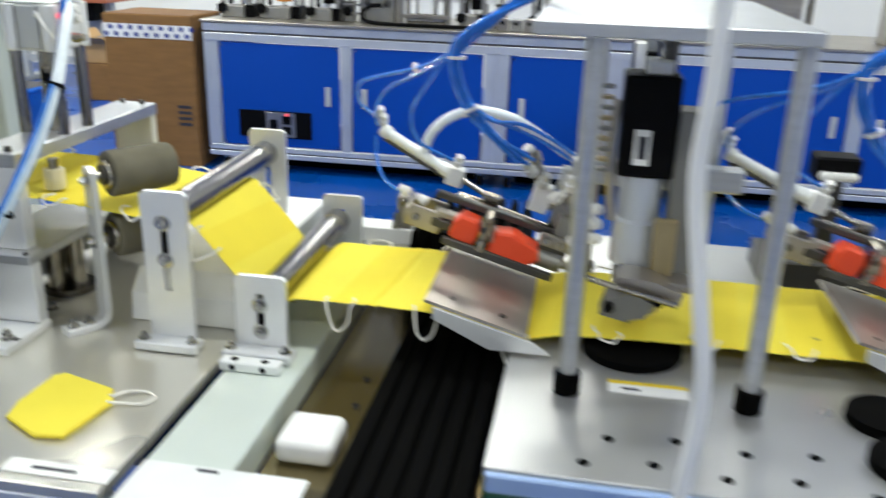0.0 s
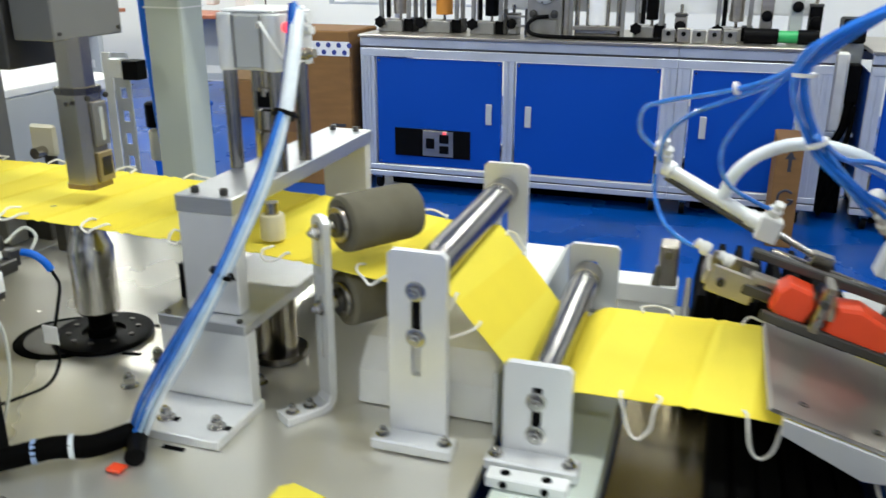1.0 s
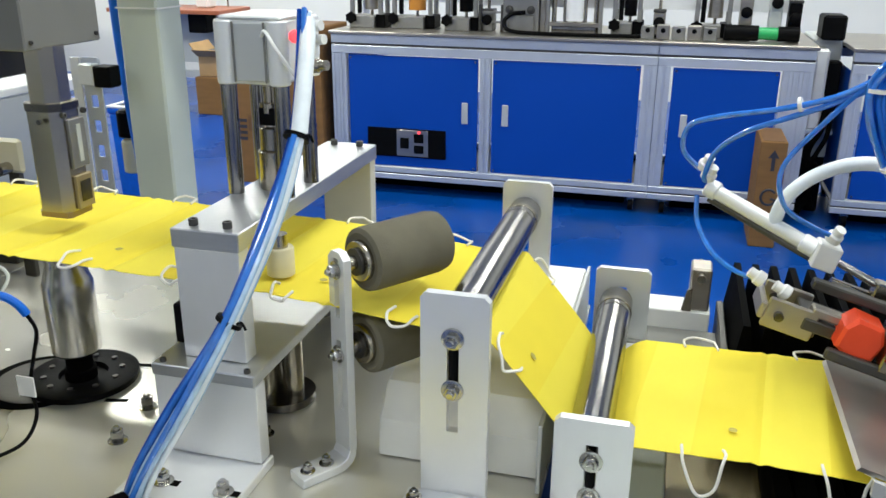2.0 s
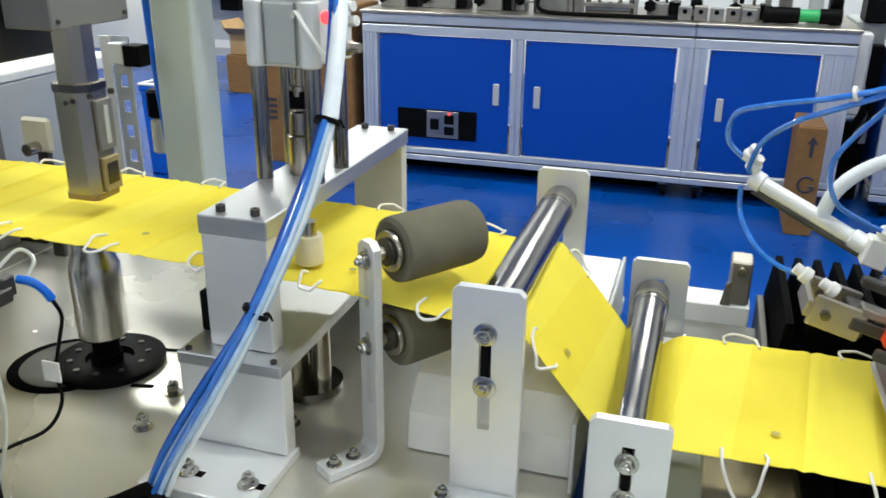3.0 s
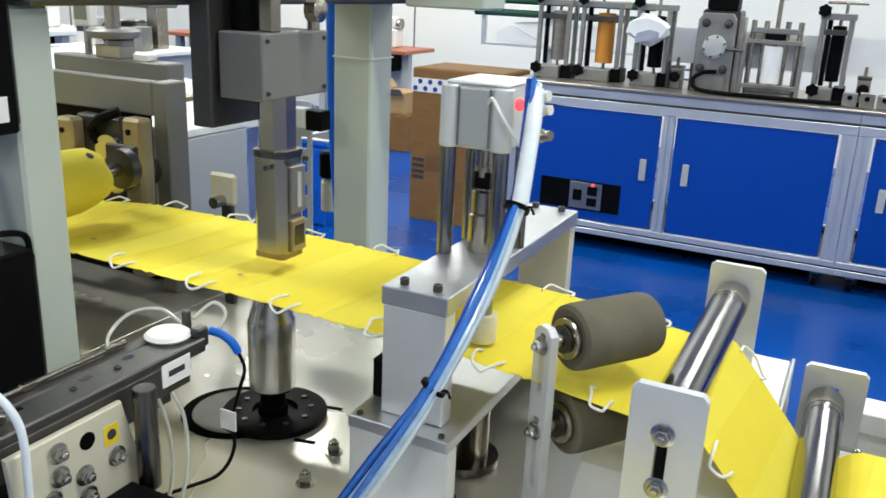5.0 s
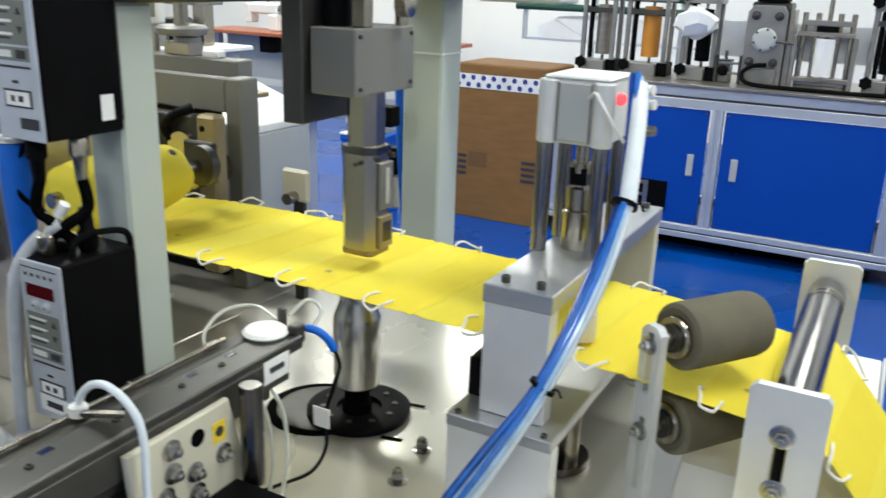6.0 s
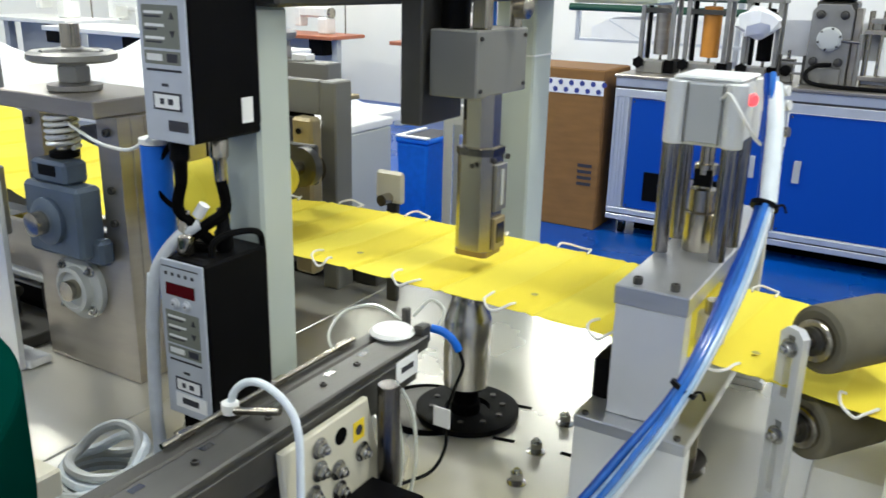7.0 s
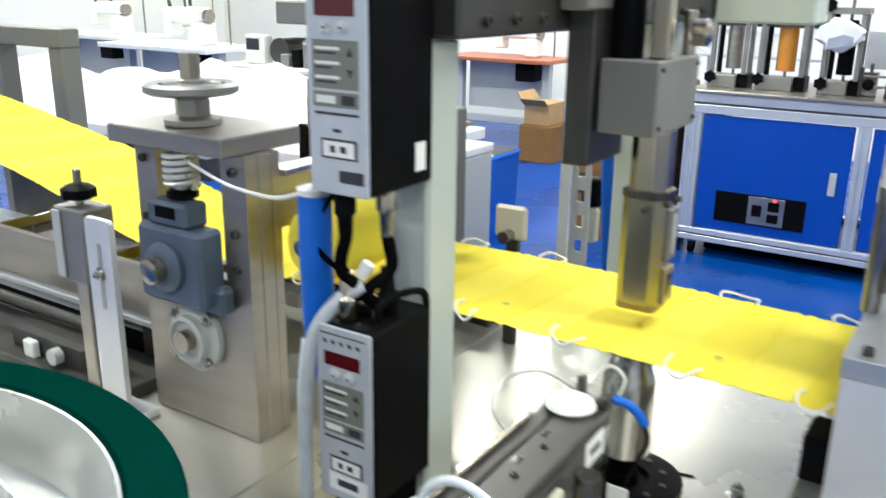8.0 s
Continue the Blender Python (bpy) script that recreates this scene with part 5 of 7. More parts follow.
part("knob", lathe(bmesh.new(), [(0.012, 0), (0.026, 0.004), (0.026, 0.018), (0.016, 0.024)], (-1.59, 1.492, 1.072), n=8), BLACK, clampb, "black star knob")
part("spindle", R((-1.59, 1.492, 1.0655), (-1.59, 1.492, 1.118), 0.006), STEEL, clampb)
dr = thing("drive_unit", (-1.75, 1.5, 0.752), "dark cast drive unit with shaft under the strip", "motor")
part("body", B(-1.85, -1.64, 1.50, 1.575, 0.752, 0.815, 0.008), DARK_STEEL, dr)
part("shaft", R((-1.95, 1.545, 0.83), (-1.60, 1.545, 0.83), 0.010), DARK_STEEL, dr)
part("cap", R((-1.70, 1.495, 0.79), (-1.70, 1.48, 0.79), 0.014), BOX_GREY, dr, "pale round cap")
part("clip", B(-1.79, -1.76, 1.485, 1.4995, 0.765, 0.80, 0.003), WHITE_PL, dr, "small white clip")

# ---- pick-up stations over the strip ----
def station():
    t = thing("transfer_station", (0.27, 1.6, 0.79), "sloping steel tray with air cylinders and red bumpers over the strip", "transfer unit", "transfer stations")
    tilt = math.degrees(math.atan2(0.042, 0.15))
    bm = bmesh.new()
    prism(bm, [(0.196, 0.862), (0.200, 0.866), (0.356, 0.822), (0.354, 0.817)], 1.603, 1.842)
    part("tray", bm, STAINLESS, t, "polished sloping steel tray", False)
    part("tray_flange", prism(bmesh.new(), [(0.212, 0.856), (0.366, 0.813), (0.392, 0.796), (0.30, 0.796), (0.212, 0.838)], 1.596, 1.6025), ALU_PLATE, t, "pale tray flange", False)
    bolt(t, (0.235, 1.64, 0.853), (0.27, 0, 0.96), 0.005, 0.004, "cap_screw")
    bolt(t, (0.315, 1.64, 0.832), (0.27, 0, 0.96), 0.005, 0.004, "cap_screw")
    base = Vector((0.27, 1.865, 0.89))
    turn = pose(0, 0, 0, 0, tilt, 0)

    def slab(cx, cy, cz, sx, sy, sz, bevel=0.002):
        bm = bevelled(-sx / 2, sx / 2, -sy / 2, sy / 2, -sz / 2, sz / 2, bevel, 5 if bevel > 0.01 else 1)
        bmesh.ops.transform(bm, matrix=Matrix.Translation((cx, cy, cz)) @ turn, verts=bm.verts)
        return bm
    part("base_plate", slab(0.275, 1.865, 0.885, 0.23, 0.07, 0.016), DARK_STEEL, t, "dark steel base plate")
    part("clamp_bar", slab(0.27, 1.842, 0.904, 0.20, 0.02, 0.012), STAINLESS, t)
    part("side_cheek", slab(0.150, 1.835, 0.918, 0.062, 0.006, 0.040), STAINLESS, t, "thin steel cheek")
    part("side_cheek", slab(0.150, 1.895, 0.918, 0.062, 0.006, 0.040), STAINLESS, t, "thin steel cheek")
    part("cheek_block", slab(0.172, 1.865, 0.910, 0.026, 0.05, 0.030), DARK_STEEL, t)
    part("cheek_pin", R((0.136, 1.825, 0.922), (0.136, 1.905, 0.922), 0.006), CHROME, t)
    part("end_cheek", slab(0.375, 1.86, 0.872, 0.05, 0.085, 0.045), DARK_STEEL, t)
    def cut_block(cx, cy, cz, outline, depth):
        """A thick plate with a cut outline (along the slope, across it), standing square to the slope."""
        bm = prism(bmesh.new(), [(p * 0.92, q * 0.84) for p, q in outline], -depth / 2, depth / 2, "y", 0.004)
        bmesh.ops.transform(bm, matrix=Matrix.Translation((cx, cy, cz)) @ turn, verts=bm.verts)
        return bm
    part("red_bumper", cut_block(0.230, 1.826, 0.910, [(-0.030, -0.020), (-0.012, -0.029), (0.020, -0.026), (0.025, 0.004), (0.016, 0.027), (-0.017, 0.030), (-0.029, 0.012)], 0.042), RED, t, "orange-red bumper with cut corners", False)
    part("red_bumper", cut_block(0.312, 1.824, 0.886, [(-0.046, -0.022), (-0.020, -0.030), (0.036, -0.026), (0.052, -0.006), (0.046, 0.014), (-0.010, 0.030), (-0.040, 0.022)], 0.046), RED, t, "orange-red bumper with cut corners", False)
    strap = part("bumper_strap", slab(0.262, 1.822, 0.909, 0.014, 0.056, 0.066), STEEL, t, "steel strap between the bumpers")
    part("strap_screw", R((0.262, 1.793, 0.921), (0.262, 1.787, 0.921), 0.006, n=8), DARK_STEEL, strap)
    part("strap_screw", R((0.258, 1.793, 0.896), (0.258, 1.787, 0.896), 0.006, n=8), BOLT_STEEL, strap)
    part("back_bar", slab(0.275, 1.850, 0.934, 0.215, 0.016, 0.012), DARK_STEEL, t, "dark bar over the bumpers")
    part("front_bar", slab(0.285, 1.800, 0.868, 0.20, 0.010, 0.014), DARK_STEEL, t, "dark bar under the bumpers")
    part("clamp_screw", R((0.268, 1.81, 0.935), (0.276, 1.81, 0.895), 0.008), STEEL, t)
    part("hinge_rod", R((0.20, 1.90, 0.945), (0.40, 1.89, 0.888), 0.009), STEEL, t, "steel hinge rod")
    for x in (0.22, 0.28, 0.34):
        bolt(t, (x, 1.87, 0.912 - 0.28 * (x - 0.22)), (0.27, 0, 0.96), 0.006, 0.007, "cap_screw")
    # long air cylinder
    a, b = Vector((0.042, 1.972, 1.041)), Vector((0.190, 1.914, 0.979))
    w = (b - a).normalized()
    part("air_cylinder", lathe(bmesh.new(), [(0.0110, 0), (0.0130, 0.002), (0.0130, 0.016), (0.0098, 0.018), (0.0098, 0.140), (0.0125, 0.142), (0.0125, 0.160), (0.008, 0.162)], a, w, 20), PALE_ALU, t, "slim steel air cylinder")
    part("guide_rail", R(a + Vector((0.004, -0.002, -0.016)), b + Vector((0.004, -0.002, -0.016)), 0.005), DARK_STEEL, t, "dark guide rod under the cylinder")
    part("cylinder_block", slab(0.192, 1.912, 0.978, 0.03, 0.03, 0.034), WHITE_PL, t, "white cylinder block")
    part("piston_rod", R(b, b + w * 0.09, 0.005), CHROME, t, "bright piston rod")
    part("rod_end", slab(0.262, 1.885, 0.945, 0.03, 0.022, 0.024), STEEL, t)
    for k, (x, y, z) in enumerate(((0.040, 1.97, 1.052), (0.034, 1.966, 1.066), (0.195, 1.905, 1.0), (0.118, 1.862, 0.953), (0.150, 1.862, 0.938))):
        part("fitting", lathe(bmesh.new(), [(0.006, 0), (0.010, 0.002), (0.010, 0.011), (0.007, 0.013), (0.007, 0.022)], (x, y, z), (0.35, -0.4, 0.85) if k < 3 else (-0.8, 0.1, 0.5), 14), WHITE_PL, t, "white push-in fitting")
    # second, steeper cylinder
    a2, b2 = Vector((0.325, 1.915, 1.03)), Vector((0.378, 1.882, 0.925))
    w2 = (b2 - a2).normalized()
    part("short_cylinder", lathe(bmesh.new(), [(0.013, 0), (0.016, 0.002), (0.016, 0.02), (0.0125, 0.022), (0.0125, 0.08), (0.016, 0.082), (0.016, 0.105), (0.008, 0.107)], a2, w2, 20), STEEL, t, "steel air cylinder")
    part("swing_arm", slab(0.385, 1.88, 0.945, 0.022, 0.03, 0.09), STEEL, t)
    part("pivot", R((0.40, 1.84, 0.95), (0.40, 1.92, 0.95), 0.012), STEEL, t)
    part("fitting", lathe(bmesh.new(), [(0.007, 0), (0.011, 0.002), (0.011, 0.012), (0.007, 0.016)], a2, (-0.5, -0.5, 0.6), 14), WHITE_PL, t)
    # tubes
    part("suction_hose", hose(bmesh.new(), [(0.128, 1.938, 1.008), (0.140, 1.935, 1.045), (0.172, 1.93, 1.078), (0.222, 1.928, 1.096), (0.285, 1.925, 1.088), (0.34, 1.915, 1.062), (0.39, 1.90, 1.035), (0.43, 1.89, 1.02)], 0.0090, 12), TUBE_WHITE, t, "milky white hose")
    part("blue_tube", hose(bmesh.new(), [(0.44, 1.74, 1.40), (0.33, 1.78, 1.325), (0.25, 1.80, 1.262), (0.205, 1.815, 1.222), (0.165, 1.835, 1.192), (0.11, 1.86, 1.170), (0.045, 1.90, 1.150), (0.010, 1.922, 1.132), (0.006, 1.945, 1.095), (0.030, 1.966, 1.066)], 0.0034, 9), STATION_TUBE, t, "translucent blue air tube")
    part("blue_tube", hose(bmesh.new(), [(0.445, 1.745, 1.395), (0.335, 1.785, 1.318), (0.255, 1.805, 1.255), (0.21, 1.82, 1.214), (0.165, 1.84, 1.184), (0.115, 1.862, 1.158), (0.075, 1.885, 1.135), (0.045, 1.92, 1.10), (0.036, 1.95, 1.06), (0.040, 1.965, 1.05)], 0.0034, 9), STATION_TUBE, t, "translucent blue air tube")
    for k in range(5):
        o, p = 0.008 * math.cos(k * 1.3), 0.008 * math.sin(k * 1.3)
        part("blue_tube", hose(bmesh.new(), [(0.46 + o, 1.74 + p, 1.40), (0.34, 1.785 + o, 1.318 + p), (0.240 + o, 1.80 + p, 1.256), (0.200 + o, 1.815, 1.212 + p), (0.206 + o, 1.818 + p, 1.16), (0.234 + o, 1.825, 1.11 + p), (0.275 + o, 1.84 + p, 1.065), (0.318 + 2 * o, 1.862 + p, 1.03 + p)], 0.0034, 9), (STATION_TUBE, TUBE_SKY, STATION_TUBE)[k % 3], t, "translucent blue air tube")
    part("blue_tube", hose(bmesh.new(), [(0.030, 1.966, 1.03), (0.034, 1.955, 0.995), (0.055, 1.915, 0.968), (0.085, 1.885, 0.955), (0.118, 1.865, 0.953)], 0.0032, 9), STATION_TUBE, t, "translucent blue air tube")
    part("blue_tube", hose(bmesh.new(), [(0.20, 1.82, 1.22), (0.155, 1.84, 1.16), (0.12, 1.86, 1.10), (0.13, 1.87, 1.05), (0.17, 1.89, 1.02), (0.195, 1.90, 1.008)], 0.0032, 9), STATION_TUBE, t, "translucent blue air tube")
    for x, z, way in ((0.13, 1.178, (-1, 0.3, -0.25)), (0.203, 1.20, (0, 0, 1)), (0.228, 1.122, (0.5, 0.1, -1))):
        part("tube_tie", lathe(bmesh.new(), [(0.006 if x < 0.2 else 0.012, 0), (0.0085 if x < 0.2 else 0.0145, 0), (0.0085 if x < 0.2 else 0.0145, 0.004), (0.006 if x < 0.2 else 0.012, 0.004)], (x, 1.818 if x > 0.2 else 1.850, z), way, 16), WHITE_PL, t, "white tube tie")
    for k, (x, y, z, way) in enumerate(((0.352, 1.86, 0.985, (0.3, -0.4, 0.85)), (0.372, 1.85, 0.965, (0.6, -0.5, 0.6)), (0.398, 1.845, 0.985, (0.1, -0.3, 0.95)), (0.335, 1.875, 1.0, (-0.5, -0.3, 0.8)), (0.425, 1.83, 0.94, (0.7, -0.6, 0.3)), (0.41, 1.82, 0.905, (0.4, -0.9, 0.1)))):
        part("elbow_fitting", lathe(bmesh.new(), [(0.006, 0), (0.0105, 0.002), (0.0105, 0.014), (0.0075, 0.016), (0.0075, 0.028), (0.005, 0.03)], (x, y, z), way, 14), WHITE_PL if k % 3 else BOX_GREY, t, "pale push-in fitting")
    part("stop_cylinder", lathe(bmesh.new(), [(0.013, 0), (0.017, 0.002), (0.017, 0.045), (0.012, 0.047), (0.007, 0.049), (0.007, 0.066)], (0.352, 1.826, 0.872), (0.96, -0.1, -0.27), 20), DULL_STEEL, t, "short dull steel cylinder")
    part("lever", slab(0.392, 1.822, 0.895, 0.075, 0.012, 0.022), STAINLESS, t, "steel lever")
    part("lever_block", slab(0.402, 1.85, 0.92, 0.04, 0.04, 0.035), DULL_STEEL, t, "cast lever block")
    part("valve_body", slab(0.350, 1.885, 0.958, 0.034, 0.030, 0.050), PALE_ALU, t, "pale valve body")
    part("valve_body", slab(0.395, 1.895, 0.992, 0.030, 0.028, 0.040), BOX_GREY, t, "pale valve body")
    for k in range(3):
        part("link_screw", R((0.368 + 0.024 * k, 1.8155, 0.902 - 0.0066 * k), (0.368 + 0.024 * k, 1.809, 0.902 - 0.0066 * k), 0.006, n=8), BOLT_STEEL, t)
    for k in range(2):
        part("blue_tube", hose(bmesh.new(), [(0.225, 1.81, 1.13), (0.262, 1.84 + 0.01 * k, 1.098), (0.31, 1.88, 1.086 - 0.012 * k), (0.36, 1.89, 1.062 - 0.012 * k), (0.415, 1.885, 1.03 - 0.01 * k), (0.45, 1.885, 1.01)], 0.0036, 9), STATION_TUBE, t, "translucent blue air tube")
    part("end_tie", slab(0.117, 1.865, 0.927, 0.008, 0.066, 0.022), STAINLESS, t, "steel tie bar")
    part("stand_post", B(0.41, 0.445, 1.88, 1.93, 0.791, 0.95, 0.003), HEAD, t, "grey post")
    return t


first = station()
second = copy_thing(first, pose(0.27 + 0.625, 1.6, 0.79))
for piece in [c for c in bpy.data.objects if c.parent == second and c.name.startswith("suction_hose")]:
    bpy.data.objects.remove(piece)
g = thing("adjusting_screw", (0.10, 2.07, 0.80), "steel adjusting clamp on the white beam", "clamp")
part("block", B(0.040, 0.072, 2.105, 2.15, 0.8005, 0.872, 0.003), STAINLESS, g)
part("jaw", prism(bmesh.new(), [(0.030, 0.8005), (0.045, 0.8005), (0.045, 0.84), (0.036, 0.835)], 2.10, 2.104), STEEL, g, "", False)
part("screw", R((0.056, 2.09, 0.86), (0.056, 2.165, 0.86), 0.007), STEEL, g)

# ---- welding portal on the grey deck ----
wp = thing("welding_portal", (0.545, 1.75, 0.79), "four-post welding station with black motor and steel horn", "welder")
for x, y in ((0.422, 1.507), (0.668, 1.510), (0.435, 1.95), (0.640, 1.95)):
    p = part("post", lathe(bmesh.new(), [(0.0125, 0.03), (0.0125, 0.488)], (x, y, 0.7905), n=20), ALU, wp, "round aluminium post")
    part("post_foot", lathe(bmesh.new(), [(0.019, 0), (0.019, 0.030), (0.013, 0.031)], (x, y, 0.7905), n=20), BLACK_MATT, p, "black foot")
part("top_plate", B(0.345, 0.678, 1.475, 2.0, 1.279, 1.297, 0.002), ALU, wp, "aluminium top plate")
part("motor", B(0.470, 0.555, 1.735, 1.82, 1.045, 1.20, 0.004), BLACK, wp, "black motor housing")
part("motor_label", B(0.492, 0.516, 1.7335, 1.7348, 1.065, 1.12, 0), PAPER, wp, "white label with dark marks")
part("print_bar", B(0.498, 0.511, 1.7325, 1.7334, 1.075, 1.11, 0), INK, wp)
part("motor_stem", R((0.535, 1.78, 1.2005), (0.535, 1.78, 1.279), 0.012), DARK_STEEL, wp)
part("horn_body", lathe(bmesh.new(), [(0.034, 0), (0.039, 0.004), (0.039, 0.075), (0.034, 0.08), (0.034, 0.15)], (0.512, 1.775, 0.893), n=32), PROFILE, wp, "pale aluminium horn body")
part("guide_block", B(0.555, 0.60, 1.74, 1.80, 0.88, 1.15, 0.003), HEAD, wp)
part("chain", hose(bmesh.new(), [(0.462, 1.76, 1.16), (0.458, 1.75, 1.10), (0.462, 1.75, 1.03), (0.47, 1.755, 0.97)], 0.008, 8), STAINLESS, wp)
part("cross_bar", B(0.40, 0.68, 1.84, 1.875, 1.0, 1.04, 0.003), ALU, wp)
part("clamp_jaw", prism(bmesh.new(), [(0.462, 0.846), (0.50, 0.838), (0.53, 0.846), (0.545, 0.868), (0.51, 0.884), (0.47, 0.872)], 1.655, 1.70), HEAD, wp, "dark steel jaw", False)
part("clamp_jaw", prism(bmesh.new(), [(0.500, 0.872), (0.58, 0.866), (0.586, 0.884), (0.54, 0.902), (0.488, 0.905)], 1.668, 1.73), STAINLESS, wp, "worn steel jaw", False)
part("jaw_pin", R((0.475, 1.645, 0.862), (0.475, 1.70, 0.862), 0.008), BLACK, wp)
part("jaw_pin", R((0.548, 1.652, 0.874), (0.548, 1.71, 0.874), 0.007), BLACK, wp)
part("jaw_rod", R((0.44, 1.66, 0.902), (0.575, 1.655, 0.872), 0.005), STEEL, wp)
part("brass_guard", B(0.535, 0.570, 1.72, 1.735, 0.892, 0.985, 0.003), BRASS, wp, "brass-coloured guard")
for k in range(9):
    part("spring_turn", lathe(bmesh.new(), [(0.005, 0), (0.010, 0.001), (0.010, 0.006), (0.005, 0.007)], (0.447, 1.745, 1.05 + 0.016 * k), n=14), BRASS if k % 2 else HEAD, wp, "small brass-toned ring")
part("motor_cap", B(0.50, 0.54, 1.75, 1.80, 1.2005, 1.222, 0.003), WHITE_PL, wp)
part("clamp_foot", lathe(bmesh.new(), [(0.02, 0), (0.036, 0.004), (0.038, 0.02), (0.024, 0.03), (0.022, 0.05)], (0.518, 1.70, 0.842), n=24), STAINLESS, wp, "worn steel clamp")
part("clamp_arm", B(0.478, 0.60, 1.69, 1.76, 0.878, 0.8925, 0.003), STAINLESS, wp)
part("round_base", lathe(bmesh.new(), [(0.076, 0), (0.076, 0.012), (0.072, 0.014), (0.03, 0.014)], (0.517, 1.655, 0.7905), n=40), BLACK_MATT, wp, "black round base")
for k in range(3):
    part("fitting", lathe(bmesh.new(), [(0.006, 0), (0.009, 0.002), (0.009, 0.016), (0.006, 0.018)], (0.452, 1.77, 0.93 + 0.025 * k), (-0.7, -0.7, 0.1), 12), WHITE_PL, wp)
base2 = thing("round_base", (0.83, 1.5, 0.79), "black round machine base on the grey deck", "base")
part("disc", lathe(bmesh.new(), [(0.05, 0), (0.05, 0.014), (0.03, 0.016)], (0.845, 1.515, 0.7905), n=32), BLACK_MATT, base2)
part("disc", lathe(bmesh.new(), [(0.05, 0), (0.05, 0.014), (0.03, 0.016)], (0.845, 1.405, 0.7905), n=32), BLACK_MATT, base2)
tag = solid("deck_label", B(0.481, 0.592, 1.516, 1.542, 0.7903, 0.7915, 0), PAPER, (0.53, 1.53, 0.7903), "white label with yellow strip on the grey deck", "label")
part("yellow_strip", B(0.481, 0.592, 1.5425, 1.552, 0.7903, 0.7915, 0), YELLOW_TAG, tag)
part("print_bar", B(0.50, 0.525, 1.526, 1.532, 0.7916, 0.792, 0), INK, tag)
conduit = solid("hanging_conduit", hose(bmesh.new(), [(0.515, 1.215, 1.75), (0.523, 1.22, 1.45), (0.526, 1.22, 1.28), (0.524, 1.225, 1.18), (0.542, 1.22, 1.06), (0.556, 1.22, 0.96), (0.550, 1.225, 0.82), (0.545, 1.23, 0.6), (0.54, 1.24, 0.02)], 0.0085, 12), WHITE_PL, (0.54, 1.24, 0.0), "white corrugated conduit hanging in front of the table", "conduit")


vm = thing("valve_manifold", (0.87, 2.05, 0.79), "black valve box on a dark post behind the second tray", "valve block")
part("box", B(0.835, 0.915, 2.03, 2.09, 0.985, 1.03, 0.004), BLACK, vm)
part("post", B(0.86, 0.89, 2.04, 2.07, 0.791, 0.9845, 0.002), DARK_STEEL, vm)
part("base", B(0.76, 1.02, 1.985, 2.12, 0.7905, 0.84, 0.003), DARK_STEEL, vm, "dark base block")
for k in range(4):
    part("fitting", lathe(bmesh.new(), [(0.006, 0), (0.009, 0.002), (0.009, 0.014), (0.006, 0.016)], (0.85 + 0.016 * k, 2.0295, 0.996), (0, -1, 0.2), 12), WHITE_PL, vm, "white push-in fitting")


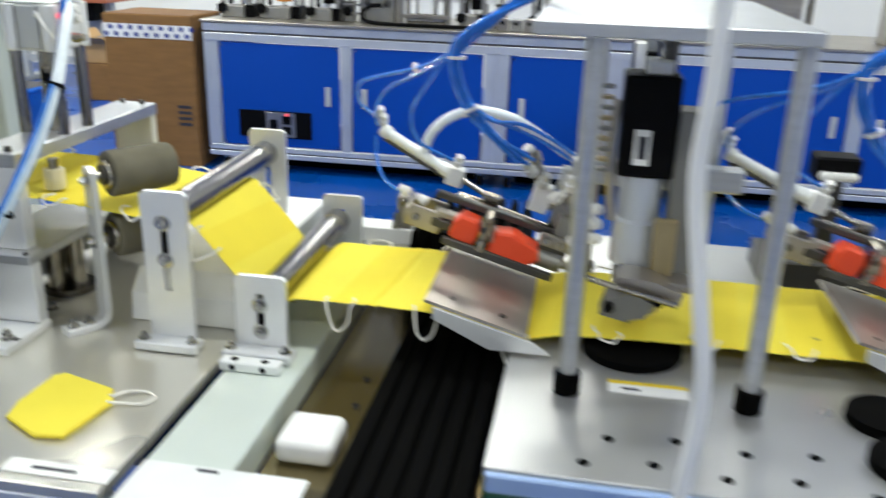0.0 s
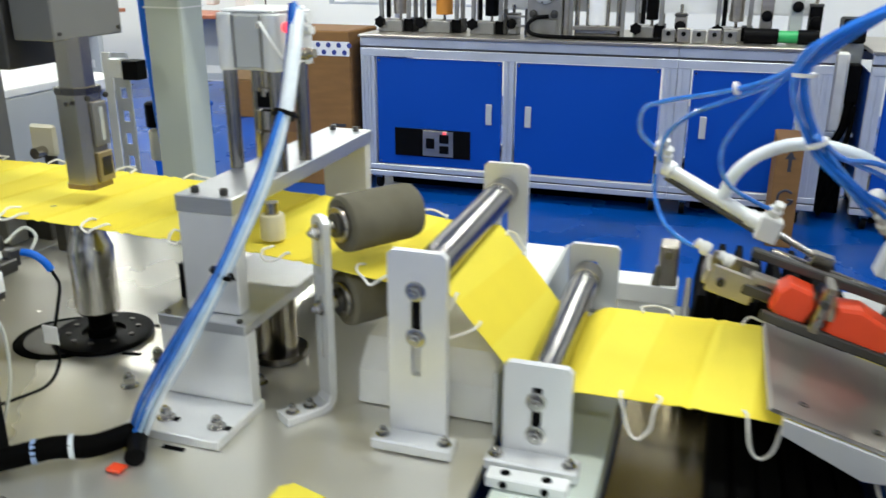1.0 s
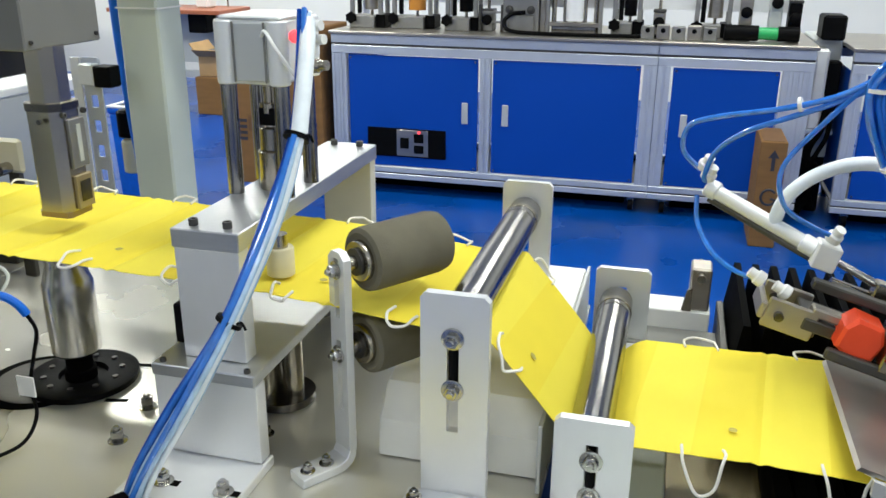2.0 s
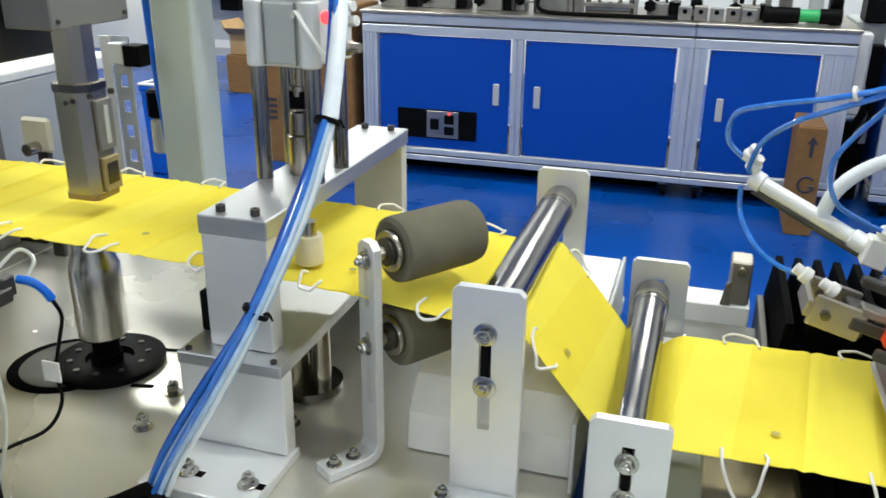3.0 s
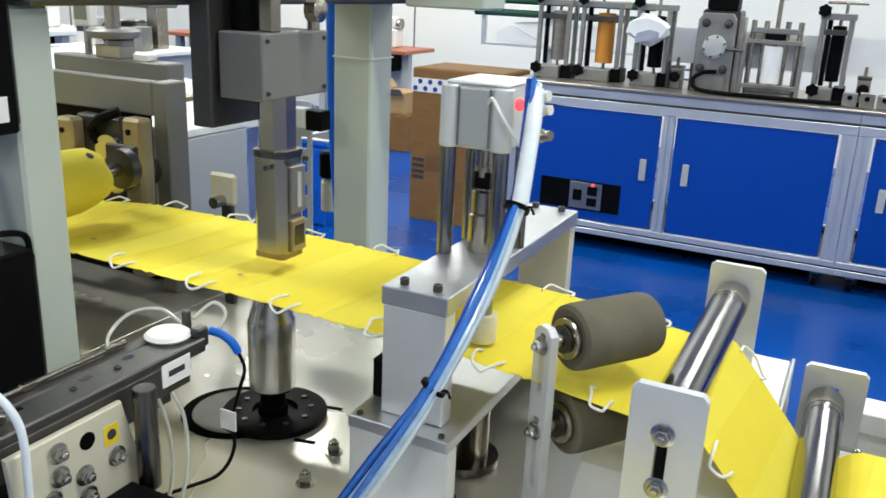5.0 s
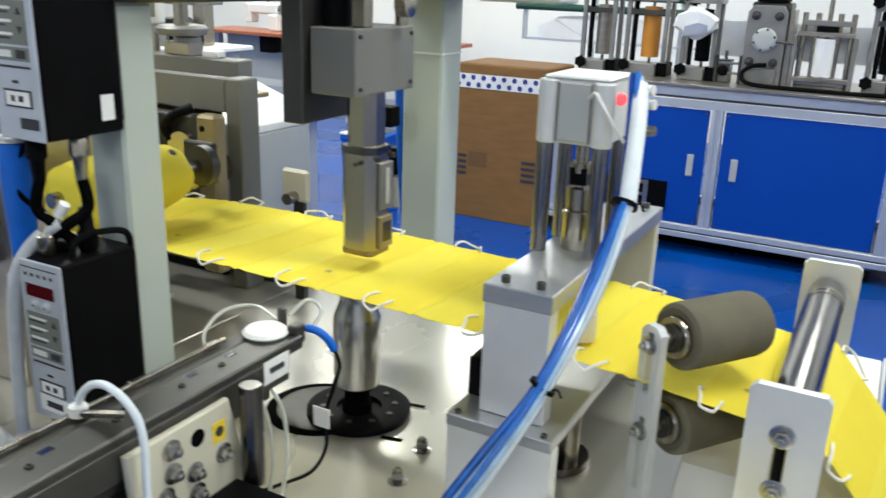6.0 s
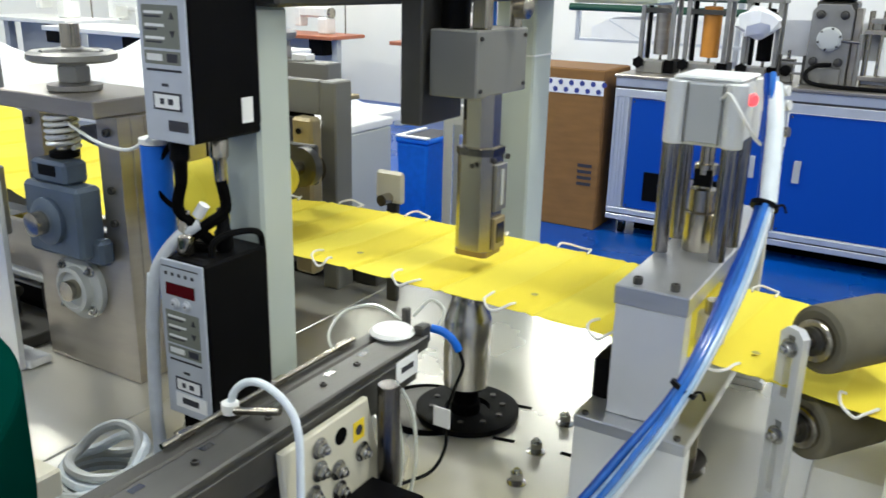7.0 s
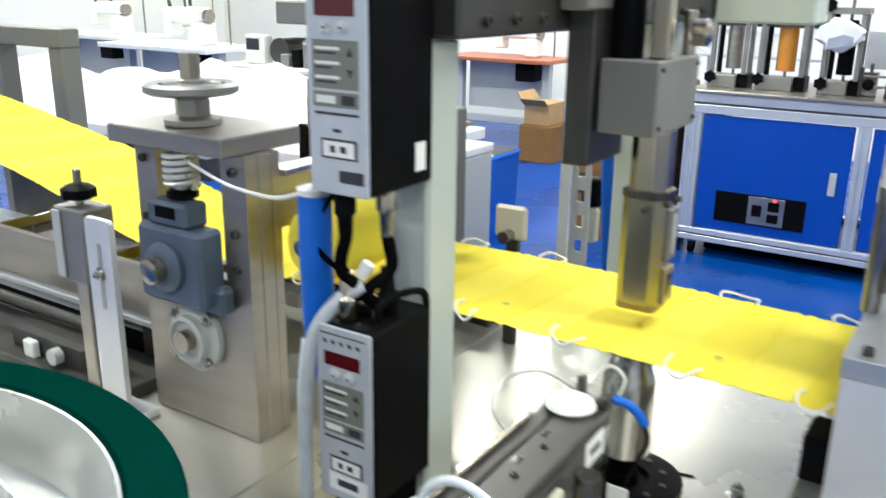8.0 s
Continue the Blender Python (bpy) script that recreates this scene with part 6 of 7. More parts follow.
# ---- cabinets along the back ----
def cabinet(x0, x1, doors, panel_at=None, depth=0.75):
    """An aluminium-profile cabinet; doors: (left, right, handle side)."""
    y0, z0, z1 = 5.22, 0.085, 0.872
    t = thing("machine_cabinet", ((x0 + x1) / 2, y0, 0), "aluminium-profile machine cabinet with blue doors on castors", "cabinet", "cabinets along the back")
    edges = [x0] + [v for a, b, _ in doors for v in (a - 0.012, b + 0.012)] + [x1]
    uprights = [(edges[i], edges[i + 1]) for i in range(0, len(edges), 2)]
    for a, b in uprights:
        n = max(1, round((b - a) / 0.05))
        for k in range(n):
            u, v = a + (b - a) * k / n, a + (b - a) * (k + 1) / n
            part("upright", profile_post(bmesh.new(), u + 0.0005, v - 0.0005, y0, y0 + 0.045, z0 + 0.069, z1 - 0.1015), PROFILE, t, "grooved aluminium profile")
    for x in (x0, x1 - 0.045):
        part("back_upright", B(x, x + 0.045, y0 + depth - 0.045, y0 + depth, z0 + 0.069, z1 - 0.1015, 0.002), PROFILE, t)
    for z, h in ((z0, 0.068), (z1 - 0.1005, 0.1)):
        for y in (y0 - 0.001, y0 + depth - 0.045):
            r = part("rail", B(x0, x1, y, y + 0.046, z, z + h * 0.44, 0.002), PROFILE, t, "grooved aluminium profile")
            box(bm2 := bmesh.new(), x0, x1, y, y + 0.046, z + h * 0.56, z + h, 0.002)
            part("rail", bm2, PROFILE, t, "grooved aluminium profile")
            part("rail_core", B(x0 + 0.001, x1 - 0.001, y + 0.006, y + 0.04, z + h * 0.44, z + h * 0.56, 0), DARK_STEEL, t)
    part("side_panel", B(x0 + 0.012, x0 + 0.018, y0 + 0.047, y0 + depth - 0.047, z0 + 0.070, z1 - 0.1025, 0), BLUE, t, "blue panel")
    part("side_panel", B(x1 - 0.018, x1 - 0.012, y0 + 0.047, y0 + depth - 0.047, z0 + 0.070, z1 - 0.1025, 0), BLUE, t, "blue panel")
    part("bottom", B(x0 + 0.02, x1 - 0.02, y0 + 0.047, y0 + depth - 0.047, z0 + 0.02, z0 + 0.03, 0), DARK_STEEL, t)
    part("worktop", B(x0 - 0.01, x1 + 0.01, y0 - 0.012, y0 + depth + 0.01, z1, z1 + 0.018, 0.003), STAINLESS, t, "grey steel worktop")
    # added black block, stands for the shade and dark clutter under the cabinet
    part("dark_plinth", B(x0 + 0.12, x1 - 0.12, y0 + 0.16, y0 + depth - 0.1, 0.004, 0.084, 0.004), BLACK_MATT, t, "black block standing for shade and clutter below")
    for a, b, side in doors:
        d = part("door", B(a, b, y0 + 0.004, y0 + 0.022, 0.160, 0.765, 0.003), BLUE, t, "blue painted door")
        hx = a + 0.055 if side < 0 else b - 0.085
        part("handle", B(hx, hx + 0.034, y0 - 0.004, y0 + 0.0035, 0.42, 0.535, 0.003), BOX_GREY, d, "pale recessed handle")
        for sx in (a + 0.015, b - 0.015):
            for sz in (0.175, 0.75):
                part("screw", R((sx, y0 + 0.0035, sz), (sx, y0 + 0.001, sz), 0.006, n=10), STEEL, d)
        if panel_at and a < panel_at < b:
            c = part("switch_cutout", B(panel_at - 0.225, panel_at + 0.225, y0 - 0.001, y0 + 0.0035, 0.215, 0.375, 0), BLACK, d, "black recessed panel")
            part("switch_plate", B(panel_at - 0.055, panel_at + 0.125, y0 - 0.004, y0 - 0.0012, 0.222, 0.368, 0.001), STAINLESS, d, "grey switch plate")
            part("socket", B(panel_at - 0.035, panel_at + 0.015, y0 - 0.006, y0 - 0.0042, 0.265, 0.325, 0.002), BLACK, d)
            part("socket", B(panel_at + 0.045, panel_at + 0.10, y0 - 0.006, y0 - 0.0042, 0.30, 0.35, 0.002), BLACK, d)
            part("socket", B(panel_at + 0.045, panel_at + 0.10, y0 - 0.006, y0 - 0.0042, 0.24, 0.285, 0.002), BLACK, d)
            part("pilot_light", R((panel_at + 0.075, y0 - 0.004, 0.358), (panel_at + 0.075, y0 - 0.012, 0.358), 0.008, n=12), RED_LED, d, "small red pilot light")
    for x in (x0 + 0.08, x1 - 0.08):
        for y in (y0 + 0.06, y0 + depth - 0.06):
            c = part("castor", R((x - 0.013, y, 0.035), (x + 0.013, y, 0.035), 0.035, n=18), BLACK, t, "black castor wheel")
            part("castor_fork", B(x - 0.02, x + 0.02, y - 0.02, y + 0.02, 0.055, 0.0845, 0.003), STEEL, c)
    return t


cabinet(-1.84, -0.102, [(-1.745, -1.018, 1), (-0.938, -0.182, -1)], -1.415)
cabinet(-0.10, 0.625, [(-0.025, 0.475, -1)])
cabinet(0.79, 2.75, [(0.865, 1.78, 1), (1.87, 2.68, -1)])
cabinet(2.77, 4.5, [(2.85, 3.58, 1), (3.67, 4.40, -1)])


def post_unit(x0, x1, y, mat=None, knob=True, top=1.31):
    """A roller unit: cast base with a dark slot, four posts, two rolls, cross plates, star knobs and a tee key."""
    t = thing("roller_unit", ((x0 + x1) / 2, y, 0.89), "steel roller unit with black star knobs on the worktop", "machine unit", "units on the worktop")
    part("base_block", B(x0, x1 - 0.055, y, y + 0.16, 0.8905, 0.955, 0.003), DULL_STEEL, t, "grey base block")
    part("base_step", B(x1 - 0.0545, x1, y + 0.03, y + 0.16, 0.8905, 0.962, 0.003), BLACK, t, "black end block")
    for x in (x0 + 0.004, x1 - 0.030):
        for yy in (y + 0.006, y + 0.125):
            part("post", B(x, x + 0.022, yy, yy + 0.022, 0.9625, top - 0.03, 0.002), DULL_STEEL, t, "steel post")
    part("top_bar", B(x0, x1, y + 0.002, y + 0.15, top - 0.0295, top, 0.002), DULL_STEEL, t)
    part("middle_bar", B(x0 + 0.027, x1 - 0.031, y + 0.01, y + 0.03, top - 0.10, top - 0.075, 0.002), DARK_STEEL, t)
    cx = (x0 + x1) / 2
    roll = part("roll", lathe(bmesh.new(), [(0.02, 0), ((x1 - x0) * 0.2, 0.003), ((x1 - x0) * 0.2, top - 1.045), (0.02, top - 1.042)], (cx + 0.01, y + 0.075, 0.985), n=20), mat or BLACK, t, "upright roll")
    part("roll_shaft", R((cx + 0.01, y + 0.075, 0.9555), (cx + 0.01, y + 0.075, top - 0.03), 0.008), STEEL, roll)
    part("nip_roll", R((x0 + 0.045, y + 0.05, 0.965), (x0 + 0.045, y + 0.05, top - 0.031), 0.012, n=14), BLACK, t, "thin dark roll")
    if knob:
        for z in (0.945, top + 0.012):
            star = [(0.033 * (1.0 if k % 2 else 0.80) * math.cos(k * math.tau / 12), 0.033 * (1.0 if k % 2 else 0.80) * math.sin(k * math.tau / 12)) for k in range(12)]
            part("knob", prism(bmesh.new(), [(x0 + 0.016 + p, z + q) for p, q in star], y - 0.026, y - 0.001, "y", 0.003), BLACK, t, "black star knob", False)
        part("tee_handle", R((x0 + 0.02, y + 0.05, top + 0.05), (x0 + 0.20, y + 0.05, top + 0.05), 0.007), STEEL, t)
        part("tee_stem", R((x0 + 0.11, y + 0.05, top), (x0 + 0.11, y + 0.05, top + 0.05), 0.008), STEEL, t)
    return t


post_unit(-1.80, -1.60, 5.40, STAINLESS)
post_unit(-1.56, -1.32, 5.42, ORANGE)
post_unit(-1.25, -1.06, 5.40, BLACK)
post_unit(-0.36, -0.20, 5.42, BLACK)
post_unit(0.05, 0.24, 5.44, STAINLESS)
x = -1.17
bag = bmesh.new()
lathe(bag, [(0.02, 0), (0.07, 0.02), (0.092, 0.06), (0.085, 0.10), (0.045, 0.135), (0.01, 0.14)], (x, 5.36, 1.11), n=14)
for v in bag.verts:
    v.co += Vector((noise.noise(v.co * 18), noise.noise(v.co * 18 + Vector((5, 0, 0))), noise.noise(v.co * 16 + Vector((0, 7, 0))))) * 0.05
solid("white_bag", bag, FABRIC, (x, 5.36, 1.11), "white plastic bag wrapped over a roller unit", "bag")
gb = thing("gear_head", (-0.80, 5.45, 0.89), "grey cast gear head with round dial on the worktop", "machine unit")
part("body", B(-0.915, -0.73, 5.42, 5.60, 0.8905, 1.30, 0.008), DARK_STEEL, gb, "dark casting")
part("face", prism(bmesh.new(), [(-0.925, 0.8905), (-0.735, 0.8905), (-0.735, 1.25), (-0.76, 1.285), (-0.90, 1.285), (-0.925, 1.25)], 5.385, 5.4195, "y", 0.004), DULL_STEEL, gb, "grey cast face plate", False)
part("lower_cover", B(-0.905, -0.755, 5.374, 5.3845, 0.90, 0.985, 0.008), DULL_STEEL, gb)
part("side_plate", B(-0.7295, -0.70, 5.40, 5.50, 0.8905, 1.27, 0.004), STAINLESS, gb, "steel side plate")
part("cap", B(-0.895, -0.745, 5.41, 5.53, 1.3005, 1.37, 0.006), BLACK, gb, "black cap block")
dial = part("dial", lathe(bmesh.new(), [(0.058, 0), (0.058, 0.012), (0.052, 0.016), (0.044, 0.016), (0.044, 0.024), (0.02, 0.026)], (-0.83, 5.3845, 1.12), (0, -1, 0), 28), BOX_GREY, gb, "round bearing cover")
for k in range(6):
    a = k * math.tau / 6 + 0.3
    part("dial_screw", R((-0.83 + 0.051 * math.cos(a), 5.372, 1.12 + 0.051 * math.sin(a)), (-0.83 + 0.051 * math.cos(a), 5.364, 1.12 + 0.051 * math.sin(a)), 0.006, n=8), DARK_STEEL, dial)
part("shaft_key", R((-0.775, 5.375, 1.115), (-0.69, 5.375, 1.11), 0.008), STEEL, gb)
for x, z in ((-0.885, 1.235), (-0.775, 1.235), (-0.89, 1.01), (-0.775, 1.01)):
    part("bolt_head", lathe(bmesh.new(), [(0.022, 0), (0.022, 0.006), (0.015, 0.006), (0.015, 0.018), (0.010, 0.02)], (x, 5.3848, z), (0, -1, 0), 12), DARK_STEEL, gb)
part("hose", hose(bmesh.new(), [(-0.80, 5.36, 1.0), (-0.87, 5.35, 0.99), (-0.91, 5.34, 0.95), (-0.86, 5.32, 0.905), (-0.6, 5.30, 0.90), (-0.25, 5.32, 0.90), (-0.1, 5.36, 0.90)], 0.011, 8), BLACK, gb, "black hose")
fu = thing("spindle_unit", (-0.55, 5.45, 0.89), "open steel spindle unit with hand screw", "machine unit")
for x in (-0.66, -0.60, -0.50, -0.44):
    part("post", R((x, 5.44, 0.8905), (x, 5.44, 1.26), 0.013), STEEL, fu, "steel post")
part("plate", B(-0.68, -0.42, 5.40, 5.50, 1.15, 1.17, 0.002), STAINLESS, fu)
part("lower_plate", B(-0.68, -0.42, 5.40, 5.50, 0.93, 0.95, 0.002), STAINLESS, fu)
part("screw", R((-0.55, 5.45, 0.95), (-0.55, 5.45, 1.36), 0.011), STEEL, fu)
part("knob", lathe(bmesh.new(), [(0.012, 0), (0.04, 0.004), (0.04, 0.02), (0.015, 0.03)], (-0.55, 5.45, 1.36), n=12), BLACK, fu)
part("roll", R((-0.55, 5.42, 0.96), (-0.55, 5.42, 1.14), 0.045), FABRIC, fu)
part("upper_block", B(-0.66, -0.44, 5.42, 5.48, 1.20, 1.225, 0.002), DULL_STEEL, fu)
part("yoke", B(-0.60, -0.50, 5.40, 5.46, 1.171, 1.1995, 0.004), BLACK, fu, "black yoke")
part("base_roll", R((-0.66, 5.41, 0.915), (-0.44, 5.41, 0.915), 0.020, n=18), CHROME, fu, "small chrome roll")
for x in (-0.69, -0.415):
    part("side_post", B(x - 0.010, x + 0.010, 5.40, 5.43, 0.8905, 1.15, 0.002), DULL_STEEL, fu, "flat steel post")
for k, (x, h, m) in enumerate(((-1.02, 0.10, DULL_STEEL), (-0.12, 0.12, STAINLESS), (0.30, 0.22, STAINLESS), (0.44, 0.30, BOX_GREY), (0.53, 0.18, BLACK))):
    w = thing("small_actuator", (x, 5.32, 0.8905), "small steel actuator with black knob on the worktop", "machine unit", "small actuators")
    part("body", B(x - 0.03, x + 0.03, 5.44, 5.53, 0.8905, 0.8905 + h, 0.004), m, w)
    part("end_cap", B(x - 0.032, x + 0.032, 5.438, 5.532, 0.8908 + h, 0.905 + h, 0.002), DARK_STEEL, w)
    part("knob", lathe(bmesh.new(), [(0.012, 0), (0.028, 0.004), (0.028, 0.02), (0.014, 0.026)], (x, 5.4395, 0.8905 + h * 0.6), (0, -1, 0), 12), BLACK, w, "black knob")
    part("rod", R((x, 5.48, 0.906 + h), (x, 5.48, 0.95 + h), 0.008), STEEL, w)
rig = thing("guide_rig", (-1.0, 5.6, 0.89), "low steel guide rails on feet behind the units", "machine frame")
for z in (0.935, 0.985):
    part("rail", B(-1.05, -0.94, 5.42, 5.432, z, z + 0.012, 0.001), DULL_STEEL, rig)
for x in (-1.055, -0.935):
    part("foot", B(x - 0.008, x + 0.008, 5.41, 5.45, 0.8905, 1.03, 0.002), DARK_STEEL, rig)
strip2 = solid("white_fabric_strip", B(-1.06, 0.55, 5.50, 5.503, 1.02, 1.20, 0), FABRIC, (-0.2, 5.5, 1.02), "white fabric strip running between the units", "fabric strip")
vb = thing("valve_block", (0.2, 5.3, 0.89), "row of small grey valves with a green plug", "valve block")
for k in range(5):
    part("valve", B(-0.20 + k * 0.075, -0.135 + k * 0.075, 5.30, 5.36, 0.8905, 0.955 + 0.006 * (k % 2), 0.003), STAINLESS if k % 2 else DULL_STEEL, vb)
    part("port", R((-0.168 + k * 0.075, 5.2995, 0.935), (-0.168 + k * 0.075, 5.296, 0.935), 0.012, n=10), BLACK, vb)
mt = thing("drive_motor", (0.35, 5.32, 0.89), "black motor with green cap lying on the worktop", "motor")
part("body", R((0.20, 5.36, 0.93), (0.36, 5.36, 0.93), 0.038), BLACK, mt)
part("cap", R((0.3605, 5.36, 0.93), (0.45, 5.36, 0.93), 0.03), MINT, mt, "green cap")
part("tail", R((0.4505, 5.36, 0.93), (0.55, 5.36, 0.93), 0.036), BLACK, mt)
for k in range(4):
    q = thing("machine_unit", (1.3 + k * 0.75, 5.5, 0.89), "grey machine head with steel cover on the worktop", "machine unit", "machine heads")
    x = 1.2 + k * 0.75
    part("body", B(x, x + 0.3, 5.4, 5.6, 0.8905, 1.15 + 0.05 * (k % 2), 0.006), STAINLESS, q)
    part("cover", B(x + 0.05, x + 0.4, 5.42, 5.56, 1.21, 1.36, 0.01), HEAD if k % 2 else STAINLESS, q)
    part("post", R((x + 0.36, 5.5, 0.8905), (x + 0.36, 5.5, 1.21), 0.02), STEEL, q)

# equipment between the cabinets
ec = thing("grey_equipment_case", (0.68, 5.45, 0), "pale grey equipment case with black cables between the cabinets", "equipment")
part("case", B(0.64, 0.778, 5.50, 5.9, 0.30, 0.90, 0.006), BOX_GREY, ec, "pale grey case")
part("lower_case", B(0.64, 0.778, 5.52, 5.9, 0.0, 0.2995, 0.006), BLACK, ec, "black lower case")
part("white_tub", B(0.645, 0.712, 5.40, 5.495, 0.46, 0.86, 0.012), WHITE_PL, ec, "white plastic tub")
part("tub_shelf", B(0.64, 0.778, 5.40, 5.4995, 0.44, 0.4595, 0.002), PROFILE, ec)
part("top_box", B(0.66, 0.77, 5.42, 5.6, 0.901, 1.02, 0.01), BLACK, ec, "black instrument box")
part("black_box", B(0.715, 0.775, 5.42, 5.495, 0.60, 0.80, 0.006), BLACK, ec, "black connector box")
for k, pts in enumerate((
        [(0.74, 5.41, 0.62), (0.72, 5.39, 0.48), (0.67, 5.38, 0.36), (0.68, 5.38, 0.22), (0.72, 5.38, 0.06)],
        [(0.66, 5.40, 0.43), (0.66, 5.38, 0.33), (0.73, 5.37, 0.26), (0.70, 5.37, 0.12), (0.66, 5.37, 0.03)],
        [(0.76, 5.40, 0.60), (0.75, 5.38, 0.44), (0.71, 5.37, 0.34), (0.66, 5.37, 0.20), (0.66, 5.37, 0.05)])):
    part("cable", hose(bmesh.new(), pts, 0.020 - 0.004 * k, 9), BLACK_MATT, ec, "thick black cable")


def carton(x0, x1, y0, y1, z1, label, open_top=False):
    t = thing("carton", ((x0 + x1) / 2, y0, 0), label, "box", "cardboard cartons")
    part("body", B(x0, x1, y0, y1, 0.0, z1, 0.004), CARD, t, "brown corrugated cardboard")
    # dark sheet on the closed body, stands for the shaded inside of an open carton
    part("bottom_shade", B(x0 + 0.01, x1 - 0.01, y0 + 0.01, y1 - 0.01, z1 + 0.0005, z1 + 0.003, 0), CARD_DARK, t)
    return t


big = carton(-2.46, -1.90, 5.20, 5.62, 0.90, "tall brown carton with patterned tape beside the cabinet")
part("printed_tape", B(-2.461, -1.899, 5.1975, 5.1998, 0.765, 0.845, 0), PAPER, big, "white tape with blue dots")
for k in range(9):
    for j in range(2):
        part("tape_dot", R((-2.44 + k * 0.064 + 0.03 * j, 5.1974, 0.785 + 0.04 * j), (-2.44 + k * 0.064 + 0.03 * j, 5.196, 0.785 + 0.04 * j), 0.015, n=8), INK_BLUE, big)
for k in range(4):
    part("print_bar", B(-2.02, -1.935, 5.1980, 5.1998, 0.255 + k * 0.035, 0.273 + k * 0.035, 0), INK, big)
    part("print_bar", B(-2.445, -2.37, 5.1980, 5.1998, 0.255 + k * 0.035, 0.273 + k * 0.035, 0), INK, big)
part("tape_mark", B(-2.36, -2.24, 5.1985, 5.1998, 0.31, 0.40, 0), CARD_DARK, big, "faded brown stain")
small = carton(0.392, 0.508, 4.84, 5.16, 0.505, "narrow brown carton with dark arrow print")
part("arrow_stem", B(0.446, 0.462, 4.8382, 4.8398, 0.37, 0.43, 0), INK, small)
part("arrow_head", prism(bmesh.new(), [(0.430, 0.43), (0.478, 0.43), (0.454, 0.468)], 4.8382, 4.8398), INK, small, "", False)
part("print_ring", hose(bmesh.new(), [(0.454 + 0.034 * math.cos(a * 0.6 + 0.7), 4.8395, 0.245 + 0.036 * math.sin(a * 0.6 + 0.7)) for a in range(10)] + [(0.484, 4.8395, 0.235), (0.462, 4.8395, 0.238)], 0.006, 6, 3), INK, small, "dark round print")
crate = carton(-3.76, -3.46, 6.98, 7.35, 0.30, "open brown cartons stacked on the floor near the wall")
part("upper_box", B(-3.74, -3.52, 7.02, 7.32, 0.304, 0.48, 0.004), CARD_IN, crate, "pale inner carton")
part("flap", B(-3.74, -3.52, 6.92, 7.02, 0.49, 0.498, 0, turn=pose(0, 0, 0, -35, 0, 0)), CARD_IN, crate, "open flap")
part("flap", B(-3.83, -3.74, 7.02, 7.32, 0.52, 0.528, 0, turn=pose(0, 0, 0, 0, 50, 0)), CARD_IN, crate, "open flap")

# rack of green rolls against the wall
rack = thing("roll_rack", (-2.1, 6.6, 0), "pale wall rack with dark green rolls", "rack")
for x in (-2.16, -1.55):
    part("upright", B(x, x + 0.035, 6.6, 6.635, 0.0, 1.45, 0.002), PROFILE, rack)
part("end_post", B(-2.62, -2.59, 6.49, 6.52, 0.965, 1.36, 0.002), PROFILE, rack, "hanging end post")
for z in (0.965, 1.345):
    part("rail", B(-2.589, -1.40, 6.495, 6.515, z, z + 0.018, 0.002), PROFILE, rack)
    part("arm", B(-2.16, -2.125, 6.516, 6.5995, z, z + 0.018, 0.002), PROFILE, rack)
part("brace", R((-2.38, 6.505, 1.11), (-2.14, 6.505, 0.99), 0.007), PROFILE, rack, "thin diagonal brace")
for z in (1.19, 1.275):
    part("roll", R((-2.66, 6.47, z), (-1.40, 6.47, z), 0.024), GREEN_RUB, rack, "dark green roll")
part("cloth", prism(bmesh.new(), [(-2.50, 1.06), (-2.35, 1.13), (-2.1, 1.15), (-1.6, 1.12), (-1.6, 0.984), (-2.50, 0.984)], 6.50, 6.512, "y"), FABRIC, rack, "white cloth", False)


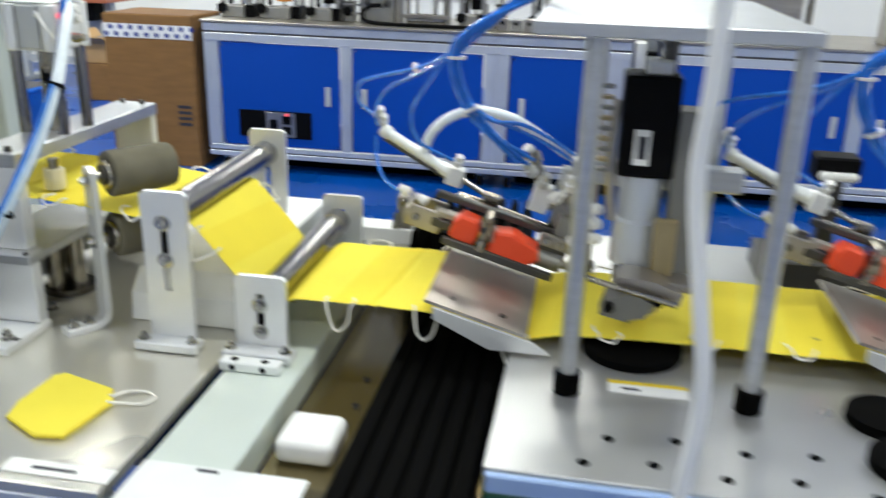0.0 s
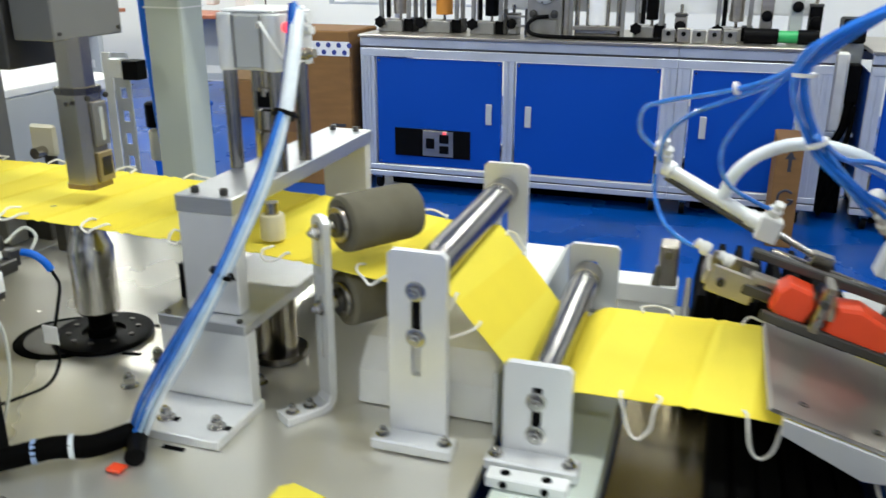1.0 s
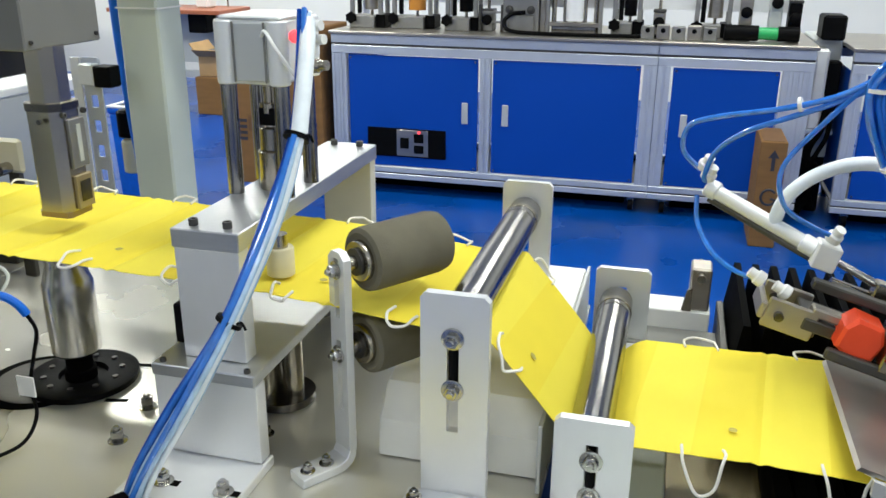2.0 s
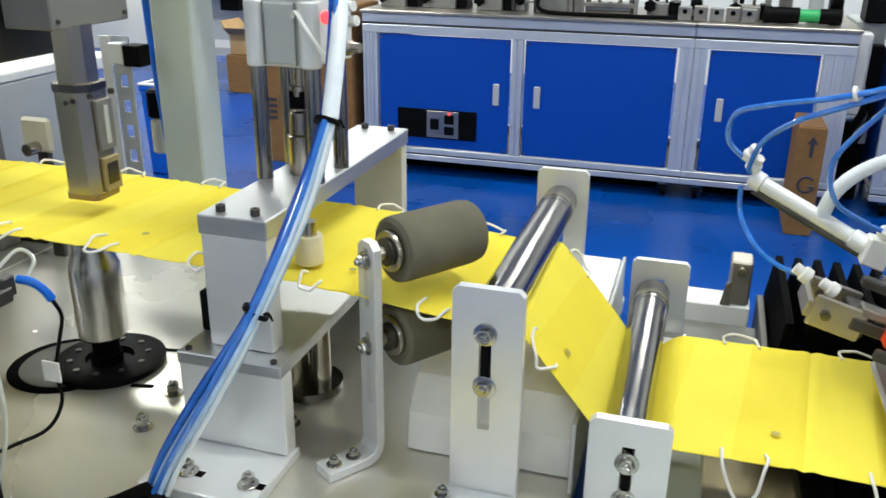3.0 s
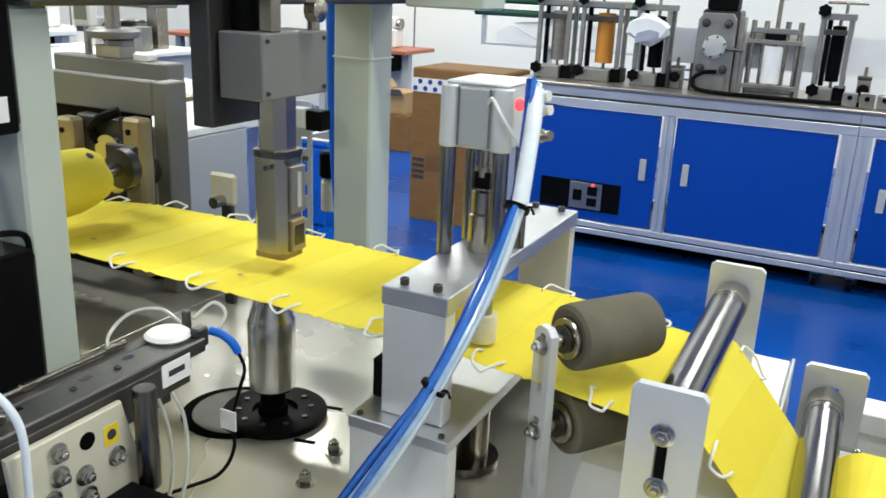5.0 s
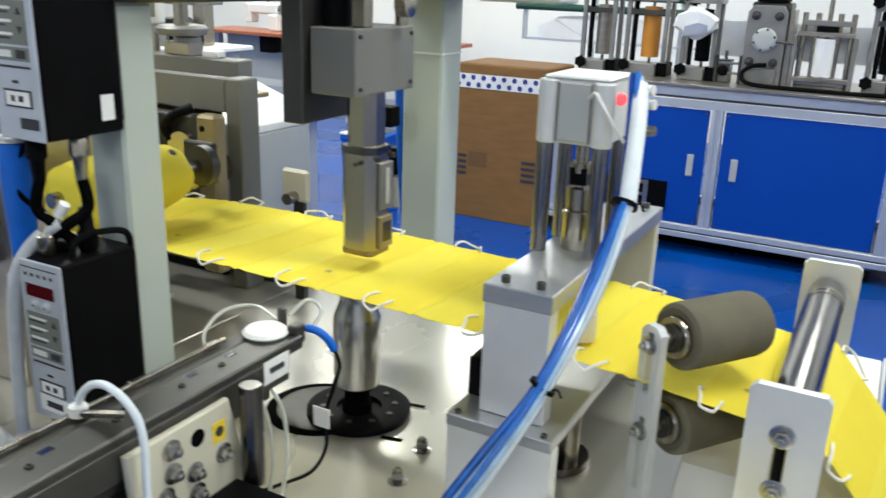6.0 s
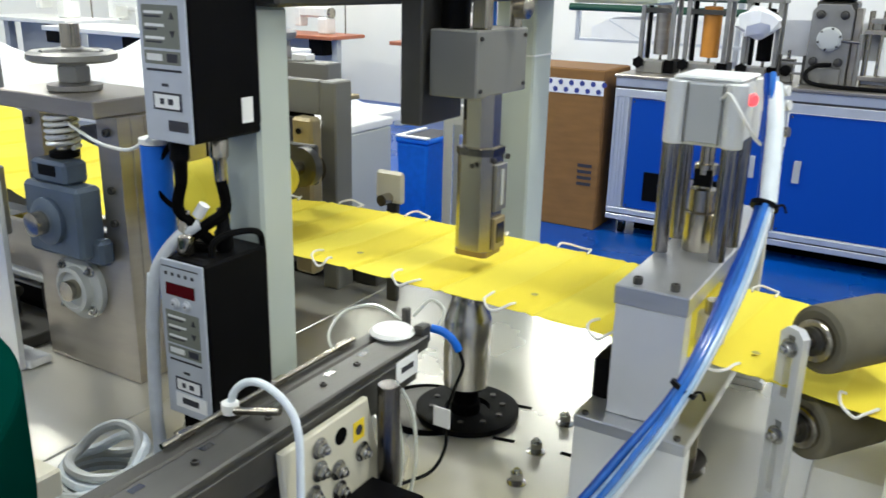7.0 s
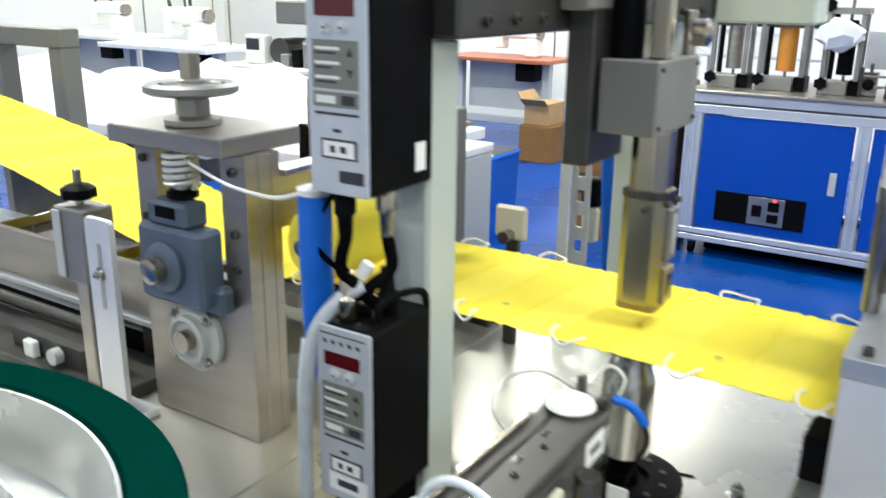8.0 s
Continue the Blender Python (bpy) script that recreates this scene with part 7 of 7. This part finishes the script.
# ---- sewing benches and far clutter ----
def sewing_bench(x, y, top=None, w=1.1, lift=0.0):
    t = thing("sewing_bench", (x, y, 0), "sewing bench with pale steel legs and a machine head", "bench", "sewing benches")
    part("tabletop", B(x - w / 2, x + w / 2, y - 0.28, y + 0.28, 0.745, 0.78, 0.004), top or TABLE_RED, t)
    for s in (-1, 1):
        part("leg", B(x + s * (w / 2 - 0.1) - 0.035, x + s * (w / 2 - 0.1) + 0.035, y - 0.1, y - 0.03, 0.0, 0.7445, 0.003), BOX_GREY, t, "grey steel leg")
        part("foot", B(x + s * (w / 2 - 0.1) - 0.04, x + s * (w / 2 - 0.1) + 0.04, y - 0.28, y + 0.28, 0.0, 0.05, 0.003), BOX_GREY, t)
    part("stretcher", B(x - w / 2 + 0.12, x + w / 2 - 0.12, y - 0.08, y - 0.04, 0.18, 0.24, 0.002), BOX_GREY, t)
    part("motor", B(x + 0.18, x + 0.36, y - 0.18, y, 0.58, 0.74, 0.01), BLACK, t, "black motor")
    h = part("head", B(x - 0.10, x + 0.30, y - 0.04, y + 0.08, 0.94, 1.05, 0.02), WHITE_PL, t, "white sewing machine head")
    part("column", B(x + 0.20, x + 0.32, y - 0.06, y + 0.1, 0.7805, 0.945, 0.015), WHITE_PL, h)
    part("needle_end", B(x - 0.11, x - 0.03, y - 0.045, y + 0.085, 0.85, 1.04, 0.012), WHITE_PL, h)
    part("wheel", R((x + 0.305, y + 0.02, 0.99), (x + 0.34, y + 0.02, 0.99), 0.05), STEEL, h)
    part("modesty_panel", B(x - w / 2 + 0.14, x + w / 2 - 0.14, y + 0.02, y + 0.03, 0.30, 0.7445, 0.002), BOX_GREY, t, "grey panel under the bench")
    part("thread_stand", R((x + 0.40, y + 0.15, 0.781), (x + 0.40, y + 0.15, 1.25), 0.008), STEEL, t, "thin thread stand")
    part("hanging_cable", hose(bmesh.new(), [(x - 0.06, y, 1.05), (x - 0.10, y, 1.22), (x + 0.02, y, 1.34), (x + 0.14, y, 1.22), (x + 0.16, y, 1.06)], 0.012, 7), DARK_STEEL, t, "dark cable loop")
    if lift:
        for c in t.children:
            c.location.z += lift
        for s in (-1, 1):
            part("lift_block", B(x + s * (w / 2 - 0.1) - 0.05, x + s * (w / 2 - 0.1) + 0.05, y - 0.29, y + 0.29, 0.0, lift - 0.0005, 0.003), DARK_STEEL, t, "dark block under the foot")
    return t


sewing_bench(-4.32, 7.75)
sewing_bench(-6.1, 7.75)
sewing_bench(-7.35, 5.7, WHITE_PL, 1.2, 0.16)
sewing_bench(-5.75, 5.2, WHITE_PL, 1.2, 0.16)
sewing_bench(-7.9, 7.0, WHITE_PL)
press2 = thing("label_machine", (-3.75, 4.3, 0), "grey labelling machine with a dark head on a column", "machine")
part("base", B(-4.05, -3.45, 4.1, 4.5, 0.0, 0.94, 0.006), BOX_GREY, press2, "pale grey base cabinet")
part("tabletop", B(-4.1, -3.40, 4.05, 4.55, 0.941, 0.965, 0.004), WHITE_PL, press2)
part("column", B(-3.62, -3.54, 4.32, 4.40, 0.9655, 1.32, 0.004), STEEL, press2)
part("head", B(-3.80, -3.50, 4.22, 4.44, 1.18, 1.30, 0.008), HEAD, press2, "dark grey head")
part("readout", B(-3.98, -3.84, 4.16, 4.24, 0.9655, 1.12, 0.008), WHITE_PL, press2, "white readout box")
part("readout_screen", B(-3.965, -3.87, 4.158, 4.1597, 1.04, 1.10, 0), INK, press2)
part("feed_drum", R((-3.74, 4.18, 1.04), (-3.74, 4.40, 1.04), 0.07, n=24), DARK_STEEL, press2, "dark feed drum")
for k in range(3):
    part("drive_box", B(-3.70 + k * 0.08, -3.64 + k * 0.08, 4.14, 4.22, 0.9655, 1.03 + 0.03 * k, 0.004), BLACK if k % 2 else DULL_STEEL, press2)
gbox = thing("grey_cabinet_box", (-1.45, 2.25, 0), "light grey sheet-metal box behind the strip", "box")
part("body", B(-1.68, -1.430, 2.229, 2.452, 0.0, 1.02, 0.004), BOX_GREY, gbox)
part("lid", B(-1.683, -1.427, 2.226, 2.455, 1.0205, 1.04, 0.003), WHITE_PL, gbox, "white lid")
blue_bin = thing("blue_bin", (-2.75, 4.9, 0), "rectangular blue plastic bin with white rim and dark opening", "bin")
part("body", prism(bmesh.new(), [(-2.93, 0.0), (-2.76, 0.0), (-2.74, 0.46), (-2.95, 0.46)], 4.74, 5.08, "y", 0.012), TUBE_SKY, blue_bin)
part("lid", B(-2.955, -2.735, 4.735, 5.085, 0.461, 0.492, 0.008), TUBE_SKY, blue_bin, "blue lid")
part("opening", B(-2.925, -2.745, 4.775, 5.07, 0.4925, 0.495, 0), INK, blue_bin)
for y in (4.735,):
    part("rim", B(-2.955, -2.735, y, y + 0.03, 0.4925, 0.505, 0.003), WHITE_PL, blue_bin, "white rim")
for x in (-2.955,):
    part("rim", B(x, x + 0.022, 4.766, 5.054, 0.4925, 0.505, 0.003), WHITE_PL, blue_bin, "white rim")
perf = thing("perforated_strip", (-1.16, 2.24, 0.75), "galvanised perforated strip with black air valve", "bracket")
part("strip", slot_plate(bmesh.new(), -1.131, -1.092, 2.24, 2.244, 0.7505, 1.135, [(-1.111, 0.80 + 0.05 * k, 0.008, 0.012) for k in range(7)], 0.004), PROFILE, perf, "perforated galvanised strip", False)
part("flange", B(-1.154, -1.132, 2.236, 2.240, 0.7505, 1.135, 0.001), PALE_ALU, perf, "pale flange")
part("clamp_block", B(-1.122, -1.090, 2.215, 2.2395, 1.085, 1.125, 0.002), PALE_ALU, perf)
part("valve", lathe(bmesh.new(), [(0.018, 0), (0.022, 0.003), (0.022, 0.055), (0.016, 0.06)], (-1.150, 2.39, 0.945), n=18), BLACK, perf, "black air valve")
part("filter_cup", lathe(bmesh.new(), [(0.012, 0), (0.018, 0.004), (0.018, 0.07), (0.014, 0.075)], (-1.150, 2.39, 0.865), n=18), CREAM_PL, perf, "amber filter cup")
part("cross_clamp", B(-1.0895, -1.052, 2.215, 2.25, 1.082, 1.122, 0.002), BLACK, perf)
part("blue_hose", hose(bmesh.new(), [(-1.102, 2.325, 1.60), (-1.101, 2.328, 1.25), (-1.098, 2.33, 1.10), (-1.09, 2.34, 0.90), (-1.08, 2.36, 0.70)], 0.0125, 12), TUBE_SKY, perf, "blue hose")


def heap(x0, x1, y0, y1, z0, h, label):
    bm = bmesh.new()
    n, m = 26, 12
    grid = []
    for i in range(n + 1):
        row = []
        for k in range(m + 1):
            u, v = i / n, k / m
            edge = (math.sin(math.pi * u) * math.sin(math.pi * v)) ** 0.5
            x, y = x0 + (x1 - x0) * u, y0 + (y1 - y0) * v
            row.append(bm.verts.new((x, y, z0 + edge * h * (0.8 + 0.5 * noise.noise((x * 4, y * 4, 2))) + edge * 0.03 * noise.noise((x * 16, y * 16, 4)))))
        grid.append(row)
    for a, b in zip(grid, grid[1:]):
        for k in range(m):
            bm.faces.new((a[k], b[k], b[k + 1], a[k + 1]))
    rim = [r[0] for r in grid] + grid[-1][1:] + [r[-1] for r in grid[-2::-1]] + grid[0][-2:0:-1]
    bm.faces.new(list(reversed(rim)))
    return solid("cloth_mound", bm, FABRIC, ((x0 + x1) / 2, (y0 + y1) / 2, z0), label, "fabric")


bench = thing("packing_table", (-3.2, 3.0, 0), "long white packing table", "table")
part("tabletop", B(-4.6, -2.0, 2.62, 3.4, 0.86, 0.90, 0.004), WHITE_PL, bench)
for x in (-4.5, -2.1):
    for y in (2.68, 3.30):
        part("leg", B(x - 0.025, x + 0.025, y, y + 0.05, 0.0, 0.8595, 0.002), PROFILE, bench)
heap(-3.6, -2.05, 2.66, 3.3, 0.9005, 0.22, "heap of white fabric blanks on the packing table")
heap(-4.5, -3.65, 2.66, 3.3, 0.9005, 0.15, "heap of white fabric blanks on the packing table")
tape = thing("tape_roll", (-1.95, 2.5, 0.9), "brown tape roll on a grey case", "tape roll")
part("roll", lathe(bmesh.new(), [(0.03, 0), (0.045, 0), (0.045, 0.04), (0.03, 0.04)], (-2.10, 2.70, 0.9005), n=20), CREAM_PL, tape)


def motions():
    for t, rest in BLANKS:
        rows, done = [(0.0, on_strip(rest - PITCH))], -PITCH
        for a, b in STEPS:
            for k in range(7):
                f = k / 6
                rows.append((a + (b - a) * f, on_strip(rest + done + PITCH * (f * f * (3 - 2 * f)))))
            done += PITCH
        rows.append((8.0, on_strip(rest + done)))
        walk(t, rows)


motions()
